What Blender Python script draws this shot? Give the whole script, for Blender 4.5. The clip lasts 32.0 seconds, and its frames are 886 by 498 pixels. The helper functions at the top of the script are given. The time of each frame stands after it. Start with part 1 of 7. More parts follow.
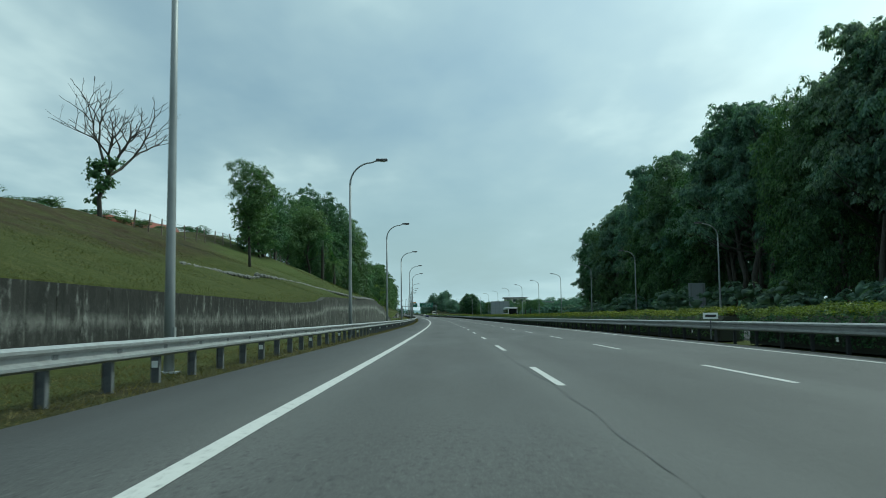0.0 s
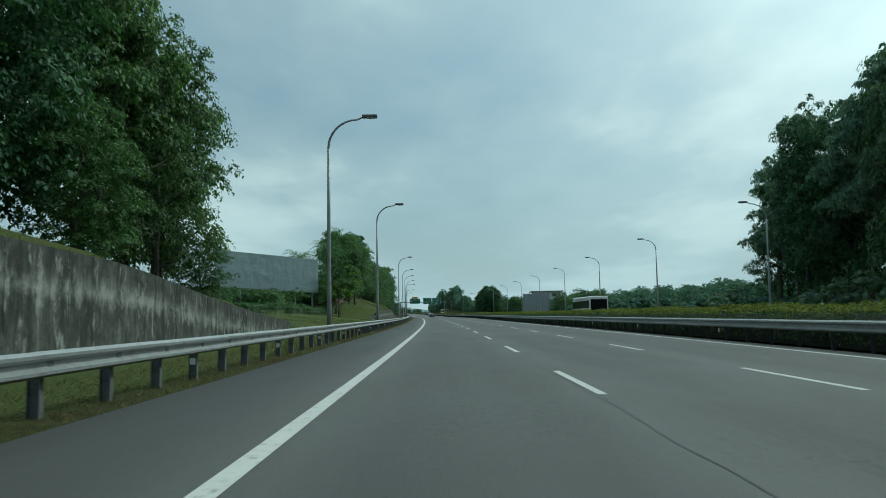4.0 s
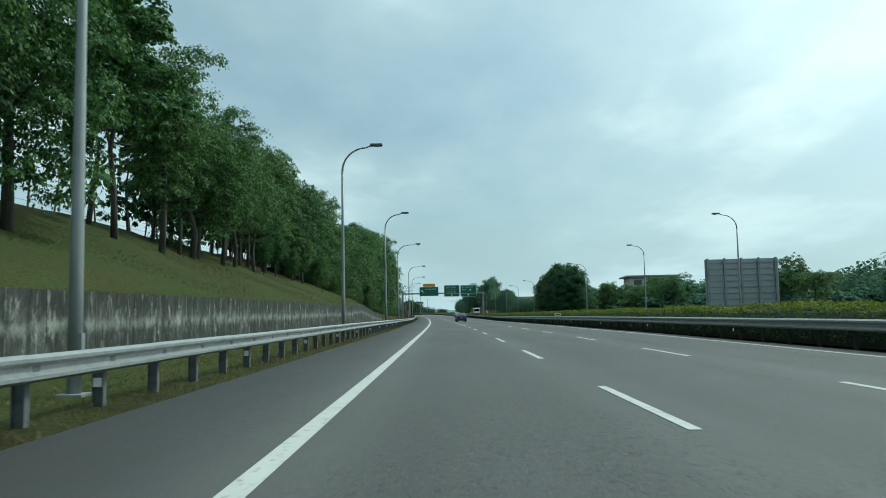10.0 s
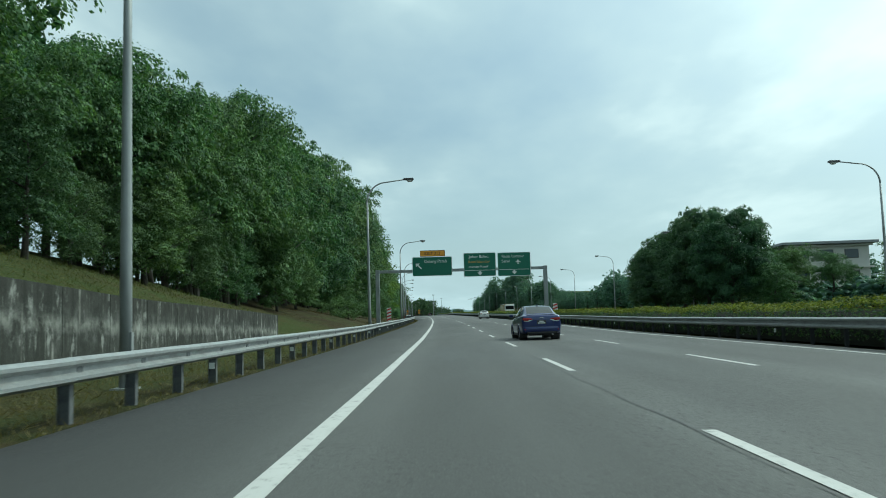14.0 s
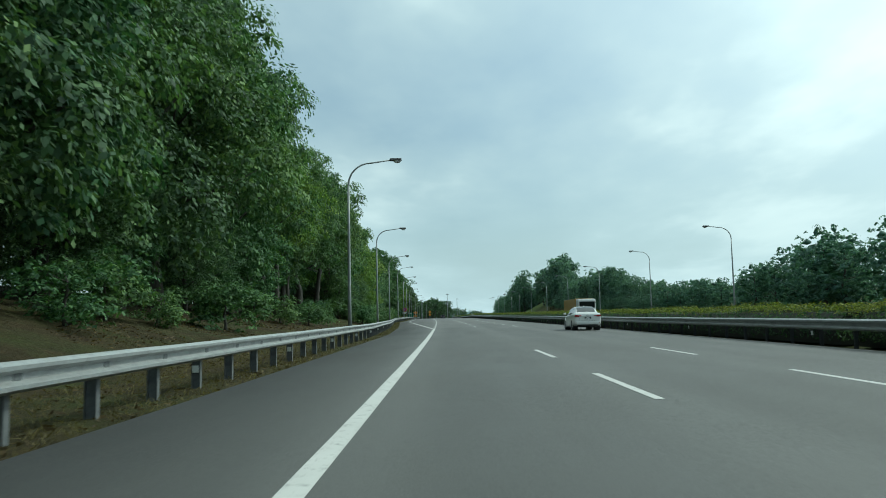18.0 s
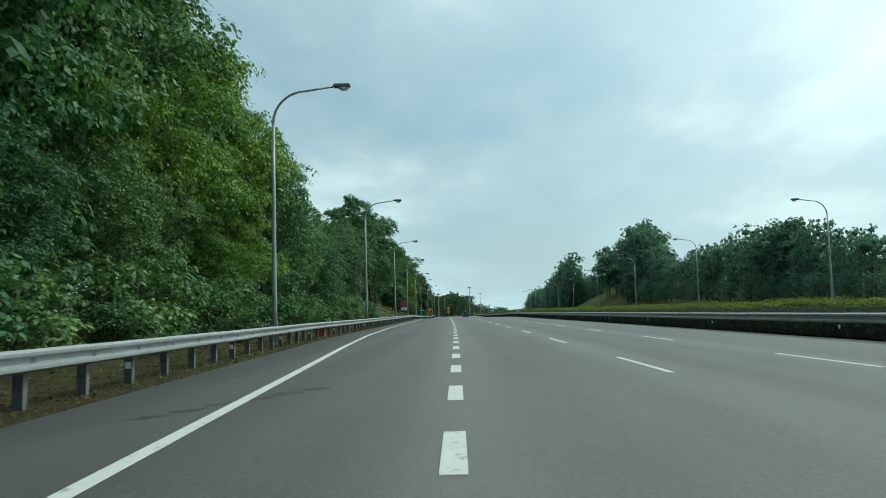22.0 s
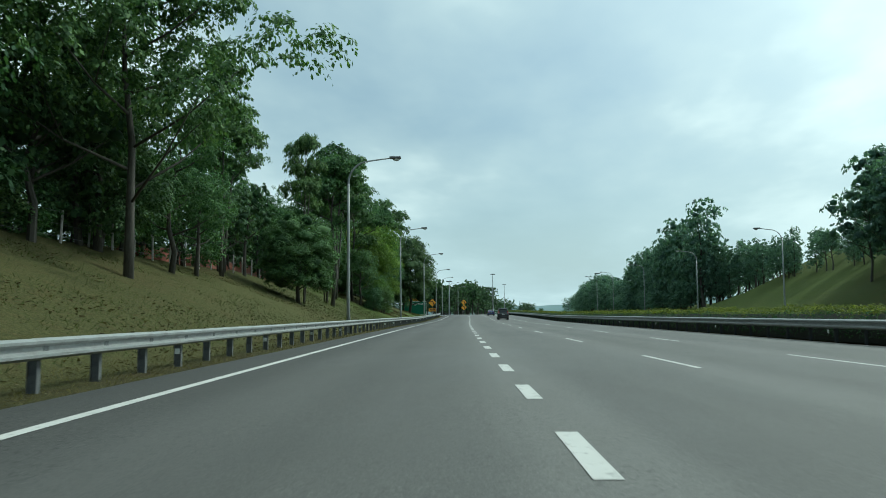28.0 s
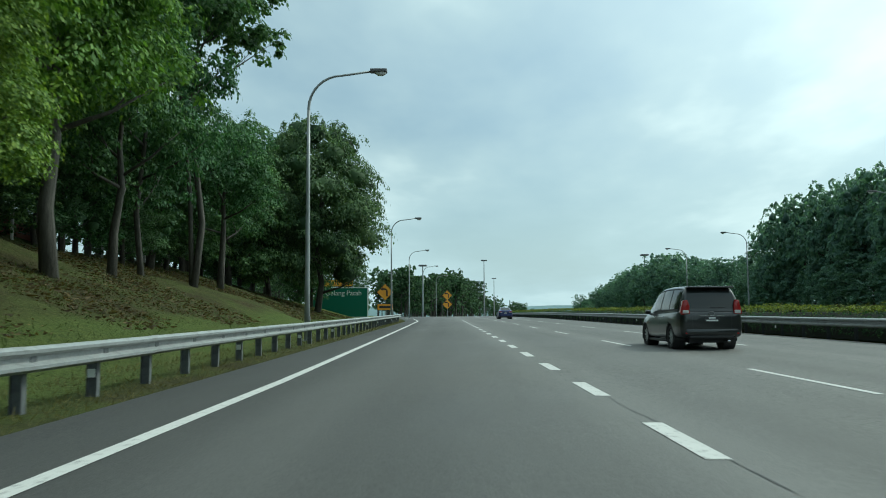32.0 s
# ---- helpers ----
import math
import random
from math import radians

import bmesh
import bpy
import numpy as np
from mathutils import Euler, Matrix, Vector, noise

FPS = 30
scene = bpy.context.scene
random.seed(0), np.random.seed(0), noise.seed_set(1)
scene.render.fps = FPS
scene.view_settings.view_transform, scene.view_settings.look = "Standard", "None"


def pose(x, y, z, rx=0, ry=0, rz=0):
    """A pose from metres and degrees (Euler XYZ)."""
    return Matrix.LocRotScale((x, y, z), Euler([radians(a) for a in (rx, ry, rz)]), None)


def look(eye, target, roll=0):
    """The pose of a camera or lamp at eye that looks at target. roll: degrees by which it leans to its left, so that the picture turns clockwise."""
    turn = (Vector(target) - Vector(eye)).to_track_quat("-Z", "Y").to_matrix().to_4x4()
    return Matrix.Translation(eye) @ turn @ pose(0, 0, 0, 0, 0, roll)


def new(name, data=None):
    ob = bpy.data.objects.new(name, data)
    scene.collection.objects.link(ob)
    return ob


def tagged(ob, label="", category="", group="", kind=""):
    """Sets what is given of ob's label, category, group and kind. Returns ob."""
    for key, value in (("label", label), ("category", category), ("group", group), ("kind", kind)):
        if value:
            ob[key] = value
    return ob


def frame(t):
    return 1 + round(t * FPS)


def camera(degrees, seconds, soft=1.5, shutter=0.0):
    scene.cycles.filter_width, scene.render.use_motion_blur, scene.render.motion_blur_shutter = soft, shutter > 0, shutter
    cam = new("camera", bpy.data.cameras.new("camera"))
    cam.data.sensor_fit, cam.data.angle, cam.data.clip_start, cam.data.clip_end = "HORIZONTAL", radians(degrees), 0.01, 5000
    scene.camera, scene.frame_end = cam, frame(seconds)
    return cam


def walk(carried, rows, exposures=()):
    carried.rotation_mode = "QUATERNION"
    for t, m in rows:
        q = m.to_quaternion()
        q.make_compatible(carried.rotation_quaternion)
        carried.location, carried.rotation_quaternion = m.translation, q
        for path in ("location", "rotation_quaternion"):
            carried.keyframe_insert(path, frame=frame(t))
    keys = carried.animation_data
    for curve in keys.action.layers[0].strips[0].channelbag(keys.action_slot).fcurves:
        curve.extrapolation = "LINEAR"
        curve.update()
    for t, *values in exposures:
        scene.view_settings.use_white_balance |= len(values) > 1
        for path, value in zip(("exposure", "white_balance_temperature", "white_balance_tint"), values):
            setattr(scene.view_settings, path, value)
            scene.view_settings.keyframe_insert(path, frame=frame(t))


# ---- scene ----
# The road: heading (degrees) and height every 100 m from s = -100; s runs along it, u to its right.
HEADING = [-1.11, 0.0, 1.15, 2.42, 3.38, 4.33, 5.35, 6.23, 7.03, 5.84, 6.4, 2.4, -1.5, -5.0, -8.0, -10.0, -11.0, -12.0]
HEIGHT = [-0.54, -0.0, 0.0, 0.24, 0.65, 0.88, 1.6, 2.42, 3.26, 3.37, 4.1, 4.4, 4.3, 3.6, 2.6, 1.5, 0.5, 0.0]
EYE_HEIGHT = 1.087
GRID_S = np.arange(-700.0, 3000.1, 5.0)
KNOT_S = np.arange(len(HEADING)) * 100.0 - 100.0
GRID_TH = np.radians(np.interp(GRID_S, KNOT_S, HEADING))
GRID_Z = np.interp(GRID_S, KNOT_S, HEIGHT)
_mid = (GRID_TH[1:] + GRID_TH[:-1]) / 2
GRID_X = np.concatenate([[0.0], np.cumsum(-np.sin(_mid) * 5)])
GRID_Y = np.concatenate([[0.0], np.cumsum(np.cos(_mid) * 5)])
_zero = int(600 / 5)
GRID_X, GRID_Y = GRID_X - GRID_X[_zero], GRID_Y - GRID_Y[_zero] - 0.0


def heading(s):
    return np.interp(s, GRID_S, GRID_TH)


def at(s, u, z=0.0):
    """World place of a point s along the road, u right of the edge line and z over the road."""
    th = np.interp(s, GRID_S, GRID_TH)
    return np.stack([np.interp(s, GRID_S, GRID_X) + np.cos(th) * u, np.interp(s, GRID_S, GRID_Y) + np.sin(th) * u,
                     np.interp(s, GRID_S, GRID_Z) + z], -1)


def spot(s, u, z=0.0, turn=0.0):
    """Pose at a place by the road, its y along the road."""
    x, y, h = at(s, u, z)
    return pose(x, y, h, 0, 0, math.degrees(float(heading(s))) + turn)


# ---- camera ----
cam = camera(57.95, 32.0, soft=0.95, shutter=0.08)
# seconds, s, u, yaw, pitch, roll
PATH = [
    (0.0, -7.9, 1.95, 0.55, 4.85, -0.68),
    (0.5, 6.5, 1.87, 0.61, 4.67, -0.53),
    (1.0, 20.7, 1.80, 0.77, 4.73, -0.61),
    (1.5, 34.7, 1.72, 0.83, 4.73, -0.73),
    (2.0, 48.5, 1.66, 0.85, 4.60, -0.83),
    (2.5, 62.3, 1.61, 0.96, 4.69, -0.71),
    (3.0, 76.0, 1.57, 1.13, 4.87, -0.79),
    (3.5, 89.6, 1.53, 1.10, 4.72, -0.97),
    (4.0, 102.9, 1.50, 1.26, 4.82, -0.91),
    (4.5, 116.2, 1.47, 1.50, 5.00, -1.26),
    (6.5, 169.4, 1.38, 2.30, 4.99, -0.55),
    (7.0, 182.6, 1.37, 2.38, 4.70, -0.86),
    (7.5, 195.8, 1.36, 2.52, 4.93, -0.63),
    (8.0, 208.8, 1.34, 2.71, 4.86, -0.62),
    (8.5, 221.6, 1.33, 2.84, 4.93, -0.59),
    (9.0, 234.4, 1.33, 2.93, 4.97, -1.04),
    (9.5, 247.0, 1.33, 3.06, 4.78, -0.86),
    (10.0, 259.6, 1.34, 3.20, 4.91, -1.05),
    (10.5, 272.2, 1.33, 3.25, 5.06, -1.11),
    (11.0, 284.6, 1.33, 3.38, 4.99, -0.88),
    (11.5, 296.8, 1.33, 3.50, 4.96, -0.91),
    (12.0, 308.8, 1.34, 3.66, 4.89, -0.76),
    (12.5, 320.8, 1.36, 3.77, 4.92, -0.98),
    (13.0, 333.0, 1.36, 3.83, 5.04, -0.82),
    (13.5, 345.7, 1.33, 4.01, 5.03, -1.48),
    (14.0, 358.8, 1.27, 4.27, 4.97, -1.62),
    (14.5, 371.6, 1.22, 4.48, 4.99, -1.55),
    (15.0, 384.2, 1.17, 4.44, 5.01, -1.02),
    (15.5, 396.5, 1.12, 4.51, 4.98, -1.70),
    (17.5, 444.8, 1.07, 5.37, 5.29, -0.85),
    (18.0, 456.7, 1.01, 5.39, 5.17, -1.17),
    (18.5, 468.7, 0.95, 5.50, 5.19, -0.87),
    (19.0, 480.8, 0.88, 5.81, 5.18, -1.13),
    (19.5, 493.0, 0.78, 6.01, 5.25, -1.12),
    (20.0, 505.0, 0.64, 6.31, 5.25, -1.23),
    (20.5, 516.8, 0.49, 6.40, 5.35, -1.47),
    (21.0, 528.5, 0.34, 6.57, 5.23, -1.69),
    (21.5, 540.1, 0.20, 6.62, 5.20, -1.53),
    (22.0, 551.8, 0.06, 6.81, 5.00, -1.42),
    (22.5, 563.4, -0.07, 6.86, 5.15, -1.51),
    (23.0, 575.0, -0.20, 6.86, 5.29, -1.60),
    (23.5, 586.6, -0.30, 6.90, 5.21, -1.55),
    (24.0, 598.1, -0.38, 6.97, 5.09, -2.13),
    (24.5, 609.4, -0.45, 6.98, 5.01, -1.60),
    (25.0, 620.8, -0.51, 6.93, 5.07, -1.45),
    (25.5, 632.6, -0.57, 6.98, 5.16, -1.46),
    (27.5, 680.7, -0.82, 7.66, 4.95, -0.50),
    (28.0, 692.9, -0.96, 7.83, 4.72, -0.40),
    (28.5, 705.3, -1.09, 8.04, 4.57, -0.70),
    (29.0, 717.7, -1.22, 7.78, 4.71, -0.66),
    (29.5, 730.4, -1.35, 7.69, 4.81, -0.48),
    (30.0, 743.1, -1.48, 7.57, 4.72, -0.88),
    (30.5, 755.9, -1.66, 7.38, 4.72, -0.45),
    (31.0, 768.9, -1.86, 6.88, 4.78, -0.10),
    (31.5, 782.0, -1.96, 6.38, 4.68, -0.15),
    (32.0, 795.0, -2.01, 6.12, 4.81, -0.37),
]
rows = []
for t, s, u, yaw, pitch, roll in PATH:
    eye = Vector(at(s, u, EYE_HEIGHT))
    a, b = radians(yaw), radians(pitch)
    ahead = Vector((-math.sin(a) * math.cos(b), math.cos(a) * math.cos(b), math.sin(b)))
    rows.append((t, look(eye, eye + ahead * 10, roll)))
walk(cam, rows, exposures=[(0.0, -0.18, 5650, -14), (4.5, -0.30, 5680, -14), (7.0, -0.28, 5650, -14), (9.0, -0.08, 5700, -13), (13.0, 0.04, 5800, -12), (20.0, 0.06, 5850, -11), (32.0, 0.1, 5860, -11)])

# ---- world and sun ----
SUN_ELEVATION, SUN_AZIMUTH = 46.0, 62.0  # azimuth: degrees right of the road's first heading
world = bpy.data.worlds.new("world")
scene.world = world
world.use_nodes = True
wn, wl = world.node_tree.nodes, world.node_tree.links
wn.clear()
w_out, w_bg = wn.new("ShaderNodeOutputWorld"), wn.new("ShaderNodeBackground")
sky = wn.new("ShaderNodeTexSky")
sky.sky_type, sky.sun_disc = "NISHITA", False
sky.sun_elevation, sky.sun_rotation = radians(SUN_ELEVATION), radians(SUN_AZIMUTH)
sky.air_density, sky.dust_density, sky.ozone_density = 1.0, 3.0, 1.5
w_co, w_sep = wn.new("ShaderNodeTexCoord"), wn.new("ShaderNodeSeparateXYZ")
wl.new(w_co.outputs["Generated"], w_sep.inputs[0])


def w_math(op, a, b=None):
    node = wn.new("ShaderNodeMath")
    node.operation = op
    for i, v in enumerate((a, b)):
        if v is None:
            continue
        if isinstance(v, (int, float)):
            node.inputs[i].default_value = v
        else:
            wl.new(v, node.inputs[i])
    return node.outputs[0]


# the cloud layer is a flat sheet overhead: direction divided by height
w_h = w_math("ADD", w_math("MAXIMUM", w_sep.outputs["Z"], 0.0), 0.12)
w_comb = wn.new("ShaderNodeCombineXYZ")
wl.new(w_math("DIVIDE", w_sep.outputs["X"], w_h), w_comb.inputs[0])
wl.new(w_math("DIVIDE", w_sep.outputs["Y"], w_h), w_comb.inputs[1])


def w_noise(scale, detail, rough, stretch, shift):
    m = wn.new("ShaderNodeMapping")
    m.inputs["Scale"].default_value = stretch
    m.inputs["Location"].default_value = shift
    wl.new(w_comb.outputs[0], m.inputs["Vector"])
    n = wn.new("ShaderNodeTexNoise")
    n.inputs["Scale"].default_value, n.inputs["Detail"].default_value = scale, detail
    n.inputs["Roughness"].default_value = rough
    wl.new(m.outputs[0], n.inputs["Vector"])
    return n.outputs["Fac"]


def w_ramp(fac, stops):
    r = wn.new("ShaderNodeValToRGB")
    while len(r.color_ramp.elements) > 1:
        r.color_ramp.elements.remove(r.color_ramp.elements[-1])
    r.color_ramp.elements[0].position, r.color_ramp.elements[0].color = stops[0][0], (*stops[0][1], 1)
    for p, c in stops[1:]:
        e = r.color_ramp.elements.new(p)
        e.color = (*c, 1)
    wl.new(fac, r.inputs[0])
    return r.outputs[0]


def w_mix(fac, a, b, kind="MIX"):
    n = wn.new("ShaderNodeMix")
    n.data_type, n.blend_type = "RGBA", kind
    for sock, v in ((n.inputs["Factor"], fac), (n.inputs["A"], a), (n.inputs["B"], b)):
        if isinstance(v, (int, float)):
            sock.default_value = v
        elif isinstance(v, tuple):
            sock.default_value = (*v, 1)
        else:
            wl.new(v, sock)
    return n.outputs["Result"]


SKY_STRENGTH = 0.112
cover = w_noise(0.80, 5, 0.50, (1.0, 0.55, 1), (3.1, 1.7, 0))
fine = w_noise(2.2, 5, 0.55, (0.8, 0.5, 1), (0.4, 5.2, 0))
w_c = w_math("ADD", w_math("MULTIPLY", cover, 0.80), w_math("MULTIPLY", fine, 0.20))
cloud_amount = w_ramp(w_c, [(0.36, (0.45, 0.45, 0.45)), (0.56, (0.95, 0.95, 0.95))])
cloud_tone = w_ramp(w_c, [(0.36, (3.7, 4.6, 5.2)), (0.50, (4.9, 5.6, 6.0)), (0.60, (7.2, 7.6, 7.7)), (0.70, (8.3, 8.5, 8.4))])
sky_cloud = w_mix(cloud_amount, sky.outputs[0], cloud_tone)
# thin cloud round the sun glows
w_dir = wn.new("ShaderNodeVectorMath")
w_dir.operation = "DOT_PRODUCT"
wl.new(w_co.outputs["Generated"], w_dir.inputs[0])
_az, _el = radians(SUN_AZIMUTH), radians(SUN_ELEVATION)
w_dir.inputs[1].default_value = (math.sin(_az) * math.cos(_el), math.cos(_az) * math.cos(_el), math.sin(_el))
glow = w_ramp(w_dir.outputs["Value"], [(0.36, (0, 0, 0)), (0.55, (0.75, 0.78, 0.78)), (0.69, (2.0, 2.0, 1.95)), (0.79, (4.4, 4.45, 4.2)), (1.0, (14.0, 13.6, 12.8))])
sky_all = w_mix(1.0, sky_cloud, glow, "ADD")
# haze near the horizon
w_hz = w_ramp(w_sep.outputs["Z"], [(0.0, (1, 1, 1)), (0.22, (0, 0, 0))])
sky_all = w_mix(w_math("MULTIPLY", w_hz, 0.75), sky_all, (5.3, 6.2, 6.6))
wl.new(sky_all, w_bg.inputs["Color"])
w_bg.inputs["Strength"].default_value = SKY_STRENGTH
wl.new(w_bg.outputs[0], w_out.inputs[0])

sun = new("sun", bpy.data.lights.new("sun", "SUN"))
sun.data.energy, sun.data.angle, sun.data.color = 2.0, radians(4.0), (1.0, 0.95, 0.86)
sun.matrix_world = look((0, 0, 60), Vector((0, 0, 60)) - Vector((math.sin(_az) * math.cos(_el), math.cos(_az) * math.cos(_el), math.sin(_el))))

# ---- materials ----
def material(name, build, rough=0.8, metal=0.0):
    m = bpy.data.materials.new(name)
    m.use_nodes = True
    nt = m.node_tree
    b = nt.nodes["Principled BSDF"]
    b.inputs["Roughness"].default_value, b.inputs["Metallic"].default_value = rough, metal
    if build:
        build(Kit(nt, b))
    return m


class Kit:
    """Short forms for node trees."""
    def __init__(self, nt, b):
        self.nt, self.b, self.n, self.l = nt, b, nt.nodes, nt.links
        self.obj = self.n.new("ShaderNodeTexCoord").outputs["Object"]
        self.uv = self.n.new("ShaderNodeUVMap").outputs[0]

    def put(self, sock, v):
        if isinstance(v, (int, float)):
            sock.default_value = v
        elif isinstance(v, tuple):
            sock.default_value = (*v, 1) if len(v) == 3 and sock.type == "RGBA" else v
        else:
            self.l.new(v, sock)

    def map(self, src, scale):
        m = self.n.new("ShaderNodeMapping")
        m.inputs["Scale"].default_value = scale
        self.l.new(src, m.inputs[0])
        return m.outputs[0]

    def noise(self, scale, detail=4, rough=0.55, src=None, stretch=None):
        src = src or self.obj
        if stretch:
            src = self.map(src, stretch)
        t = self.n.new("ShaderNodeTexNoise")
        t.inputs["Scale"].default_value, t.inputs["Detail"].default_value, t.inputs["Roughness"].default_value = scale, detail, rough
        self.l.new(src, t.inputs["Vector"])
        return t.outputs["Fac"]

    def ramp(self, fac, stops):
        r = self.n.new("ShaderNodeValToRGB")
        el = r.color_ramp.elements
        el[0].position, el[0].color = stops[0][0], (*stops[0][1], 1)
        el[1].position, el[1].color = stops[-1][0], (*stops[-1][1], 1)
        for p, c in stops[1:-1]:
            el.new(p).color = (*c, 1)
        self.l.new(fac, r.inputs[0])
        return r.outputs[0]

    def mix(self, fac, a, b, kind="MIX"):
        m = self.n.new("ShaderNodeMix")
        m.data_type, m.blend_type = "RGBA", kind
        for sock, v in ((m.inputs["Factor"], fac), (m.inputs["A"], a), (m.inputs["B"], b)):
            self.put(sock, v)
        return m.outputs["Result"]

    def math(self, op, a, b=0.0):
        m = self.n.new("ShaderNodeMath")
        m.operation = op
        self.put(m.inputs[0], a)
        self.put(m.inputs[1], b)
        return m.outputs[0]

    def split(self, src):
        s = self.n.new("ShaderNodeSeparateXYZ")
        self.l.new(src, s.inputs[0])
        return s.outputs

    def random(self):
        return self.n.new("ShaderNodeObjectInfo").outputs["Random"]

    def island(self):
        return self.n.new("ShaderNodeNewGeometry").outputs["Random Per Island"]

    def colour(self, v):
        self.put(self.b.inputs["Base Color"], v)

    def rough(self, v):
        self.put(self.b.inputs["Roughness"], v)

    def bump(self, h, strength=0.3, distance=0.02):
        b = self.n.new("ShaderNodeBump")
        b.inputs["Strength"].default_value, b.inputs["Distance"].default_value = strength, distance
        self.l.new(h, b.inputs["Height"])
        self.l.new(b.outputs[0], self.b.inputs["Normal"])


def grey(v, tint=(1, 1, 1)):
    return tuple(v * c for c in tint)


def build_asphalt(k):
    grain = k.noise(55, 4, 0.75)
    speck = k.noise(14, 5, 0.75)
    patch = k.noise(0.45, 6, 0.65, stretch=(1, 0.22, 1))
    smear = k.noise(0.35, 6, 0.7, src=k.uv, stretch=(2.4, 0.10, 1))
    big = k.noise(0.05, 4, 0.55)
    u, along, _ = k.split(k.uv)
    # tyre paths and the oily middle of each 3.55 m lane
    band = k.math("SINE", k.math("ADD", k.math("MULTIPLY", u, 4 * math.pi / 3.55), 1.2))
    oil = k.math("COSINE", k.math("MULTIPLY", u, 2 * math.pi / 3.55))
    tone = k.math("ADD", k.math("ADD", k.math("MULTIPLY", band, 0.08), k.math("MULTIPLY", oil, 0.13)), k.math("ADD", k.math("MULTIPLY", patch, 0.5), k.math("MULTIPLY", smear, 0.5)))
    c = k.ramp(tone, [(0.34, grey(0.036, (1.0, 1.01, 0.97))), (0.50, grey(0.062, (1.0, 1.01, 0.97))), (0.66, grey(0.098, (1.0, 1.01, 0.97)))])
    c = k.mix(k.ramp(big, [(0.42, grey(0)), (0.62, grey(0.55))]), c, grey(0.082, (1.0, 1.02, 0.96)))
    c = k.mix(0.5, c, k.ramp(grain, [(0.32, grey(0.012)), (0.68, grey(0.128, (1.0, 1.01, 0.97)))]))
    c = k.mix(k.ramp(speck, [(0.60, grey(0)), (0.72, grey(0.6))]), c, grey(0.022))
    # ravelled stretches where the stones have come out
    pits = k.noise(15, 4, 0.65)
    worn = k.noise(0.16, 4, 0.6, stretch=(1, 0.5, 1))
    c = k.mix(k.math("MULTIPLY", k.ramp(pits, [(0.56, grey(0)), (0.62, grey(0.85))]), k.ramp(worn, [(0.50, grey(0.10)), (0.62, grey(1))])), c, grey(0.010))
    c = k.mix(k.math("MULTIPLY", k.ramp(k.noise(40, 2, 0.5), [(0.62, grey(0)), (0.68, grey(0.6))]), k.ramp(worn, [(0.45, grey(0.2)), (0.60, grey(1))])), c, grey(0.20, (1.0, 1.02, 0.94)))
    # a paler surfacing laid from the exit on
    c = k.mix(1.0, c, k.ramp(k.math("MULTIPLY", along, 0.001), [(0.25, grey(0.84)), (0.40, grey(0.92)), (0.53, grey(1.02)), (0.57, grey(1.26, (1.02, 1.0, 0.98)))]), "MULTIPLY")
    k.colour(c)
    k.rough(k.ramp(patch, [(0.3, grey(0.66)), (0.7, grey(0.85))]))
    k.bump(k.math("ADD", grain, k.math("MULTIPLY", speck, 0.7)), 0.6, 0.010)


def build_paint(k):
    wear = k.noise(9, 6, 0.7)
    dirt = k.noise(1.2, 4, 0.6)
    k.colour(k.mix(k.ramp(wear, [(0.55, grey(0)), (0.68, grey(0.9))]), k.mix(dirt, grey(0.40, (1, 1, 0.96)), grey(0.52, (1, 1, 0.96))), grey(0.16)))
    k.bump(wear, 0.2, 0.003)


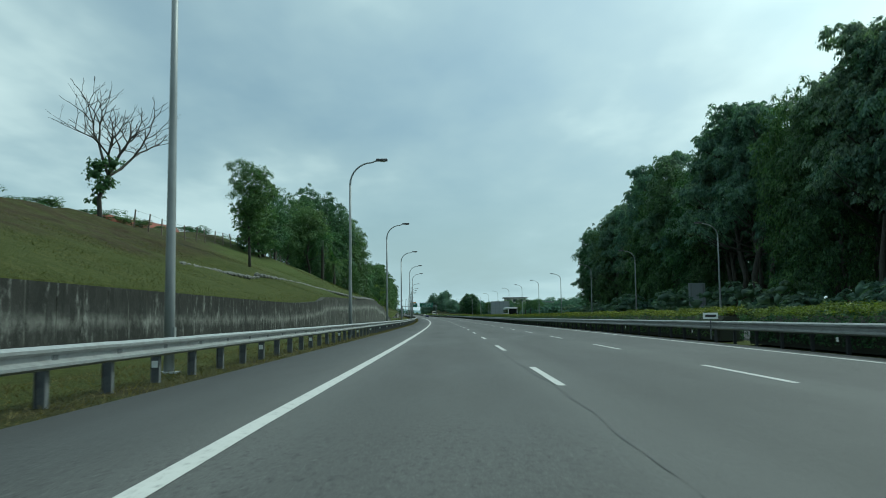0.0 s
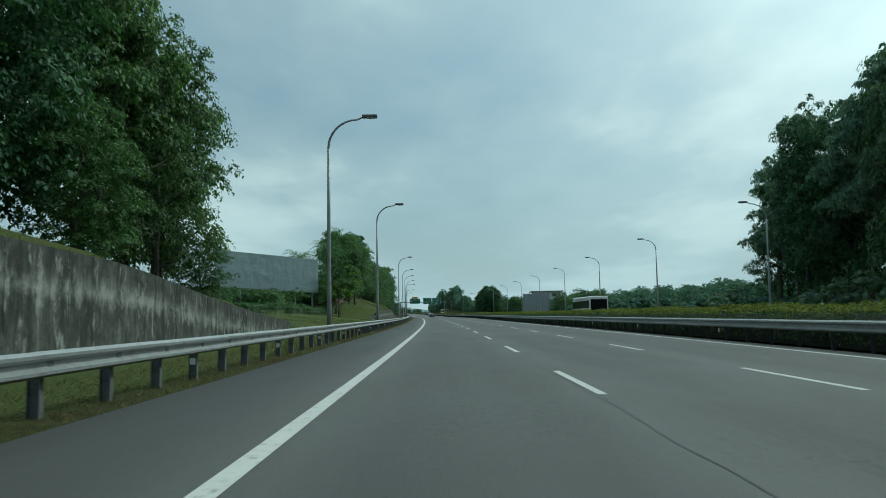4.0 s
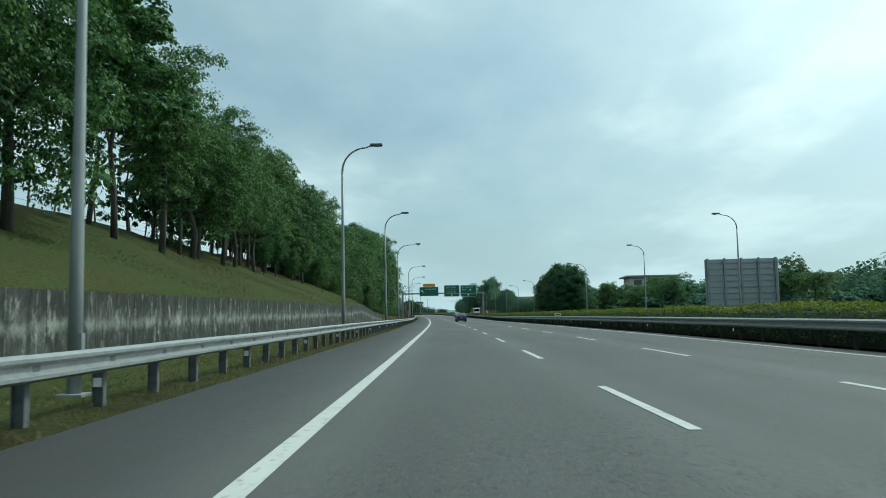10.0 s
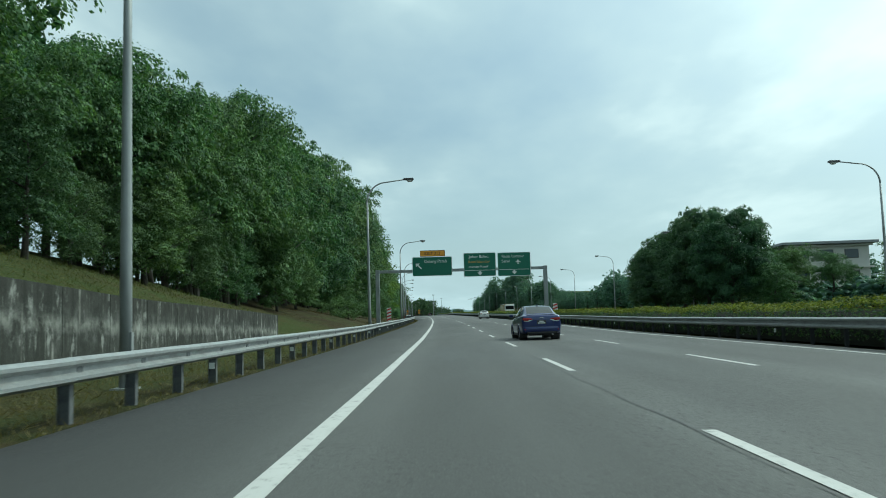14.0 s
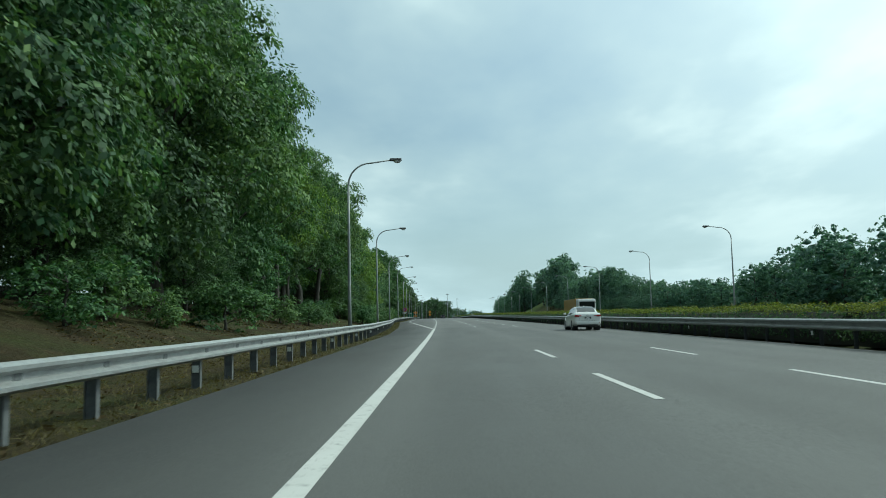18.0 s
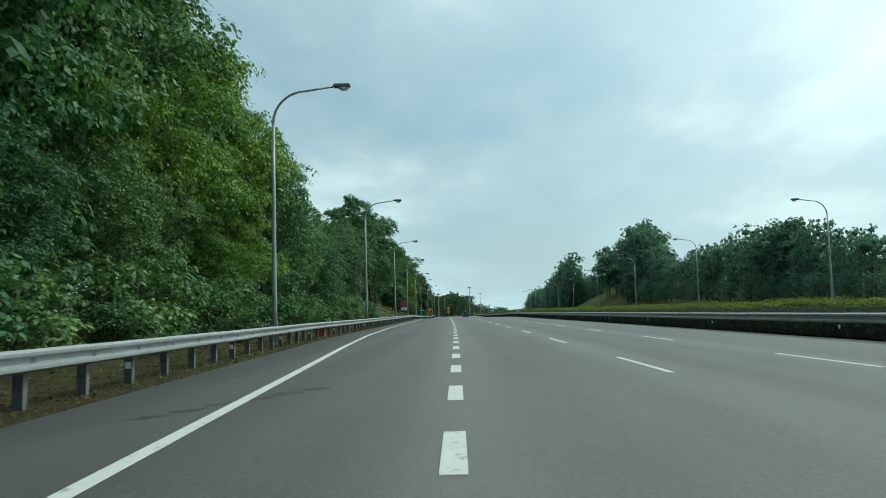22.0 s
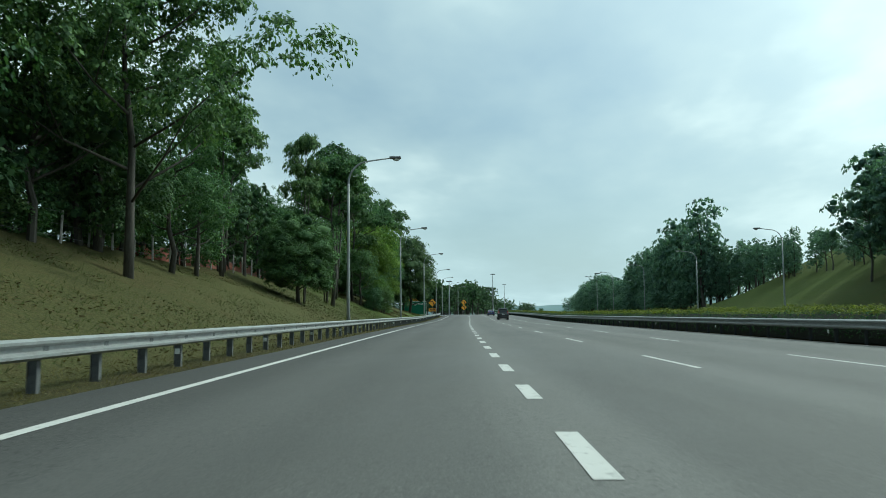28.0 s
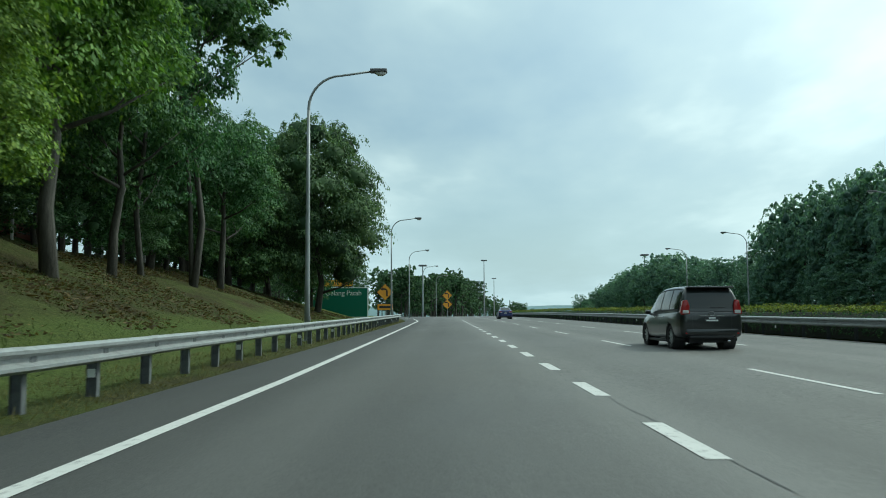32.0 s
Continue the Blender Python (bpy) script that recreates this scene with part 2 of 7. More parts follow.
def build_grass(k):
    fine = k.noise(9, 6, 0.75)
    mid = k.noise(1.3, 6, 0.68)
    big = k.noise(0.11, 5, 0.6)
    green = k.ramp(fine, [(0.30, (0.018, 0.025, 0.009)), (0.52, (0.048, 0.064, 0.021)), (0.75, (0.092, 0.106, 0.042))])
    dry = k.ramp(fine, [(0.30, (0.024, 0.018, 0.008)), (0.55, (0.075, 0.060, 0.026)), (0.8, (0.135, 0.108, 0.055))])
    bare = k.ramp(fine, [(0.25, (0.020, 0.014, 0.008)), (0.75, (0.088, 0.060, 0.034))])
    c = k.mix(k.ramp(mid, [(0.48, grey(0)), (0.70, grey(0.8))]), green, dry)
    c = k.mix(k.math("MULTIPLY", k.ramp(big, [(0.48, grey(0)), (0.62, grey(1))]), 0.55), c, k.mix(0.5, dry, bare))
    # mown, moister turf below the billboard and on the bank after the exit
    _, north, _ = k.split(k.obj)
    c = k.mix(k.ramp(k.math("MULTIPLY", north, 0.001), [(0.155, grey(0)), (0.175, grey(0.55)), (0.37, grey(0.45)), (0.40, grey(0)), (0.872, grey(0)), (0.900, grey(0.75))]), c, k.ramp(fine, [(0.30, (0.026, 0.040, 0.010)), (0.52, (0.072, 0.098, 0.026)), (0.75, (0.120, 0.145, 0.045))]))
    c = k.mix(k.ramp(k.math("MULTIPLY", north, 0.001), [(0.765, grey(0)), (0.784, grey(0.5)), (0.854, grey(0.45)), (0.882, grey(0))]), c, k.ramp(fine, [(0.30, (0.040, 0.036, 0.014)), (0.52, (0.100, 0.088, 0.040)), (0.75, (0.165, 0.145, 0.075))]))
    # thin scorched sward on the first hill
    c = k.mix(k.ramp(k.math("MULTIPLY", north, 0.001), [(0.150, grey(0.85)), (0.17, grey(0))]), c, k.ramp(k.math("ADD", k.math("MULTIPLY", fine, 0.6), k.math("MULTIPLY", mid, 0.4)), [(0.34, (0.022, 0.028, 0.007)), (0.52, (0.056, 0.066, 0.018)), (0.68, (0.100, 0.105, 0.036))]))
    uu, earth, _ = k.split(k.uv)
    soil = k.ramp(k.math("ADD", k.math("MULTIPLY", fine, 0.5), k.math("MULTIPLY", mid, 0.5)), [(0.36, (0.014, 0.010, 0.006)), (0.52, (0.040, 0.029, 0.018)), (0.68, (0.080, 0.058, 0.036))])
    k.colour(k.mix(k.math("MULTIPLY", earth, k.ramp(k.noise(0.5, 5, 0.65), [(0.30, grey(0.1)), (0.62, grey(0.85))])), c, soil))
    k.rough(0.95)
    k.b.inputs["Specular IOR Level"].default_value = 0.08
    k.bump(k.math("ADD", k.math("MULTIPLY", fine, 0.6), mid), 0.9, 0.14)


def build_concrete(k):
    along, below, _ = k.split(k.uv)
    mould = k.noise(0.55, 7, 0.72, src=k.uv, stretch=(1.0, 0.8, 1))
    cloud = k.noise(2.4, 6, 0.7, src=k.uv, stretch=(1.0, 0.7, 1))
    drips = k.noise(1.0, 6, 0.68, src=k.uv, stretch=(2.2, 0.42, 1))
    lime = k.noise(1.0, 6, 0.66, src=k.map(k.uv, (2.3, 0.62, 1)))
    streak = k.noise(1.0, 4, 0.6, src=k.map(k.uv, (6.5, 0.16, 1)))
    fine = k.noise(21, 5, 0.75)
    tone = k.math("ADD", k.math("MULTIPLY", mould, 0.48), k.math("ADD", k.math("MULTIPLY", cloud, 0.34), k.math("MULTIPLY", fine, 0.18)))
    c = k.ramp(tone, [(0.38, (0.030, 0.033, 0.029)), (0.46, (0.078, 0.083, 0.076)), (0.54, (0.165, 0.170, 0.156)), (0.66, (0.29, 0.295, 0.27))])
    # the stretches differ in age: darkest growth on the first, paler from the step up in height
    age = k.ramp(k.math("MULTIPLY", along, 0.002), [(0.0, grey(0.52)), (0.09, grey(0.55)), (0.15, grey(0.86)), (0.22, grey(1.25)), (0.30, grey(1.15)), (0.52, grey(0.75)), (0.80, grey(0.62))])
    c = k.mix(1.0, c, age, "MULTIPLY")
    # black growth hanging from the coping and in the lower half, with ragged edges
    c = k.mix(k.ramp(drips, [(0.40, grey(0.80)), (0.53, grey(0))]), c, (0.024, 0.026, 0.022))
    cap = k.math("ADD", below, k.math("MULTIPLY", drips, 1.5))
    c = k.mix(k.ramp(cap, [(0.05, grey(0)), (0.42, grey(0.72))]), c, (0.030, 0.031, 0.026))
    foot = k.math("SUBTRACT", k.math("MULTIPLY", k.math("ADD", below, 1.05), -1.0), k.math("MULTIPLY", k.math("SUBTRACT", cloud, 0.5), 2.2))
    c = k.mix(k.ramp(foot, [(0.05, grey(0)), (0.25, grey(0.55))]), c, (0.034, 0.036, 0.030))
    # lime along the construction joint half way up
    joint = k.math("ABSOLUTE", k.math("ADD", k.math("ADD", below, 0.92), k.math("MULTIPLY", k.math("SUBTRACT", mould, 0.5), 0.35)))
    near_joint = k.ramp(joint, [(0.0, grey(0.65)), (0.26, grey(0))])
    c = k.mix(k.math("MULTIPLY", near_joint, k.ramp(cloud, [(0.36, grey(0)), (0.60, grey(0.9))])), c, (0.32, 0.325, 0.29))
    # narrow lime runs
    runs = k.math("MULTIPLY", k.ramp(lime, [(0.545, grey(0)), (0.61, grey(0.75))]), k.ramp(cloud, [(0.42, grey(0)), (0.60, grey(1))]))
    c = k.mix(runs, c, (0.32, 0.33, 0.305))
    c = k.mix(k.math("MULTIPLY", k.ramp(streak, [(0.60, grey(0)), (0.67, grey(0.6))]), k.ramp(mould, [(0.48, grey(0)), (0.60, grey(1))])), c, (0.34, 0.345, 0.32))
    # panel edges weep: a pale rim beside a dark line
    edge = k.math("ABSOLUTE", k.math("SUBTRACT", k.math("FRACT", k.math("DIVIDE", along, 1.5)), 0.5))
    c = k.mix(k.math("MULTIPLY", k.ramp(edge, [(0.465, grey(0)), (0.492, grey(0.55))]), k.ramp(mould, [(0.46, grey(0.05)), (0.60, grey(1))])), c, (0.28, 0.28, 0.25))
    # algae darkens the oldest stretch
    c = k.mix(1.0, c, k.ramp(k.math("MULTIPLY", along, 0.002), [(0.0, grey(0.62)), (0.075, grey(0.70)), (0.11, grey(1.0))]), "MULTIPLY")
    k.colour(c)
    k.rough(0.93)
    k.b.inputs["Specular IOR Level"].default_value = 0.2
    k.bump(k.math("ADD", fine, k.math("MULTIPLY", cloud, 1.5)), 0.5, 0.03)


def build_galv(k):
    spangle = k.noise(22, 3, 0.6)
    dirt = k.noise(2.2, 5, 0.65, stretch=(1, 1, 3))
    c = k.ramp(spangle, [(0.3, (0.27, 0.285, 0.285)), (0.7, (0.34, 0.355, 0.355))])
    k.colour(k.mix(k.ramp(dirt, [(0.48, grey(0)), (0.72, grey(0.45))]), c, (0.15, 0.148, 0.135)))
    k.rough(k.ramp(dirt, [(0.3, grey(0.42)), (0.7, grey(0.62))]))


def build_post(k):
    dirt = k.noise(5, 5, 0.65)
    k.colour(k.ramp(dirt, [(0.3, (0.07, 0.08, 0.085)), (0.7, (0.19, 0.20, 0.205))]))


def build_pole(k):
    dirt = k.noise(2.5, 5, 0.6, stretch=(1, 1, 0.3))
    k.colour(k.ramp(dirt, [(0.3, (0.19, 0.205, 0.205)), (0.7, (0.31, 0.33, 0.33))]))


def leaf_builder(dark, mid, light, passing=0.30):
    def build(k):
        r = k.island()
        clump = k.noise(0.7, 3, 0.5)
        c = k.ramp(k.math("ADD", k.math("MULTIPLY", r, 0.5), k.math("MULTIPLY", clump, 0.5)), [(0.2, dark), (0.5, mid), (0.85, light)])
        c = k.mix(1.0, c, k.mix(k.random(), (0.72, 0.88, 0.80), (1.25, 1.12, 0.95)), "MULTIPLY")
        k.colour(c)
        k.rough(0.62)
        k.b.inputs["Specular IOR Level"].default_value = 0.22
        through_leaf = k.n.new("ShaderNodeBsdfTranslucent")
        k.l.new(k.mix(1.0, c, (1.2, 1.35, 0.65), "MULTIPLY"), through_leaf.inputs[0])
        both = k.n.new("ShaderNodeMixShader")
        both.inputs[0].default_value = passing
        k.l.new(k.b.outputs[0], both.inputs[1])
        k.l.new(through_leaf.outputs[0], both.inputs[2])
        k.l.new(both.outputs[0], k.n["Material Output"].inputs[0])
    return build


def build_bark(k):
    f = k.noise(6, 6, 0.7, stretch=(3, 3, 0.5))
    k.colour(k.ramp(f, [(0.3, (0.018, 0.017, 0.013)), (0.7, (0.080, 0.074, 0.060))]))
    k.bump(f, 0.6, 0.03)


def plain(*c):
    def build(k):
        d = k.noise(3, 5, 0.6)
        k.colour(k.mix(k.math("MULTIPLY", d, 0.35), tuple(c), tuple(0.55 * v + 0.02 for v in c)))
    return build


ASPHALT = material("asphalt", build_asphalt)
PAINT = material("road_paint", build_paint, 0.7)
GRASS = material("grass_bank", build_grass)
CONCRETE = material("stained_concrete", build_concrete)
GALV = material("galvanised_steel", build_galv, 0.5, 0.55)
POST = material("weathered_post", build_post, 0.65, 0.35)
POLE = material("painted_pole", build_pole, 0.5, 0.3)
LEAF_A = material("leaf_mid", leaf_builder((0.026, 0.056, 0.028), (0.068, 0.134, 0.060), (0.155, 0.245, 0.100)))
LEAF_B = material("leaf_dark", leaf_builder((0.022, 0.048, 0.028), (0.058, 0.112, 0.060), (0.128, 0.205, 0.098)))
LEAF_C = material("leaf_bright", leaf_builder((0.034, 0.070, 0.016), (0.100, 0.180, 0.038), (0.22, 0.31, 0.070)))
# leaves beyond the far lanes: distance haze put into a bluer, paler colour
LEAF_HAZED = material("leaf_hazed", leaf_builder((0.062, 0.104, 0.102), (0.126, 0.200, 0.186), (0.205, 0.290, 0.240), 0.45))
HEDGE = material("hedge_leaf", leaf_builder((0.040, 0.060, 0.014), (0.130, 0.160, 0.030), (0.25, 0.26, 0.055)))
LEAF_PALE = material("leaf_pale", leaf_builder((0.14, 0.17, 0.13), (0.24, 0.28, 0.22), (0.38, 0.41, 0.34)))
BARK = material("bark", build_bark)
GREEN_SIGN = material("sign_green", plain(0.006, 0.13, 0.075), 0.45)
YELLOW_SIGN = material("sign_orange", plain(0.75, 0.33, 0.02), 0.45)
WHITE = material("sign_white", plain(0.75, 0.77, 0.75), 0.5)
BLACK = material("black", plain(0.02, 0.02, 0.022), 0.5)
RED = material("sign_red", plain(0.45, 0.025, 0.02), 0.5)
BLUE = material("sign_blue", plain(0.03, 0.06, 0.30), 0.5)
ALU = material("aluminium_sheet", plain(0.35, 0.38, 0.40), 0.45, 0.5)
HEAD = material("lamp_head", plain(0.10, 0.10, 0.105), 0.5)
LENS = material("lamp_lens", plain(0.55, 0.56, 0.55), 0.2)


# ---- mesh helpers ----
def mesh(name, verts, faces, mat, uv=None, smooth=False):
    me = bpy.data.meshes.new(name)
    me.from_pydata([tuple(v) for v in verts], [], faces)
    me.materials.append(mat)
    if uv is not None:
        lay = me.uv_layers.new(name="UVMap")
        idx = np.empty(len(me.loops), dtype=np.int32)
        me.loops.foreach_get("vertex_index", idx)
        lay.data.foreach_set("uv", np.asarray(uv, dtype=np.float32)[idx].ravel())
    if smooth:
        me.polygons.foreach_set("use_smooth", [True] * len(me.polygons))
    me.update()
    return me


def part(name, bm, mat, parent=None, label="", smooth=False):
    """Links a bmesh, or a ready mesh, as one object under a thing or part."""
    if isinstance(bm, bpy.types.Mesh):
        me = bm
    else:
        me = bpy.data.meshes.new(name)
        bm.to_mesh(me)
        bm.free()
        me.materials.append(mat)
        if smooth:
            me.polygons.foreach_set("use_smooth", [True] * len(me.polygons))
    ob = new(name, me)
    ob.parent = parent
    if label:
        ob["label"] = label
    return ob


def thing(name, m, label, category, group="", kind=""):
    ob = new(name)
    ob.empty_display_size = 0.2
    ob.matrix_basis = m
    return tagged(ob, label, category, group, kind)


def box(bm, x0, x1, y0, y1, z0, z1, m=None, bevel=0.0):
    r = bmesh.ops.create_cube(bm, size=1.0)
    vs = r["verts"]
    for v in vs:
        v.co = Vector((x0 + (v.co.x + 0.5) * (x1 - x0), y0 + (v.co.y + 0.5) * (y1 - y0), z0 + (v.co.z + 0.5) * (z1 - z0)))
    if bevel:
        es = list({e for v in vs for e in v.link_edges})
        vs = bmesh.ops.bevel(bm, geom=es, offset=bevel, segments=2, affect="EDGES", profile=0.5)["verts"]
    if m is not None:
        bmesh.ops.transform(bm, matrix=m, verts=list(vs))
    return bm


def boxed(*a, **k):
    return box(bmesh.new(), *a, **k)


def tube(bm, points, radii, sides=8, cap=True):
    """A tapering tube along points."""
    pts = [Vector(p) for p in points]
    rings = []
    for i, p in enumerate(pts):
        d = (pts[min(i + 1, len(pts) - 1)] - pts[max(i - 1, 0)]).normalized()
        a = d.orthogonal().normalized() if i == 0 else (prev - d * prev.dot(d)).normalized()
        prev = a
        b = d.cross(a)
        rings.append([bm.verts.new(p + (a * math.cos(k * 2 * math.pi / sides) + b * math.sin(k * 2 * math.pi / sides)) * radii[i]) for k in range(sides)])
    for r0, r1 in zip(rings, rings[1:]):
        for k in range(sides):
            bm.faces.new((r0[k], r0[(k + 1) % sides], r1[(k + 1) % sides], r1[k]))
    if cap:
        bm.faces.new(rings[0][::-1])
        bm.faces.new(rings[-1])
    return bm


def strip(name, s_list, columns, mat, smooth=True):
    """A sheet along the road: columns are functions or numbers (u, z)."""
    s_arr = np.asarray(s_list, float)
    n, m = len(s_arr), len(columns)
    P, UV = [], []
    for cu, cz in columns:
        u = np.array([cu(s) if callable(cu) else cu for s in s_arr])
        z = np.array([cz(s) if callable(cz) else cz for s in s_arr])
        P.append(at(s_arr, u, z))
        UV.append(np.stack([u, s_arr], -1))
    P, UV = np.stack(P, 1).reshape(-1, 3), np.stack(UV, 1).reshape(-1, 2)
    F = [(i * m + j, i * m + j + 1, (i + 1) * m + j + 1, (i + 1) * m + j) for i in range(n - 1) for j in range(m - 1)]
    return mesh(name, P, F, mat, UV, smooth)


def lerp(table):
    xs, ys = [a for a, _ in table], [b for _, b in table]
    return lambda s: float(np.interp(s, xs, ys))


# ---- ground and road ----
edge_line = lerp([(520, 0.0), (557, -2.45), (579, -3.80), (592, -4.45), (610, -4.88), (790, -4.88), (808, -4.66), (880, -4.8), (905, -6.2), (940, -11), (980, -20), (1020, -34), (1100, -70)])
pave_left = lerp([(330, -2.5), (350, -2.85), (400, -2.95), (470, -2.6), (505, -2.6), (530, -3.4), (557, -4.6), (590, -6.1), (880, -6.1), (905, -7.6), (940, -12.5), (980, -21.5), (1020, -36), (1100, -72)])
rail_left = lerp([(500, -3.15), (530, -4.1), (557, -5.35), (590, -6.85), (2000, -6.85)])
# left bank: s -> distance of its toe, wall height, rise, distance of the crest
toe = lerp([(-100, 8.0), (158, 8.0), (175, 6.5), (235, 6.5), (262, 9.5), (395, 9.0), (412, 9.0), (440, 6.0), (510, 6.0), (590, 9.2), (880, 9.2), (905, 10.5), (940, 16), (980, 26), (1020, 42), (1100, 80)])
wall_top = lerp([(-100, 1.9), (0, 1.95), (38, 1.95), (44, 2.0), (54, 2.3), (55, 2.65), (65, 2.85), (81, 3.02), (95, 3.3), (111, 3.4), (113, 3.1), (118, 2.9), (127, 2.65), (134, 2.0), (146, 1.1), (153, 0.75), (154, 0.0), (262.9, 0.0), (263, 1.5), (275, 1.85),
                 (306, 2.05), (350, 2.3), (366, 2.7), (385, 1.9), (400, 1.6), (407.2, 1.35), (407.3, 0.0)])
rise = lerp([(-100, 0.37), (72, 0.37), (95, 0.44), (112, 0.42), (130, 0.30), (154, 0.2), (165, 0.12), (245, 0.12), (263, 0.22), (300, 0.42), (370, 0.42), (400, 0.30), (440, 0.28), (500, 0.2), (560, 0.16), (665, 0.16), (690, 0.40), (800, 0.40), (850, 0.36), (900, 0.15)])
crest = lerp([(-100, 28), (100, 28), (150, 20), (250, 24), (300, 24), (400, 24), (520, 20), (680, 22), (860, 21), (905, 23), (940, 30), (980, 40), (1020, 56), (1100, 95)])
right_toe = lerp([(-100, 31), (400, 33), (640, 33), (700, 36), (900, 40), (1000, 42)])
right_rise = lerp([(-100, 0.05), (480, 0.05), (640, 0.10), (720, 0.35), (755, 0.52), (800, 0.55), (830, 0.50), (848, 0.30), (860, 0.15), (1000, 0.05)])
right_crest = lerp([(-100, 60), (640, 50), (860, 62)])


def bank(s, a):
    """Height of the left ground at a metres left of the edge line."""
    t = toe(s)
    if a <= t:
        return -0.06 + 0.03 * (a > -rail_left(s) + 1)
    return wall_top(s) + rise(s) * (min(a, crest(s)) - t) + 0.01 * max(0.0, min(a, 200) - crest(s))


def bank_right(s, u):
    t, c = right_toe(s), right_crest(s)
    return -0.06 if u <= t else right_rise(s) * (min(u, c) - t)


def bumpy(p, amount):
    return amount * noise.noise(Vector((p[0] * 0.13, p[1] * 0.13, 0.0))) + 0.4 * amount * noise.noise(Vector((p[0] * 0.6, p[1] * 0.6, 3.0)))


def build_ground():
    ss = sorted(set(list(np.arange(-700, -40, 60.0)) + list(np.arange(-40, 1000, 2.5)) + [153.9, 262.9, 407.25] + list(np.arange(1000, 2950, 50.0))))
    verts, uvs = [], []
    cols = 0
    for s in ss:
        t, c = toe(s), crest(s)
        pl = -pave_left(s)
        left = [(c + 1400, None), (c + 500, None), (c + 150, None), (c + 50, None), (c + 15, None), (c + 4, None)] + \
               [(t + (c - t) * k / 12.0, None) for k in range(12, 0, -1)] + [(t + 0.45, None), (t - 0.02, None), ((t + pl + 0.9) / 2, None), (pl + 1.6, None), (pl + 0.75, None), (pl + 0.2, None), (pl - 0.15, -0.1)]
        right = [(11.0, -0.1), (11.7, -0.1), (13.4, 0.0), (14.0, -0.1), (27.9, -0.1), (28.6, -0.04)]
        rt, rc = right_toe(s), right_crest(s)
        right += [(rt, None)] + [(rt + (rc - rt) * k / 5.0, None) for k in range(1, 6)] + [(rc + 15, None), (rc + 60, None), (rc + 200, None), (rc + 600, None), (rc + 1500, None)]
        row = []
        for a, z in left:
            z = bank(s, a) if z is None else z
            row.append((-a, z, a > t + 0.6))
        for u, z in right:
            z = bank_right(s, u) if z is None else z
            row.append((u, z, u > rt))
        cols = len(row)
        for u, z, rough in row:
            p = at(s, u, z)
            p[2] += bumpy(p, 0.35 if rough else 0.03)
            verts.append(p)
            leafy = 0.9 if u < 0 and -pave_left(s) + 0.1 < -u < -pave_left(s) + 0.9 else 1.0 if (u < -2.5 and (425 < s < 680) and -u > -pave_left(s) + 0.1) or (u < -3 and 800 < s < 870 and -u > 12) or (u < 0 and s < 110 and -u > 16.5 + max(0.0, s - 56) * 0.25 + 3 * noise.noise(Vector((s * 0.07, 0, 0)))) else 0.0
            uvs.append((u, leafy))
    F = [(i * cols + j, i * cols + j + 1, (i + 1) * cols + j + 1, (i + 1) * cols + j) for i in range(len(ss) - 1) for j in range(cols - 1)]
    ob = new("ground", mesh("ground", verts, F, GRASS, uvs, True))
    tagged(ob, "grass and bare earth banks beside the expressway", "ground", kind="structure")


build_ground()
S_ROAD = list(np.arange(-120, 1700, 5.0))
tagged(new("road", strip("road", S_ROAD, [(lambda s: pave_left(s), -0.12), (lambda s: pave_left(s) + 0.02, 0.0)] + [(u, 0.0) for u in (0.0, 3.58, 7.07, 10.73, 11.6)] + [(11.62, -0.12)], ASPHALT)),
       "grey asphalt expressway carriageway with worn tyre paths", "road", kind="structure")
tagged(new("road_opposite", strip("road_opposite", S_ROAD, [(14.2, -0.12), (14.22, 0.0), (21.0, 0.0), (27.78, 0.0), (27.8, -0.12)], ASPHALT)),
       "grey asphalt carriageway beyond the hedge", "road", kind="structure")


def line_piece(s0, s1, u0, u1, width, step=2.0):
    n = max(2, int((s1 - s0) / step) + 1)
    ss = np.linspace(s0, s1, n)
    uc = np.linspace(u0, u1, n) if not callable(u0) else np.array([u0(s) for s in ss])
    P = np.concatenate([at(ss, uc - width / 2, 0.006), at(ss, uc + width / 2, 0.006)])
    F = [(i, n + i, n + i + 1, i + 1) for i in range(n - 1)]
    return P, F


def joined(pieces, name, mat):
    V, F, o = [], [], 0
    for P, f in pieces:
        V.append(P)
        F += [tuple(i + o for i in q) for q in f]
        o += len(P)
    return mesh(name, np.concatenate(V), F, mat)


marks = thing("road_markings", Matrix(), "white painted lane lines on the asphalt, lightly worn", "road marking", kind="structure")
part("edge_line", joined([line_piece(-120, 522, 0.0, 0.0, 0.20), line_piece(518, 1060, edge_line, None, 0.17)], "edge_line", PAINT), None, marks)
part("edge_line", joined([line_piece(-120, 440, 10.73, 10.73, 0.15)], "edge_line", PAINT), None, marks)


def dashes(u, ends, first, last, length, width):
    """Dashes whose far ends pass through the given (number, s) marks."""
    xs, ys = [k for k, _ in ends], [v for _, v in ends]
    gap = (ys[-1] - ys[0]) / (xs[-1] - xs[0])
    for k in range(first, last):
        e = float(np.interp(k, xs, ys)) + gap * (min(0, k - xs[0]) + max(0, k - xs[-1]))
        P, F = line_piece(e - length, e, u, u, width, 5)
        part("dash", mesh("dash", P, F, PAINT), None, marks)


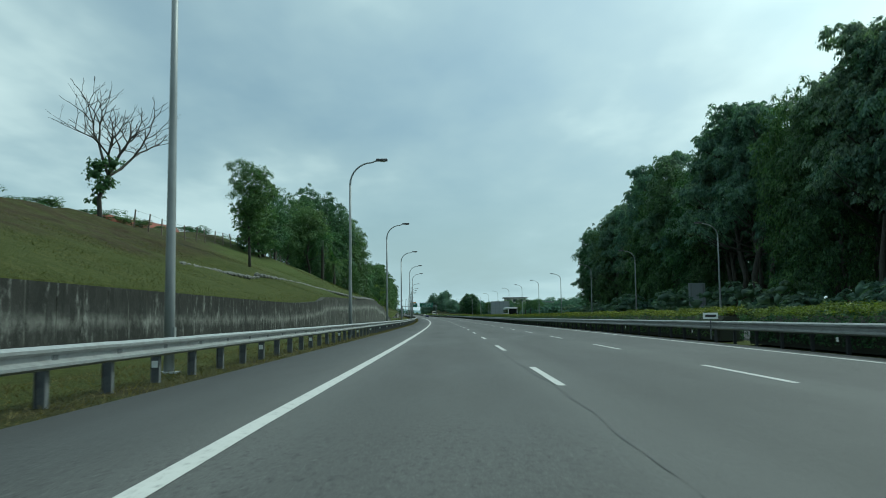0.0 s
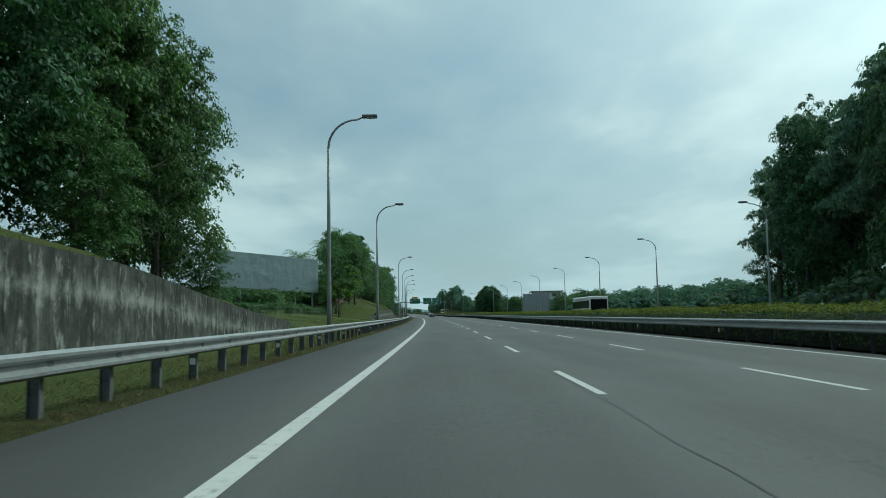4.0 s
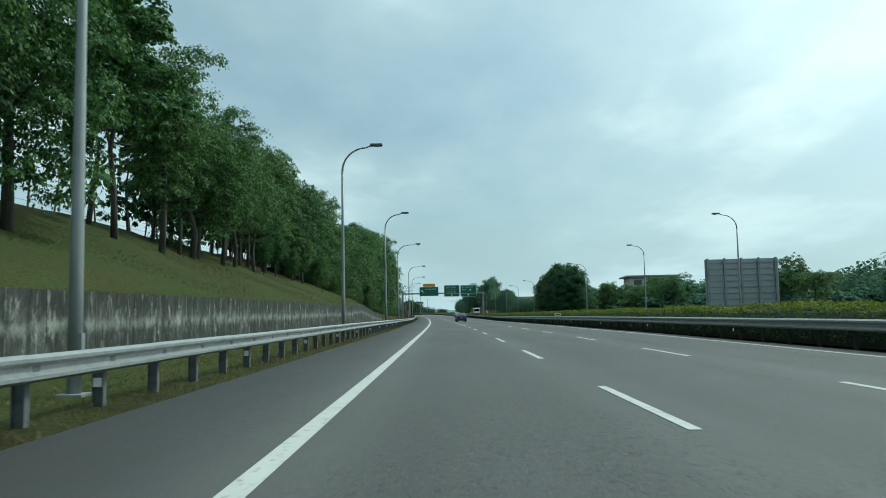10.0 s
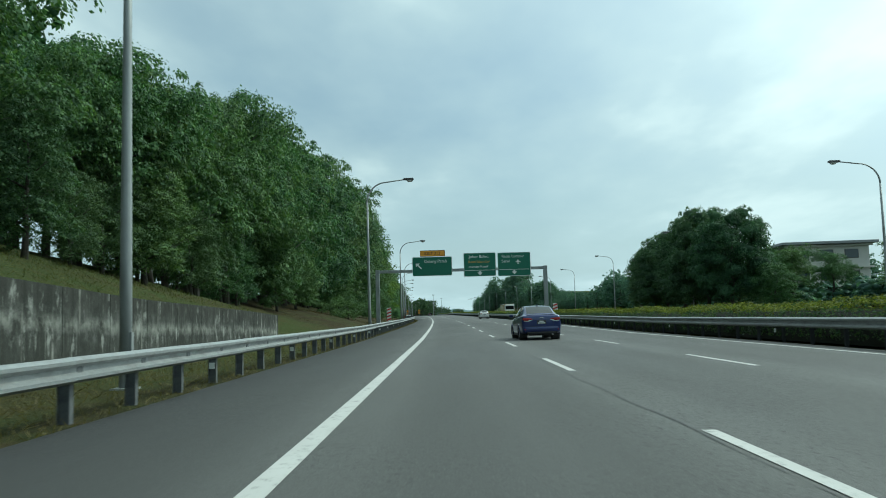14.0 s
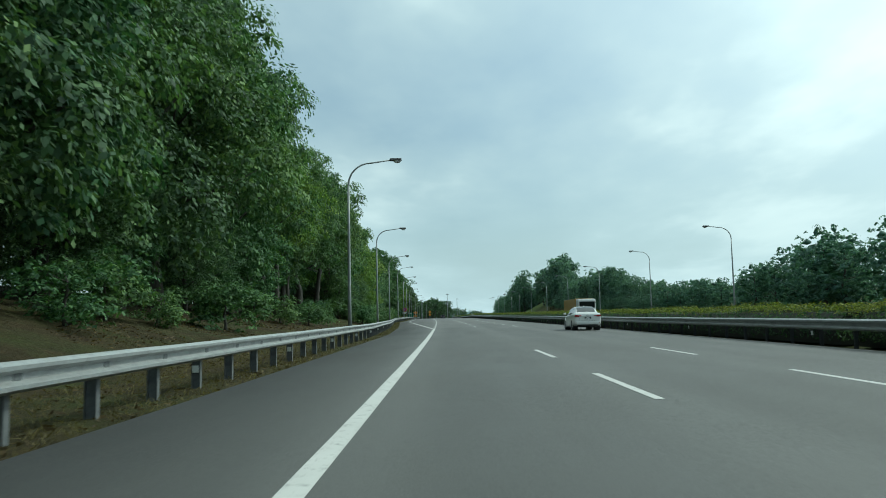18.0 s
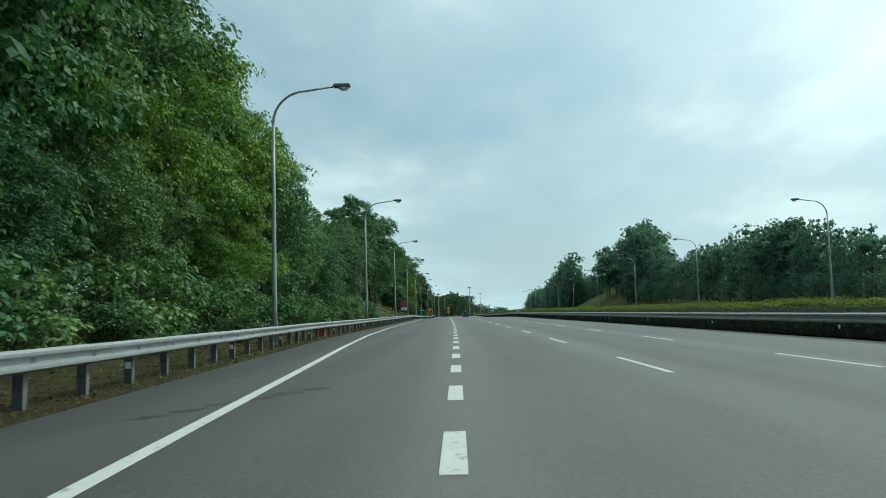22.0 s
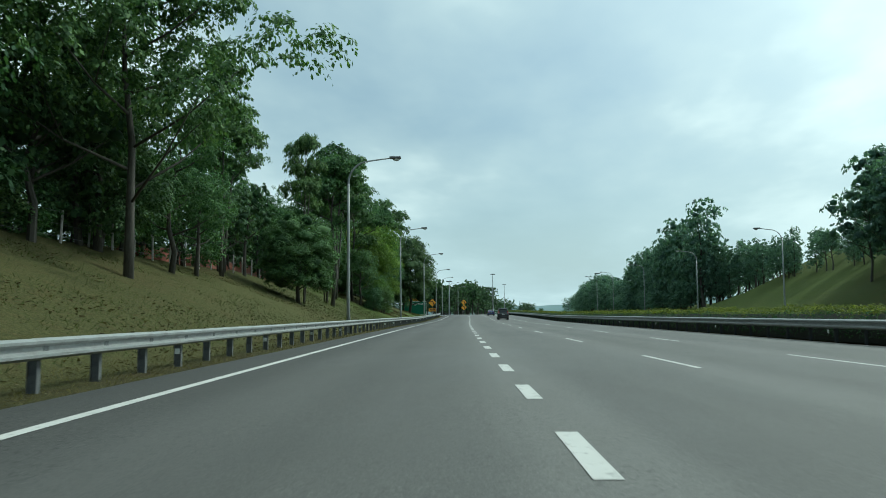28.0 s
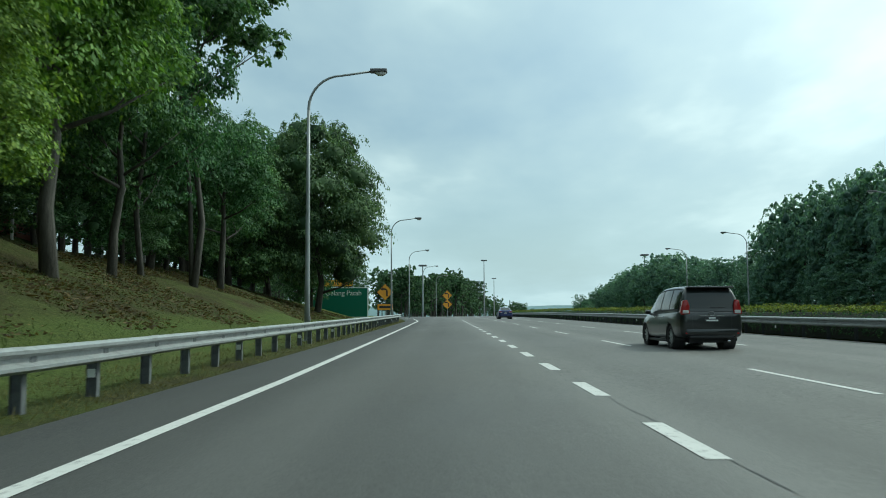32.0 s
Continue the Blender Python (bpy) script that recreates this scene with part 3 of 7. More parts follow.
LANE_ENDS = [(0, 58.0), (5, 118.0), (16, 248.0), (24, 341.5), (29, 403.1), (34, 461.3), (36, 481.0), (40, 530.6), (42, 557.0), (44, 582.5), (46, 608.0), (49, 644.7), (54, 712.5), (62, 823.9)]
for lane in (3.58, 7.07):
    dashes(lane, LANE_ENDS, -7, 37, 4.4, 0.13)
    # the dashes between these two runs are worn away
    dashes(lane, LANE_ENDS, 40, 88, 4.5, 0.12)
dashes(0.0, [(0, 559.2), (5, 581.9), (11, 607.5), (16, 628.3), (33, 700.0), (55, 803.0)], -8, 74, 1.95, 0.20)


# ---- guard rails ----
def wbeam_profile():
    """u, z of the W-shaped sheet, from its top edge down (its face towards +u)."""
    return [(0.0, 0.155), (0.025, 0.15), (0.08, 0.115), (0.08, 0.075), (0.0, 0.03), (0.0, -0.03), (0.08, -0.075), (0.08, -0.115), (0.025, -0.15), (0.0, -0.155)]


def beam_piece(s0, s1, u_of, z0, side):
    prof = wbeam_profile()
    ss = np.linspace(s0, s1, 3)
    V = []
    for s in ss:
        for du, dz in prof:
            V.append(at(s, u_of(s) + side * du, z0 + dz))
        for du, dz in prof:
            V.append(at(s, u_of(s) + side * (du - 0.006), z0 + dz))
    m = len(prof)
    F = []
    for i in range(2):
        a, b = i * 2 * m, (i + 1) * 2 * m
        for j in range(m - 1):
            F.append((a + j, a + j + 1, b + j + 1, b + j))
            F.append((a + m + j, b + m + j, b + m + j + 1, a + m + j + 1))
        F.append((a, b, b + m, a + m))
        F.append((a + m - 1, a + 2 * m - 1, b + 2 * m - 1, b + m - 1))
    return mesh("beam", V, F, GALV)


bm = bmesh.new()
box(bm, -0.075, 0.075, -0.004, 0.004, -0.15, 0.66)
box(bm, -0.075, -0.067, -0.055, 0.055, -0.15, 0.66)
box(bm, 0.067, 0.075, -0.055, 0.055, -0.15, 0.66)
POST_MESH = bpy.data.meshes.new("post")
bm.to_mesh(POST_MESH)
bm.free()
POST_MESH.materials.append(POST)
bm = bmesh.new()
box(bm, -0.09, 0.09, -0.075, 0.075, 0.42, 0.70, bevel=0.01)
BLOCK_MESH = bpy.data.meshes.new("spacer")
bm.to_mesh(BLOCK_MESH)
bm.free()
BLOCK_MESH.materials.append(POST)
bm = boxed(-0.006, 0.006, -0.05, 0.05, 0.30, 0.42)
REFLECTOR_MESH = bpy.data.meshes.new("reflector")
bm.to_mesh(REFLECTOR_MESH)
bm.free()
REFLECTOR_MESH.materials.append(WHITE)


bm = boxed(-0.055, 0.055, -0.066, -0.057, 0.26, 0.38)
POST_PLATE = bpy.data.meshes.new("reflector")
bm.to_mesh(POST_PLATE)
bm.free()
POST_PLATE.materials.append(WHITE)


# median posts: the shade below the beam put into a near-black colour
SHADED_POST = material("shaded_post", plain(0.022, 0.026, 0.028), 0.8)
bm = boxed(-0.05, 0.05, -0.035, 0.035, -0.15, 0.66)
MEDIAN_POST = bpy.data.meshes.new("post")
bm.to_mesh(MEDIAN_POST)
bm.free()
MEDIAN_POST.materials.append(SHADED_POST)


def guard_rail(label, s0, s1, u_of, side, z0=0.58, reflectors=0):
    rail = thing("guard_rail", Matrix(), label, "guard rail", "guard rails")
    k = 0
    s = s0
    while s < s1:
        part("beam", beam_piece(s, min(s + 4.0, s1) + 0.15, u_of, z0 + (0.004 if k % 2 else 0.0), side), None, rail)
        s += 4.0
        k += 1
    n = int((s1 - s0) / 2)
    for i in range(n):
        s = s0 + 2.0 * i + 0.4
        off = -side * 0.17
        p = part("post", MEDIAN_POST if reflectors else POST_MESH, None, rail)
        p.matrix_basis = spot(s, u_of(s) + off, -0.05)
        if not reflectors:
            b = part("spacer", BLOCK_MESH, None, rail)
            b.matrix_basis = spot(s, u_of(s) - side * 0.08, 0.02)
        if not reflectors and i % 4 == 1:
            r = part("reflector", POST_PLATE, None, rail, "small pale reflector plate")
            r.matrix_basis = spot(s, u_of(s) + off, -0.05)
        if reflectors and i % reflectors == 0:
            r = part("reflector", REFLECTOR_MESH, None, rail, "small white reflector")
            r.matrix_basis = spot(s, u_of(s) + side * 0.10, 0.0)
    return rail


guard_rail("galvanised steel guard rail on dark posts along the verge", -12, 500, lambda s: rail_left(s), 1)
guard_rail("galvanised steel guard rail on dark posts beside the exit lane", 500, 884, lambda s: rail_left(s), 1)
guard_rail("galvanised steel median guard rail in front of the hedge", -12, 480, lambda s: 11.75, -1, 0.62, 6)
guard_rail("galvanised steel median guard rail in front of the hedge", 480, 1040, lambda s: 11.75, -1, 0.62, 6)


# ---- foliage ----
def leaves(centres, normals, size, rng, aspect=0.5, fold=0.25):
    """Folded leaf quads at centres, facing about along normals."""
    n = len(centres)
    d = rng.normal(size=(n, 3))
    nrm = normals + 0.42 * rng.normal(size=(n, 3))
    nrm /= np.linalg.norm(nrm, axis=1, keepdims=True) + 1e-9
    t = np.cross(nrm, d)
    t /= np.linalg.norm(t, axis=1, keepdims=True) + 1e-9
    b = np.cross(nrm, t)
    L = (size * rng.uniform(0.55, 1.35, size=(n, 1)))
    t, b = t * L, b * L * aspect
    V = np.stack([centres - t * 0.5, centres + b * 0.5 + nrm * fold * L * 0.3, centres + t * 0.5 - nrm * fold * L * 0.4, centres - b * 0.5 + nrm * fold * L * 0.3], 1)
    return V.reshape(-1, 3)


def leaf_mesh(name, V, mat, core_v=None, core_f=None):
    n = len(V) // 4
    F = np.arange(4 * n, dtype=np.int64).reshape(-1, 4)
    me = bpy.data.meshes.new(name)
    nv, nc = len(V), 0 if core_v is None else len(core_v)
    me.vertices.add(nv + nc)
    allv = V if core_v is None else np.concatenate([V, core_v])
    me.vertices.foreach_set("co", np.ascontiguousarray(allv, dtype=np.float32).ravel())
    loops = F.ravel()
    starts, totals = np.arange(n) * 4, np.full(n, 4)
    if core_v is not None:
        cf = np.asarray(core_f) + nv
        loops = np.concatenate([loops, cf.ravel()])
        starts = np.concatenate([starts, 4 * n + np.arange(len(cf)) * 3])
        totals = np.concatenate([totals, np.full(len(cf), 3)])
    me.loops.add(len(loops))
    me.loops.foreach_set("vertex_index", loops.astype(np.int32))
    me.polygons.add(len(starts))
    me.polygons.foreach_set("loop_start", starts.astype(np.int32))
    me.polygons.foreach_set("loop_total", totals.astype(np.int32))
    me.materials.append(mat)
    me.update(calc_edges=True)
    return me


_bm = bmesh.new()
bmesh.ops.create_icosphere(_bm, subdivisions=1, radius=1.0)
ICO_V = np.array([v.co[:] for v in _bm.verts])
ICO_F = [[v.index for v in f.verts] for f in _bm.faces]
_bm.free()


def clump_leaves(centres, outward, size, rng, aspect):
    """Folded leaves that hang outwards and down, facing about along outward."""
    n = len(centres)
    nrm = outward + 0.34 * rng.normal(size=(n, 3))
    nrm /= np.linalg.norm(nrm, axis=1, keepdims=True) + 1e-9
    hang = outward * np.array([1.0, 1.0, 0.2]) + np.array([0, 0, -0.75]) + 0.55 * rng.normal(size=(n, 3))
    t = hang - nrm * np.sum(hang * nrm, axis=1, keepdims=True)
    t /= np.linalg.norm(t, axis=1, keepdims=True) + 1e-9
    b = np.cross(nrm, t)
    L = size * rng.uniform(0.55, 1.35, size=(n, 1))
    t, b = t * L, b * L * aspect
    V = np.stack([centres - t * 0.5, centres + b * 0.5 - nrm * L * 0.06, centres + t * 0.5 - nrm * L * 0.12, centres - b * 0.5 - nrm * L * 0.06], 1)
    return V.reshape(-1, 3)


def crown_mesh(name, puffs, count, size, mat, rng, core=0.40, aspect=0.62, per=46, flat_top=0.62):
    """A crown of lobes (x, y, z, rx, rz), each set with domed clumps of leaves that leave shaded gaps between them."""
    pf = np.array(puffs)
    w = pf[:, 3] ** 2
    per = per if count > 6000 else 14
    n = max(6, count // per)
    P = pf[rng.choice(len(pf), size=n, p=w / w.sum())]
    d = rng.normal(size=(n, 3))
    d[:, 2] += 0.25
    d /= np.linalg.norm(d, axis=1, keepdims=True)
    c = P[:, :3] + d * rng.uniform(0.25, 1.0, size=(n, 1)) ** 0.6 * np.stack([P[:, 3], P[:, 3], P[:, 4]], -1)
    rc = (P[:, 3] * rng.uniform(0.20, 0.46, size=n) * (1.0 if per > 20 else 0.8) + 0.06)[:, None]
    rc = np.repeat(rc, per, axis=0)
    e = rng.normal(size=(n * per, 3))
    e += np.repeat(d, per, axis=0) * 0.8
    e /= np.linalg.norm(e, axis=1, keepdims=True)
    e[:, 2] = np.where(e[:, 2] < -0.35, -0.5 * e[:, 2], e[:, 2])
    shell = rng.uniform(0.0, 1.0, size=(n * per, 1)) ** 0.45 * 1.08
    pos = np.repeat(c, per, axis=0) + e * rc * shell * np.array([1.0, 1.0, flat_top])
    # the rim of each clump droops
    pos[:, 2] -= (rc[:, 0] * 0.45) * (e[:, 0] ** 2 + e[:, 1] ** 2) * shell[:, 0] ** 2
    V = clump_leaves(pos, e + np.array([0, 0, 0.55]), size, rng, aspect)
    cv, cf, o = [], [], 0
    if core:
        for x, y, z, rx, rz in puffs:
            v = ICO_V * np.array([rx, rx, rz]) * core * (1 + 0.2 * rng.normal(size=(len(ICO_V), 1))) + np.array([x, y, z])
            cv.append(v)
            cf += [[i + o for i in f] for f in ICO_F]
            o += len(v)
        return leaf_mesh(name, V, mat, np.concatenate(cv), cf)
    return leaf_mesh(name, V, mat)


def limbs(rng, height, base_r, fork, n, spread, lean=0.0):
    """A trunk with n limbs; returns the bmesh and the limb ends."""
    bm = bmesh.new()
    top = Vector((lean * height, rng.normal() * 0.03 * height, height))
    pts = [Vector((0, 0, -0.4))] + [Vector((top.x * k + rng.normal() * 0.022 * height, top.y * k + rng.normal() * 0.022 * height, height * k)) for k in (0.2, 0.4, 0.6, 0.8, 1.0)]
    tube(bm, pts, [base_r * 1.3, base_r, base_r * 0.8, base_r * 0.6, base_r * 0.4, base_r * 0.12], 7)
    ends = [top]
    for i in range(n):
        f = fork + (0.95 - fork) * (i + rng.uniform(0, 0.6)) / n
        k = f * 5
        j = min(4, int(k))
        p0 = pts[j].lerp(pts[j + 1], k - j) if j else pts[0].lerp(pts[1], k)
        a = i * 2.4 + rng.uniform(-0.5, 0.5)
        L = spread * (1.15 - 0.75 * (f - fork) / (1 - fork + 0.01)) * rng.uniform(0.75, 1.1)
        p2 = p0 + Vector((math.cos(a) * L, math.sin(a) * L, L * rng.uniform(0.25, 0.7)))
        p1 = p0.lerp(p2, 0.5) + Vector((0, 0, -0.05 * L))
        tube(bm, [p0, p1, p2], [base_r * 0.38, base_r * 0.24, base_r * 0.07], 5)
        q = p1 + Vector((math.cos(a + 0.8) * L * 0.4, math.sin(a + 0.8) * L * 0.4, L * 0.35))
        tube(bm, [p1, q], [base_r * 0.18, base_r * 0.05], 4)
        ends += [p2, q]
    return bm, ends


def tree_proto(kind, v):
    """Trunk and crown meshes, 10 m tall in all (scaled when placed); v of 2 or more: fewer, larger leaves for far trees, fewest from 4 on."""
    rng = np.random.default_rng(100 * len(kind) + 17 * v + ord(kind[0]))
    near = v < 2
    many, size = (2.6, 0.150) if near else (0.40, 0.30) if v < 4 else (0.14, 0.50)
    if kind == "broad":
        bm, ends = limbs(rng, 7.8, 0.19, 0.30, 9, 3.2)
        puffs = [(e.x, e.y, e.z, rng.uniform(1.0, 1.6), rng.uniform(0.8, 1.2)) for e in ends] + [(rng.normal() * 1.2, rng.normal() * 1.2, rng.uniform(5.0, 8.6), 1.6, 1.2) for _ in range(7)]
        return bm, crown_mesh("crown", puffs, int(10500 * many), size, LEAF_A, rng, 0.0 if near else 0.3)
    if kind == "spread":
        bm, ends = limbs(rng, 8.6, 0.12, 0.20, 14, 3.6)
        puffs = [(e.x * q, e.y * q, e.z - 0.1 * (1 - q), rng.uniform(0.8, 1.3), rng.uniform(0.5, 0.9)) for e in ends for q in (1.0, 0.6)] + [(rng.normal() * 1.6, rng.normal() * 1.6, rng.uniform(2.6, 8.8), 1.2, 0.9) for _ in range(14)]
        return bm, crown_mesh("crown", puffs, int(15000 * many), size * 0.9, LEAF_A, rng, 0.0 if near else 0.4)
    if kind == "bright":
        bm, ends = limbs(rng, 7.8, 0.20, 0.25, 9, 3.4)
        puffs = [(e.x, e.y, e.z, rng.uniform(1.0, 1.7), rng.uniform(0.7, 1.1)) for e in ends] + [(rng.normal() * 1.3, rng.normal() * 1.3, rng.uniform(4.5, 8.6), 1.7, 1.2) for _ in range(7)]
        return bm, crown_mesh("crown", puffs, int(15000 * many), size, LEAF_C, rng, 0.0 if near else 0.3)
    if kind == "tall":
        bm, ends = limbs(rng, 9.3, 0.14, 0.25, 9, 1.9)
        puffs = []
        for k in range(22):
            f = k / 21.0
            z = 2.6 + 7.0 * f
            R = (1.9 * math.sin(math.pi * (0.30 + 0.66 * (1 - f))) ** 0.8) * rng.uniform(0.7, 1.15) + 0.2
            a = k * 2.4
            puffs.append((math.cos(a) * R * 0.7, math.sin(a) * R * 0.7, z, R * 0.55 + 0.35, 0.75))
        return bm, crown_mesh("crown", puffs, int(10000 * many), size, LEAF_A, rng, 0.0 if near else 0.3)
    if kind == "dense":
        bm, ends = limbs(rng, 7.4, 0.18, 0.12, 7, 2.6)
        puffs = []
        for k in range(26):
            a, z = k * 2.4, 1.2 + 8.0 * ((k + 0.5) / 26.0)
            R = 2.8 * math.sqrt(max(0.05, 1 - ((z - 4.6) / 5.2) ** 2)) * rng.uniform(0.8, 1.15)
            puffs.append((math.cos(a) * R * 0.7, math.sin(a) * R * 0.7, z, R * 0.38 + 0.45, 0.85))
        return bm, crown_mesh("crown", puffs, int(12500 * many), size, LEAF_B if v % 2 else LEAF_A, rng, 0.0 if near else 0.3)
    if kind == "open":
        bm, ends = limbs(rng, 9.5, 0.105, 0.36, 11, 2.3, rng.uniform(-0.06, 0.06))
        puffs = [(e.x, e.y, e.z + 0.1, rng.uniform(0.6, 1.0), rng.uniform(0.35, 0.6)) for e in ends]
        return bm, crown_mesh("crown", puffs, int(8000 * many), size, LEAF_A, rng, 0.0)
    if kind == "high":
        bm, ends = limbs(rng, 9.4, 0.105, 0.50, 10, 2.3, rng.uniform(0.02, 0.07))
        tube(bm, [Vector((0.12, 0, -0.3)), Vector((0.34, 0.12, 2.6)), Vector((0.30, 0.42, 5.2)), Vector((0.55, 0.8, 7.6))], [0.085, 0.07, 0.055, 0.02], 7)
        puffs = [(e.x * q, e.y * q, e.z + 0.15, rng.uniform(0.65, 1.05), rng.uniform(0.30, 0.5)) for e in ends for q in (1.0, 0.75)] + [(0.55, 0.8, 7.8, 0.8, 0.45)]
        return bm, crown_mesh("crown", puffs, int(9000 * many), size, LEAF_A, rng, 0.0)
    if kind == "round":
        bm, ends = limbs(rng, 7.4, 0.20, 0.14, 9, 2.8)
        puffs = []
        for k in range(34):
            a, z = k * 2.4, 1.9 + 7.4 * ((k + 0.5) / 34.0)
            R = 4.2 * math.sqrt(max(0.04, 1 - ((z - 4.9) / 4.7) ** 2)) * rng.uniform(0.85, 1.1)
            puffs.append((math.cos(a) * R * 0.72, math.sin(a) * R * 0.72, z, R * 0.30 + 0.5, 0.85))
        return bm, crown_mesh("crown", puffs, int(24000 * many), size * 1.05, LEAF_A if v == 0 else LEAF_B, rng, 0.62)
    if kind == "layered":
        bm, ends = limbs(rng, 9.7, 0.18, 0.28, 16, 2.8)
        puffs = [(e.x * k, e.y * k, e.z + 0.1, rng.uniform(0.7, 1.15), rng.uniform(0.30, 0.5)) for e in ends for k in (1.0, 0.5)]
        return bm, crown_mesh("crown", puffs, int(13000 * many), size, LEAF_HAZED, rng, 0.0, flat_top=0.4)
    bm, ends = limbs(rng, 1.4, 0.05, 0.1, 5, 0.8)
    puffs = [(rng.normal() * 0.6, rng.normal() * 0.6, rng.uniform(0.3, 1.6), rng.uniform(0.4, 0.7), rng.uniform(0.35, 0.6)) for _ in range(9)]
    return bm, crown_mesh("crown", puffs, 3600 if near else 900, 0.11 if near else 0.22, LEAF_A if near else LEAF_HAZED, rng, 0.0 if near else 0.4)


PROTO = {}


def proto(kind, v):
    if (kind, v) not in PROTO:
        bm, crown = tree_proto(kind, v)
        me = bpy.data.meshes.new("trunk")
        bm.to_mesh(me)
        bm.free()
        me.materials.append(BARK)
        me.polygons.foreach_set("use_smooth", [True] * len(me.polygons))
        PROTO[kind, v] = (me, crown)
    return PROTO[kind, v]


LABELS = {"broad": ("broad-crowned green tree on the bank", "tree"), "spread": ("large spreading tree with a dark trunk on the grass bank", "tree"), "bright": ("broad leafy tree with bright yellow-green leaves", "tree"), "tall": ("tall slender roadside tree, dense dark green leaves", "tree"),
          "dense": ("dense dark green tree leafy down to the ground", "tree"), "open": ("tall open-crowned tree with bare lower trunk", "tree"),
          "high": ("tall slender tree, bare trunks and a high clustered crown", "tree"), "round": ("round-crowned leafy tree on a short trunk", "tree"),
          "layered": ("tall dark tree with layered flat sprays of leaves", "tree"), "bush": ("leafy green bush on the verge", "bush")}


def ground_z(s, u):
    return bank(s, -u) if u < 0 else bank_right(s, u)


WOODS = {}


def tree(kind, v, s, u, height, width=1.0, turn=None, z=None, wood=None):
    trunk, crown = proto(kind, v)
    h = height / (10.0 if kind != "bush" else 2.0)
    if wood:
        m = spot(s, u, (ground_z(s, u) if z is None else z) - 0.1, random.uniform(0, 360)) @ Matrix.Diagonal((h * width, h * width, h, 1))
        WOODS.setdefault(wood, []).append((kind, v, m))
        return None
    m = spot(s, u, (ground_z(s, u) if z is None else z) - 0.1, turn if turn is not None else random.uniform(0, 360)) @ Matrix.Diagonal((h * width, h * width, h, 1))
    ob = thing(kind if kind == "bush" else "tree", m, *LABELS[kind], group="bushes" if kind == "bush" else "roadside trees")
    part("trunk", trunk, None, ob)
    part("crown", crown, None, ob)
    return ob


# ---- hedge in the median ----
# twigs inside the hedge, near black: its inner shade is in the colour
SHADED_TWIG = material("hedge_shaded_twigs", plain(0.018, 0.022, 0.012), 0.95)


def hedge(s0, s1, density):
    ob = thing("hedge", Matrix(), "low clipped yellow-green hedge along the median, shade painted into its sides", "hedge", "median hedge", "stuff")
    rng = np.random.default_rng(int(s0) + 900)

    def foliage(name, n, lo, hi, mat, size):
        s = rng.uniform(s0, s1, n)
        a = rng.uniform(lo, hi, n)
        bulge = 1 + 0.07 * np.sin(s * 1.9) + 0.05 * np.sin(s * 0.53 + 1) + 0.05 * np.sin(s * 5.1)
        # a rounded box: straight sides, domed top
        cu, cz = np.cos(a), np.sin(a)
        u = 12.75 - np.sign(cu) * np.minimum(1.0, np.abs(cu) * 1.5) * 0.60 * bulge + rng.normal(size=n) * 0.035
        z = 0.16 + np.minimum(1.0, cz * 1.45) * 0.98 * bulge + rng.normal(size=n) * 0.028
        th = np.interp(s, GRID_S, GRID_TH)
        nn = np.stack([-cu * np.cos(th), -cu * np.sin(th), cz], -1)
        part(name, leaf_mesh(name, leaves(at(s, u, z), nn, size, rng, 0.55), mat), None, ob)

    length = s1 - s0
    # light from above put into leaf colour: bright top, dark sides
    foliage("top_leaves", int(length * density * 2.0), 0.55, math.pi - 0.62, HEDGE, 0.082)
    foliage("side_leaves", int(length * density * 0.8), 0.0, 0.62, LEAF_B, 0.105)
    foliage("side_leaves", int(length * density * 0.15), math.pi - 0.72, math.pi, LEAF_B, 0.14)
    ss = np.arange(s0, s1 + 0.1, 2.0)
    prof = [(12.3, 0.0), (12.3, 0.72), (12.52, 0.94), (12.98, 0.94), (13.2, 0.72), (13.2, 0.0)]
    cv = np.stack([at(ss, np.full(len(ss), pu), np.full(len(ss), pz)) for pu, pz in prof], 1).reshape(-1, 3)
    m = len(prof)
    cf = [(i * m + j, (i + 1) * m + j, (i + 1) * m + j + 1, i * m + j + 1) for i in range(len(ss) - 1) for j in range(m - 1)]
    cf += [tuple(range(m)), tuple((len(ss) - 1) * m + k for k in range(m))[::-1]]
    part("twigs", mesh("twigs", cv, cf, SHADED_TWIG), None, ob)


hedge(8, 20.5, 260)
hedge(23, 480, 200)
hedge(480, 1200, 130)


# ---- retaining walls ----
def retaining_wall(label, s0, s1, step=3.0):
    wall = thing("retaining_wall", Matrix(), label, "retaining wall", "retaining walls")
    s = s0
    while s < s1 - 0.1:
        e = min(s + step, s1)
        V, UV = [], []
        for q in (s + 0.015, e - 0.015):
            t, h = toe(q), wall_top(q)
            for a, z in ((t - 0.12, -0.3), (t - 0.12, h + 0.06), (t + 0.30, h + 0.06), (t + 0.30, -0.3)):
                V.append(at(q, -a, z))
                UV.append((q, z - h))
        F = [(0, 4, 5, 1), (1, 5, 6, 2), (2, 6, 7, 3), (3, 7, 4, 0), (0, 1, 2, 3), (4, 7, 6, 5)]
        part("panel", mesh("panel", V, F, CONCRETE, UV), None, wall)
        s = e
    return wall


retaining_wall("long stained grey concrete retaining wall below the grass bank", -60, 153.8)
retaining_wall("streaked grey concrete retaining wall below the wooded bank", 263, 407.2)


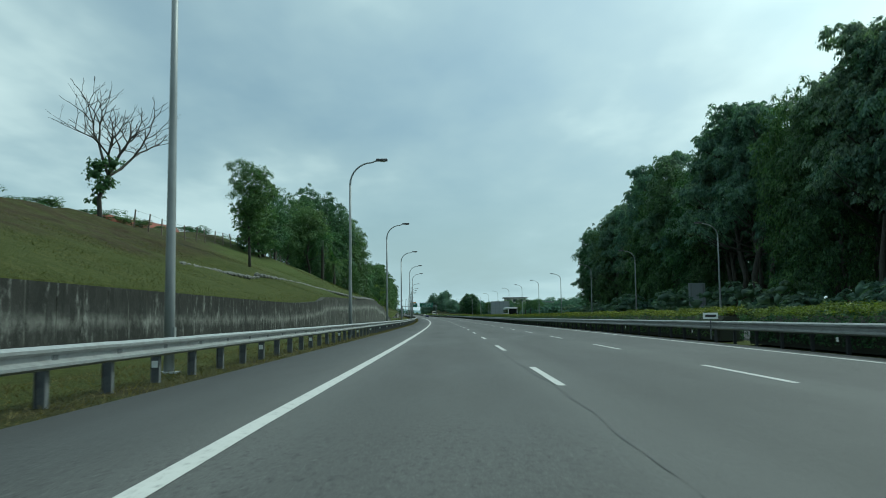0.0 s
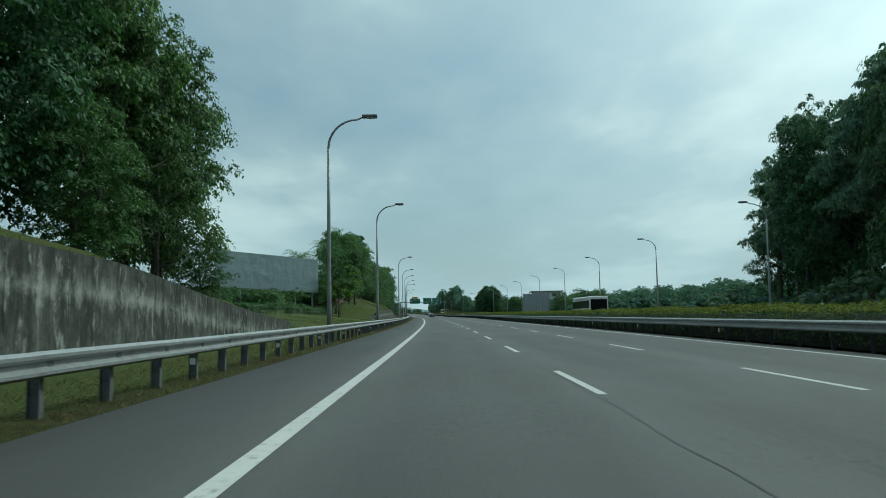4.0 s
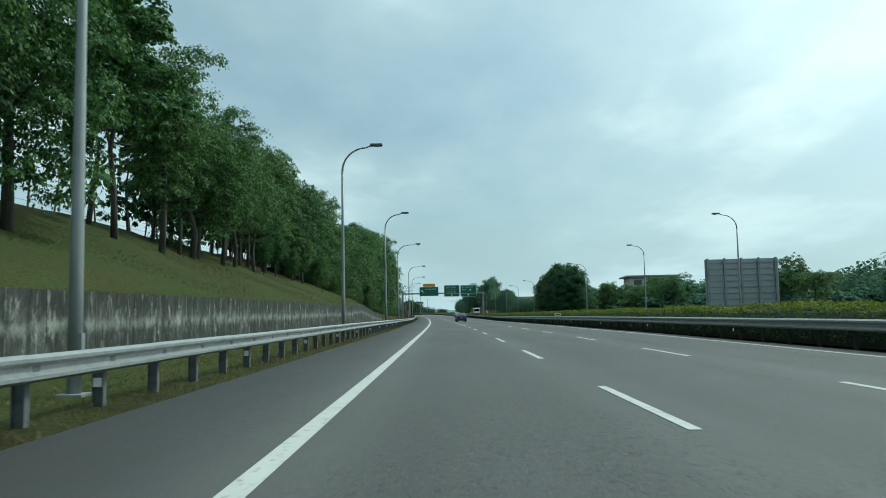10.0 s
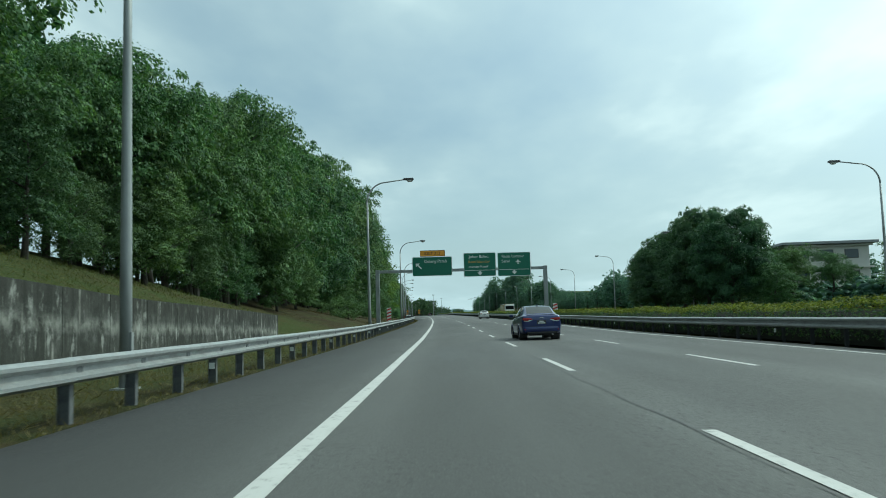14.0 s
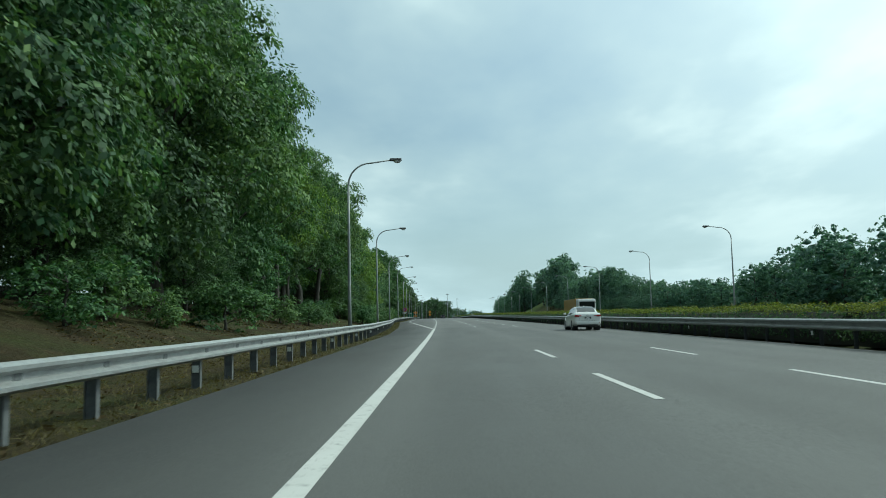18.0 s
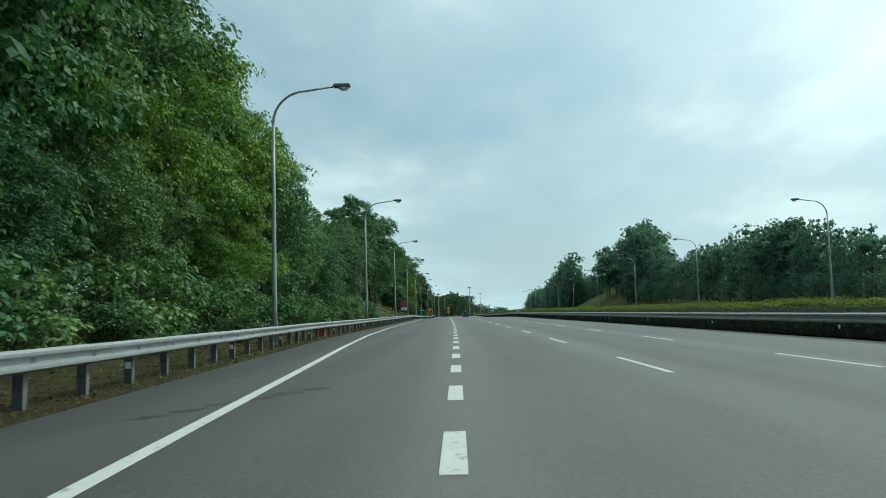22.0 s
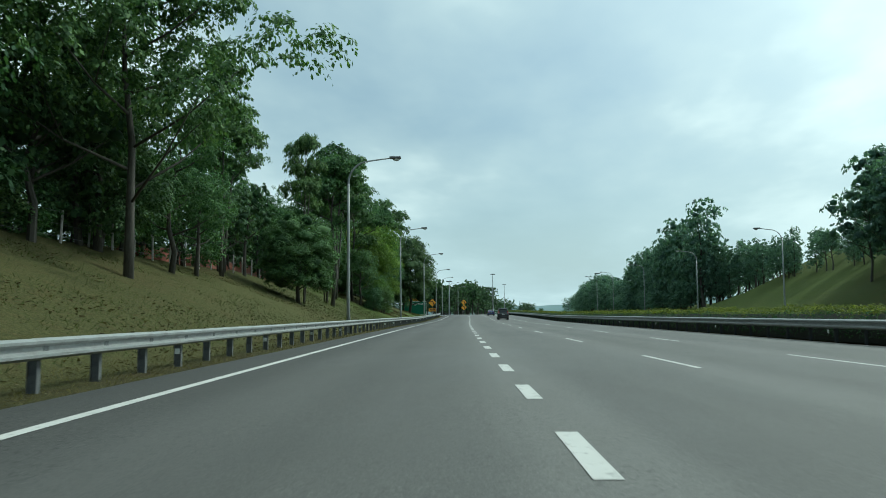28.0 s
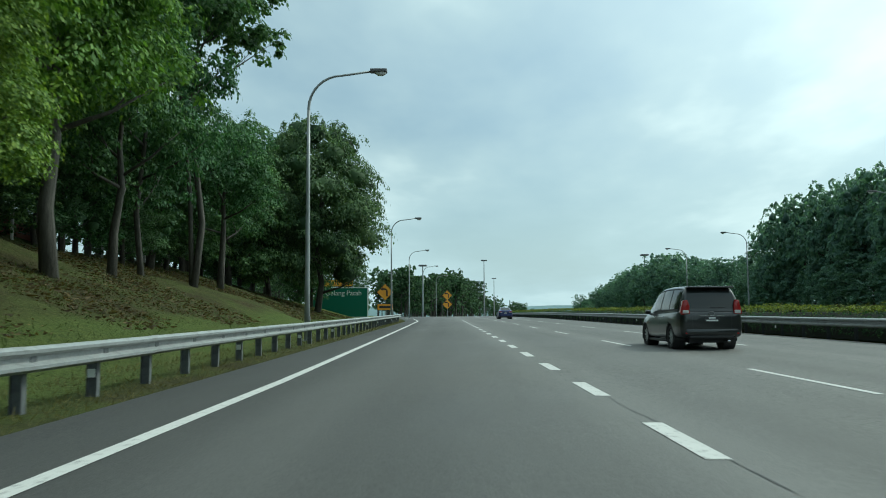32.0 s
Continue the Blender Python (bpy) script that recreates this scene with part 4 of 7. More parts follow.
# ---- street lamps ----
def lamp_meshes(arm, square):
    bm = bmesh.new()
    tube(bm, [(0, 0, -0.3), (0, 0, 2.0), (0, 0, 6.0), (0, 0, 9.2)], [0.115, 0.105, 0.08, 0.062], 10)
    pole = bpy.data.meshes.new("pole")
    bm.to_mesh(pole)
    bm.free()
    bm = bmesh.new()
    R = 1.35
    pts = [(0, 0, 9.15)] + [(R * (1 - math.cos(k * math.pi / 16)), 0, 9.25 + R * math.sin(k * math.pi / 16)) for k in range(9)] + [(arm - 0.1, 0, 10.66 + 0.04 * arm)]
    tube(bm, pts, [0.06] * 3 + [0.052] * 5 + [0.045] * 3, 8)
    armm = bpy.data.meshes.new("arm")
    bm.to_mesh(armm)
    bm.free()
    for me in (pole, armm):
        me.materials.append(POLE)
        me.polygons.foreach_set("use_smooth", [True] * len(me.polygons))
    bm = bmesh.new()
    z = 10.66 + 0.04 * arm
    box(bm, arm - 0.15, arm + 0.55, -0.17, 0.17, z - 0.05, z + 0.09, bevel=0.035)
    head = bpy.data.meshes.new("head")
    bm.to_mesh(head)
    bm.free()
    head.materials.append(HEAD)
    bm = bmesh.new()
    bmesh.ops.create_uvsphere(bm, u_segments=12, v_segments=6, radius=1.0)
    for v in bm.verts:
        v.co = Vector((arm + 0.28 + v.co.x * 0.24, v.co.y * 0.14, z - 0.05 + min(v.co.z, 0.1) * (0.15 if square else 0.05)))
    lens = bpy.data.meshes.new("lens")
    bm.to_mesh(lens)
    bm.free()
    lens.materials.append(LENS)
    bm = bmesh.new()
    box(bm, -0.2, 0.2, -0.2, 0.2, -0.15, 0.03, bevel=0.01)
    foot = bpy.data.meshes.new("base_plate")
    bm.to_mesh(foot)
    bm.free()
    foot.materials.append(POLE)
    bm = bmesh.new()
    box(bm, 0.09, 0.125, -0.06, 0.06, 0.5, 0.95)
    hatch = bpy.data.meshes.new("hatch")
    bm.to_mesh(hatch)
    bm.free()
    hatch.materials.append(POLE)
    return pole, armm, head, lens, foot, hatch


LAMP_SHORT, LAMP_LONG = lamp_meshes(1.75, False), lamp_meshes(2.7, True)


def street_lamp(s, u, side, meshes, label, tall=1.0):
    ob = thing("street_lamp", spot(s, u, ground_z(s, u) if abs(u) < 9 else 0.0) @ pose(0, 0, 0, 0, 0, 0 if side > 0 else 180) @ Matrix.Diagonal((1, 1, tall, 1)), label, "street lamp", "street lamps")
    for name, me in zip(("pole", "arm", "head", "lens", "base_plate", "hatch"), meshes):
        part(name, me, None, ob)
    return ob


lamp_scale = lerp([(9, 1.0), (41, 1.0), (73, 0.985), (105, 0.965), (171, 0.99), (240, 1.02), (272, 0.985), (336, 1.03), (373, 1.05), (414, 0.99), (505, 0.985), (545, 1.0), (585, 0.995), (622, 1.04), (661, 1.02), (742, 1.0), (789, 1.07), (828, 1.03)])
GREY_LAMP = "tall grey street lamp with a curved arm and flat head"
for s in (9.0, 40.6, 73.0, 105.5, 140.0, 171.0, 239.8, 271.8, 304.6, 336.4):
    street_lamp(s, -4.0 if s < 110 or s == 336.4 else -3.7 if s < 180 else -4.3, 1, LAMP_SHORT, GREY_LAMP, lamp_scale(s))
BOWL_LAMP = "tall grey street lamp with a long arm and glass bowl"
for s in (373.0, 413.8, 461.2, 504.7):
    street_lamp(s, -3.95 - (s > 500) * 0.9 - (s < 400) * 0.5, 1, LAMP_LONG, BOWL_LAMP, lamp_scale(s))
for s in (544.6, 584.6, 622.5, 661.2, 698.5, 741.8, 789.5, 827.5, 880.7, 925.0, 968.0, 1010.0):
    street_lamp(s, rail_left(s) - (1.6 if s < 550 else 1.45 if s == 789.5 else 0.8), 1, LAMP_LONG, BOWL_LAMP, lamp_scale(s))
FAR_LAMP = "tall grey street lamp across the far carriageway"
for s in (72.2, 105.9, 137.3, 170.0, 203.1, 236.0, 268.3, 302.0, 334.7, 368.3):
    street_lamp(s, 29.4, -1, LAMP_SHORT, FAR_LAMP, 0.95)
far_row = lerp([(410, 29.6), (460, 32.0), (503, 33.0), (550, 34.5), (600, 34.7), (670, 35.5), (760, 36.5)])
for s in (410.0, 456.0, 503.0, 549.0, 585.3, 626.0, 666.6, 705.5, 746.0, 787.0, 822.5, 861.0, 896.0, 922.0):
    street_lamp(s, far_row(s), -1, LAMP_LONG, FAR_LAMP, 0.96 if s < 500 else 1.0)

# ---- trees ----
def palm(s, u, height, label="tall palm with long drooping fronds"):
    rng = np.random.default_rng(int(s * 7))
    ob = thing("palm_tree", spot(s, u, ground_z(s, u) - 0.1, rng.uniform(0, 360)), label, "palm tree", "roadside trees")
    bm = bmesh.new()
    tube(bm, [(0, 0, -0.3), (0.1, 0.05, height * 0.3), (0.05, 0.1, height * 0.55), (0, 0, height - 2.4)], [0.30, 0.25, 0.24, 0.28], 8)
    part("trunk", bm, BARK, ob, smooth=True)
    V = []
    for k in range(34):
        a, up = k * 2.4, 1.35 - 1.9 * (k / 34.0)
        L = min(4.6, height * 0.42) * rng.uniform(0.85, 1.1)
        side = np.array([-math.sin(a), math.cos(a), 0])
        prev = np.array([0, 0, height - 2.4])
        for j in range(20):
            f = (j + 1) / 20.0
            p = np.array([math.cos(a) * L * f * math.cos(up * 0.55), math.sin(a) * L * f * math.cos(up * 0.55), height - 2.4 + L * (math.sin(up) * f * 1.1 - 0.85 * f * f)])
            w = 0.20 * L * math.sin(math.pi * min(0.97, f * 0.88 + 0.10))
            for sg in (-1, 1):
                tip = p + side * sg * w * rng.uniform(0.8, 1.1) + (p - prev) * 1.3 + np.array([0, 0, -0.55 * w])
                mid = (prev + tip) / 2
                V += [prev, mid - (p - prev) * 0.16, tip, mid + (p - prev) * 0.22]
            prev = p
    part("fronds", leaf_mesh("fronds", np.array(V), LEAF_A), None, ob)
    return ob


def bare_tree(s, u, height):
    rng = random.Random(31)
    ob = thing("bare_tree", spot(s, u, ground_z(s, u) - 0.1), "leafless grey tree with forking branches on the bank", "tree", "roadside trees")
    bm = bmesh.new()

    def grow(p, d, L, r, depth):
        mid = p + d * L * 0.5 + Vector((rng.uniform(-1, 1), rng.uniform(-1, 1), rng.uniform(-0.5, 0.5))) * L * 0.09
        q = p + d * L
        tube(bm, [p, mid, q], [r, r * 0.85, r * 0.68], 6 if depth < 2 else 4, cap=False)
        if depth >= 6:
            return
        n = 4 if depth == 0 else 3 if depth in (1, 2) else 2
        for k in range(n):
            a = k * 2 * math.pi / n + rng.uniform(-0.6, 0.6) + depth
            out = Vector((math.cos(a), math.sin(a), rng.uniform(-0.35, 0.25)))
            nd = (d * (0.95 if k else 1.1) + out * (rng.uniform(0.45, 1.0) if k else 0.35) + Vector((0, 0, 0.10))).normalized()
            grow(q, nd, L * rng.uniform(0.52, 0.86), r * (0.60 if k else 0.72), depth + 1)

    grow(Vector((0, 0, -0.3)), Vector((0.16, 0, 1)).normalized(), height * 0.27, 0.24, 0)
    part("trunk", bm, BARK, ob, smooth=True)
    rng2 = np.random.default_rng(4)
    puffs = [(rng2.normal() * 0.7, rng2.normal() * 0.7, rng2.uniform(1.0, 4.6), 0.8, 0.7) for _ in range(9)]
    part("ivy", crown_mesh("ivy", puffs, 2600, 0.2, LEAF_A, rng2, 0.5), None, ob, "climbing leaves round the foot of the trunk")
    return ob


def row(rng, s0, s1, step, near, depth, top, kinds, width=(0.75, 1.0), far=False, side=-1, wood=None, jitter=(0.86, 1.06), clear=(0, 0)):
    """Trees along the road: near and top are tables of s (top: height over the road); none in the stretch clear."""
    near, top = lerp(near), lerp(top)
    s = s0
    while s < s1:
        u = side * (near(s) + rng.uniform(0, depth))
        h = top(s) * rng.uniform(*jitter) - ground_z(s, u)
        kind, v, w = rng.choice(kinds), rng.randint(0, 1) + (0 if not far else 4 if wood in ("left", "exit") else 2), rng.uniform(*width)
        if not clear[0] < s < clear[1]:
            tree(kind, v, s, u, h, w, wood=wood)
        s += step * rng.uniform(0.6, 1.4)


random.seed(5)
R = random.Random(9)
# bank over the first wall
bare_tree(60, -27.6, 14.4)
tree("tall", 0, 62.5, -15.4, 9.3, 0.9)
tree("dense", 1, 91.5, -20.6, 9.6, 1.0)
tree("dense", 0, 87, -20.0, 8.4, 0.9)
tree("broad", 1, 95.5, -20.0, 6.8, 0.9)
tree("dense", 1, 94, -22.5, 7.0, 0.9)
for s, u, h, k, v, w in ((128, -21, 13, "dense", 1, 0.9), (124, -20, 14, "broad", 0, 0.75), (121, -23, 11, "dense", 0, 0.9), (133, -24, 18, "dense", 0, 0.9), (137, -19, 19.5, "dense", 1, 0.85), (142, -21.5, 22.0, "dense", 1, 0.8), (146, -17, 19, "broad", 0, 0.75),
                         (150, -19.5, 20.0, "broad", 1, 0.75), (151, -15.6, 17.0, "dense", 1, 0.75), (156, -17, 15, "tall", 1, 1.0), (158, -20, 18, "dense", 0, 0.8), (140, -15.5, 9, "dense", 0, 1.0),
                         (156, -14.4, 6, "dense", 1, 1.1)):
    tree(k, v, s, u, h, w)
palm(123, -17.6, 10.2)
palm(129, -16.4, 7.6)
for i in range(30):
    s = 36 + i * 2.6 + R.uniform(-1, 1)
    tree("bush", i % 2, s, -crest(s) - R.uniform(0.5, 5.5), R.uniform(0.5, 1.3), 2.2)
# flat ground round the billboard
sapling = thing("sapling", spot(243.0, -14.4, ground_z(243.0, -14.4) - 0.1), "slender pale sapling with sparse whitish leaves", "tree", "roadside trees")
_sr = np.random.default_rng(8)
_sb, _se = limbs(_sr, 4.2, 0.05, 0.30, 8, 1.1)
part("trunk", _sb, BARK, sapling, smooth=True)
part("crown", crown_mesh("crown", [(e.x, e.y, e.z, 0.32, 0.30) for e in _se], 700, 0.16, LEAF_PALE, _sr, 0.0), None, sapling)
tree("open", 0, 245.5, -15.2, 10.2, 1.2)
tree("bright", 0, 269.5, -16.4, 9.6, 0.95)
tree("bright", 1, 257, -16.8, 8.0, 1.0)
tree("dense", 0, 265, -18.6, 8.2, 1.15)
tree("dense", 0, 274, -18.6, 8.6, 1.0)
tree("dense", 0, 262, -22, 10.0, 1.1)
palm(272, -20.0, 12.6)
palm(279, -21.0, 13.4)
palm(266, -25.0, 10.5)
for s, u, h, k, v, w in ((277, -14.8, 14.0, "broad", 0, 0.7), (284, -17.0, 17.8, "broad", 1, 0.78), (280, -16.2, 10, "dense", 0, 0.9), (294, -17.5, 16.8, "dense", 0, 0.8), (291, -20.5, 16, "broad", 0, 0.8), (302, -18.0, 15.5, "open", 1, 1.2),
                         (271, -18.5, 8.0, "dense", 1, 1.1), (309, -19, 15, "open", 0, 1.2), (316, -18.5, 14.5, "tall", 0, 1.0), (299, -22, 13, "tall", 1, 0.9), (312, -22, 14, "open", 1, 1.1)):
    tree(k, v, s, u, h, w)
for i in range(14):
    tree("bush", i % 2, 176 + i * 5.2 + R.uniform(-1, 1), -R.uniform(18, 24), R.uniform(0.8, 1.7), 1.9)
Q = random.Random(21)
for i in range(16):
    tree("bush", i % 2, 240 + i * 1.9, -Q.uniform(25, 36), Q.uniform(3.4, 5.0), 1.2)
for i in range(14):
    tree("bush", i % 2, 230 + i * 2.4, -Q.uniform(17.2, 19.5), Q.uniform(0.8, 1.5), 1.8)
row(R, 322, 402, 3.4, [(322, 17.5), (360, 17.5), (378, 17), (402, 15.5)], 3.0, [(322, 19.2), (332, 18.7), (350, 21), (374, 21.3), (385, 19.5), (395, 17.2), (402, 18)], ("tall", "dense", "dense", "broad"))
row(R, 345, 402, 4.4, [(345, 15.5), (402, 13)], 3.0, [(345, 11), (402, 10)], ("dense", "dense", "tall"), (0.9, 1.2))
row(R, 324, 402, 5.0, [(322, 22), (402, 20)], 4, [(322, 19), (402, 19)], ("tall", "dense", "dense"), far=True, wood="left")
row(R, 402, 500, 3.4, [(402, 15.5), (440, 15.0), (500, 13.5)], 2.5, [(402, 18), (408, 17.5), (418, 19), (428, 21), (438, 19.7), (452, 22.5), (480, 23), (500, 23.5)], ("tall", "dense", "dense", "broad"))
row(R, 402, 500, 4.6, [(402, 13.5), (500, 12)], 3.5, [(402, 9.5), (500, 9)], ("dense", "dense", "tall"), (0.9, 1.2))
row(R, 402, 500, 4.5, [(402, 20), (500, 18)], 5, [(402, 20), (500, 19)], ("dense", "dense", "broad"), far=True, wood="left")
row(R, 500, 603, 3.5, [(500, 14.2), (540, 15), (570, 16.2), (603, 17.5)], 2.2, [(500, 23.5), (517, 22.5), (528, 20), (546, 19.5), (562, 21.5), (575, 21.5), (590, 22), (603, 19)], ("dense", "dense", "tall", "broad"), clear=(510, 566))
row(R, 500, 600, 4.6, [(500, 11.2), (600, 13)], 2.5, [(500, 8.5), (600, 8)], ("dense", "tall", "dense"), (0.9, 1.2), clear=(512, 563))
# open trunks and high leafy crowns over the brown bank
G = random.Random(77)
for i in range(19):
    s = 510.5 + i * 3.0 + G.uniform(-0.8, 0.8)
    u = -13.6 - 0.022 * (s - 510) - (i % 3) * 1.5 - G.uniform(0, 1.0)
    top = float(np.interp(s, [508, 517, 528, 546, 562, 568], [23.0, 22.5, 20.5, 19.8, 21.5, 21.5])) * G.uniform(0.92, 1.03)
    tree(("broad", "bright", "broad", "broad", "tall")[i % 5], i % 2, s, u, top - ground_z(s, u), G.uniform(0.62, 0.8))
for i in range(17):
    tree("dense", i % 2, 507 + i * 3.8, -G.uniform(20.0, 23.0), G.uniform(6.5, 9.5), 1.15)
for i in range(9):
    s = 514 + i * 5.6 + G.uniform(-1.5, 1.5)
    tree(("bright", "broad")[i % 2], (i + 1) % 2, s, -G.uniform(15, 18.5), G.uniform(7.5, 11.0), G.uniform(0.7, 0.9))
row(R, 500, 600, 5.0, [(500, 17), (600, 18)], 5, [(500, 20), (600, 17)], ("dense", "broad", "dense"), far=True, wood="left")
tree("bright", 0, 596, -15.8, 18.0, 0.85)
tree("bright", 1, 591, -14.8, 13.0, 0.95)
tree("bright", 0, 586, -14.4, 13.0, 0.85)
tree("bright", 1, 597, -12.6, 7.0, 1.15)
tree("bright", 0, 592, -12.2, 6.0, 1.2)
tree("bright", 1, 603, -17.0, 14.0, 0.75)
row(R, 606, 662, 3.2, [(606, 13.6), (640, 13.8), (662, 14)], 2.2, [(606, 17.5), (609, 16.5), (613, 13.8), (622.5, 11.2), (626, 11.2), (629, 11.4), (632, 11.2), (636, 11.0), (643, 11.8), (655, 13.2), (662, 15.2)], ("dense", "tall", "dense", "broad"), (0.85, 1.1))
row(R, 604, 690, 4.6, [(604, 19), (690, 21)], 5, [(604, 12), (620, 9.0), (640, 10), (660, 13.0), (690, 17)], ("dense", "dense", "tall"), far=True, wood="left")
for i in range(30):
    s = 552 + i * 3.7 + R.uniform(-1.2, 1.2)
    tree("bush", i % 2, s, rail_left(s) - R.uniform(2.8, 4.8), R.uniform(1.6, 3.4), 1.2)
for i in range(20):
    s = 445 + i * 5.0 + R.uniform(-2, 2)
    tree("bush", i % 2, s, -R.uniform(9.0, 12.0), R.uniform(1.2, 3.0), 1.2)
for s, u, h, k, v, w in ((669, -13.5, 16, "open", 0, 1.1), (677, -15, 18.5, "open", 1, 1.1), (686, -15, 17, "broad", 0, 0.8), (705, -14.6, 19.0, "spread", 1, 0.85), (729.5, -16.1, 19.0, "spread", 0, 0.90),
                         (708, -18, 16.5, "dense", 0, 0.9), (715, -19.5, 17.5, "dense", 1, 0.9), (723, -21, 17.0, "broad", 0, 0.9), (736, -20.5, 13.5, "dense", 1, 0.9),
                         (768, -23, 9.5, "broad", 0, 0.9), (773, -24, 12.5, "open", 1, 0.9), (779, -22.5, 10.5, "dense", 0, 1.0), (784, -23, 10.0, "broad", 1, 1.0), (789, -22.5, 10.5, "dense", 1, 1.0), (796, -22.5, 11.5, "broad", 0, 0.95),
                         (740, -18.0, 9.0, "broad", 1, 1.0), (746, -18.5, 8.0, "broad", 0, 1.0), (760.6, -14.6, 7.9, "round", 0, 1.0), (755.5, -19.7, 14.5, "high", 0, 0.95), (757.5, -20.4, 13.5, "high", 1, 0.8), (763.8, -14.8, 15.2, "high", 1, 0.55),
                         (776, -14.4, 17.0, "high", 0, 0.95), (777.4, -15.2, 14.0, "high", 1, 0.7), (791.8, -16.7, 18.2, "high", 1, 0.85), (806, -16.4, 17.4, "high", 0, 1.0), (807.5, -17.4, 15.4, "open", 1, 1.0),
                         (801, -19.6, 11.5, "dense", 0, 0.9), (803.5, -15.2, 8.6, "broad", 0, 0.95), (803, -11.8, 4.4, "dense", 0, 1.1), (808, -13, 6, "broad", 1, 0.9), (800, -12.9, 3.6, "dense", 1, 1.2), (806, -12.4, 5.5, "bright", 0, 0.9), (811.5, -12.8, 7.5, "bright", 1, 0.85),
                         (813, -15.2, 13.5, "bright", 1, 0.85), (822, -15.4, 15.5, "bright", 0, 0.85), (829.6, -16.5, 12.5, "broad", 0, 0.8), (834.8, -17.1, 18.5, "spread", 1, 0.62), (837.5, -15.5, 19.5, "high", 0, 0.9), (846, -16.4, 12.0, "broad", 1, 0.9), (842, -19.5, 14, "dense", 1, 0.9), (831, -20.5, 15, "tall", 0, 1.0),
                         (861, -12.6, 16.6, "round", 1, 0.74), (866, -17.5, 15.0, "round", 1, 0.7), (856, -18.5, 14.5, "dense", 0, 0.9), (882, -17.8, 13.5, "dense", 1, 0.9), (876, -20, 14, "broad", 1, 0.8), (870, -14.5, 7.5, "dense", 0, 1.0), (907, -14.5, 8, "dense", 1, 1.0)):
    tree(k, v, s, u, h, w)
row(R, 692, 872, 4.2, [(692, 20.5), (872, 19.5)], 3.5, [(692, 16), (735, 16.5), (757, 13.5), (800, 13), (872, 15)], ("dense", "broad", "dense", "dense"), (0.8, 1.05), far=True, wood="exit")
row(R, 692, 872, 6.0, [(692, 26), (872, 25)], 6, [(692, 17.5), (735, 18.5), (760, 14.5), (800, 14.5), (872, 17)], ("dense", "broad"), (0.8, 1.05), far=True, wood="exit")
for i in range(17):
    tree("dense", i % 2, 812 + i * 3.7, -R.uniform(18.5, 21.5), R.uniform(5.5, 8.5), 1.15)
for i in range(12):
    s = 700 + i * 4.6 + R.uniform(-1.5, 1.5)
    tree("bush", i % 2, s, -crest(s) + R.uniform(-2.0, 1.0), R.uniform(2.0, 4.2), 1.2)
# woods beyond the exit
for i in range(110):
    s = 985 + R.uniform(0, 160)
    u = edge_line(min(s, 1090)) - R.uniform(9, 70)
    if i % 3 == 0:
        s, u = 1060 + R.uniform(0, 90), -R.uniform(5, 16)
    tree(R.choice(("layered", "tall", "open", "dense")), 4 + i % 2, s, u, R.uniform(12, 16.5), 0.9, z=0.0, wood="beyond")
for i in range(60):
    tree(R.choice(("dense", "broad", "tall")), 4 + i % 2, 1160 + R.uniform(0, 260), -R.uniform(4, 60), R.uniform(8, 13), 1.1, z=0.0, wood="beyond")
for i in range(42):
    tree(R.choice(("tall", "open", "dense", "layered")), 4 + i % 2, 1012 + R.uniform(0, 60), -R.uniform(9, 26), R.uniform(10.5, 14.5), 0.9, z=0.0, wood="beyond")
# right side: the tall dark wood
row(R, 40, 206, 3.0, [(40, 40.5), (197, 40), (206, 54)], 3.5, [(40, 29), (65, 30), (76, 30), (90, 29), (111, 26.6), (147, 25.5), (165, 23), (175, 22.6), (186, 21.4), (196, 19.5), (206, 13)], ("layered", "layered", "layered", "dense"), (0.55, 0.80), side=1, jitter=(0.78, 1.12))
row(R, 40, 200, 4.5, [(40, 47), (200, 46)], 6, [(40, 28), (125, 25), (200, 18)], ("dense", "layered"), (0.7, 0.9), far=True, side=1, wood="right")
for i in range(24):
    tree("bush", 2 + i % 2, 42 + i * 6.8, 35.5 + R.uniform(0, 2), R.uniform(2.5, 5), 1.4)
row(R, 212, 430, 3.4, [(212, 50), (430, 47)], 20, [(212, 7.0), (300, 6.6), (360, 6.8), (430, 8.0)], ("broad", "dense", "dense"), (1.0, 1.5), far=True, side=1, wood="right")
row(R, 212, 620, 4.0, [(212, 74), (620, 66)], 40, [(212, 10), (620, 11)], ("broad", "dense", "dense"), (1.0, 1.4), far=True, side=1, wood="right")
for i in range(150):
    s = 210 + i * 2.8
    tree("bush", 2 + i % 2, s, R.uniform(44, 56), R.uniform(2.2, 4.0), 1.6, wood="right")
palm(334, 45, 7.6)
palm(232, 62, 11)
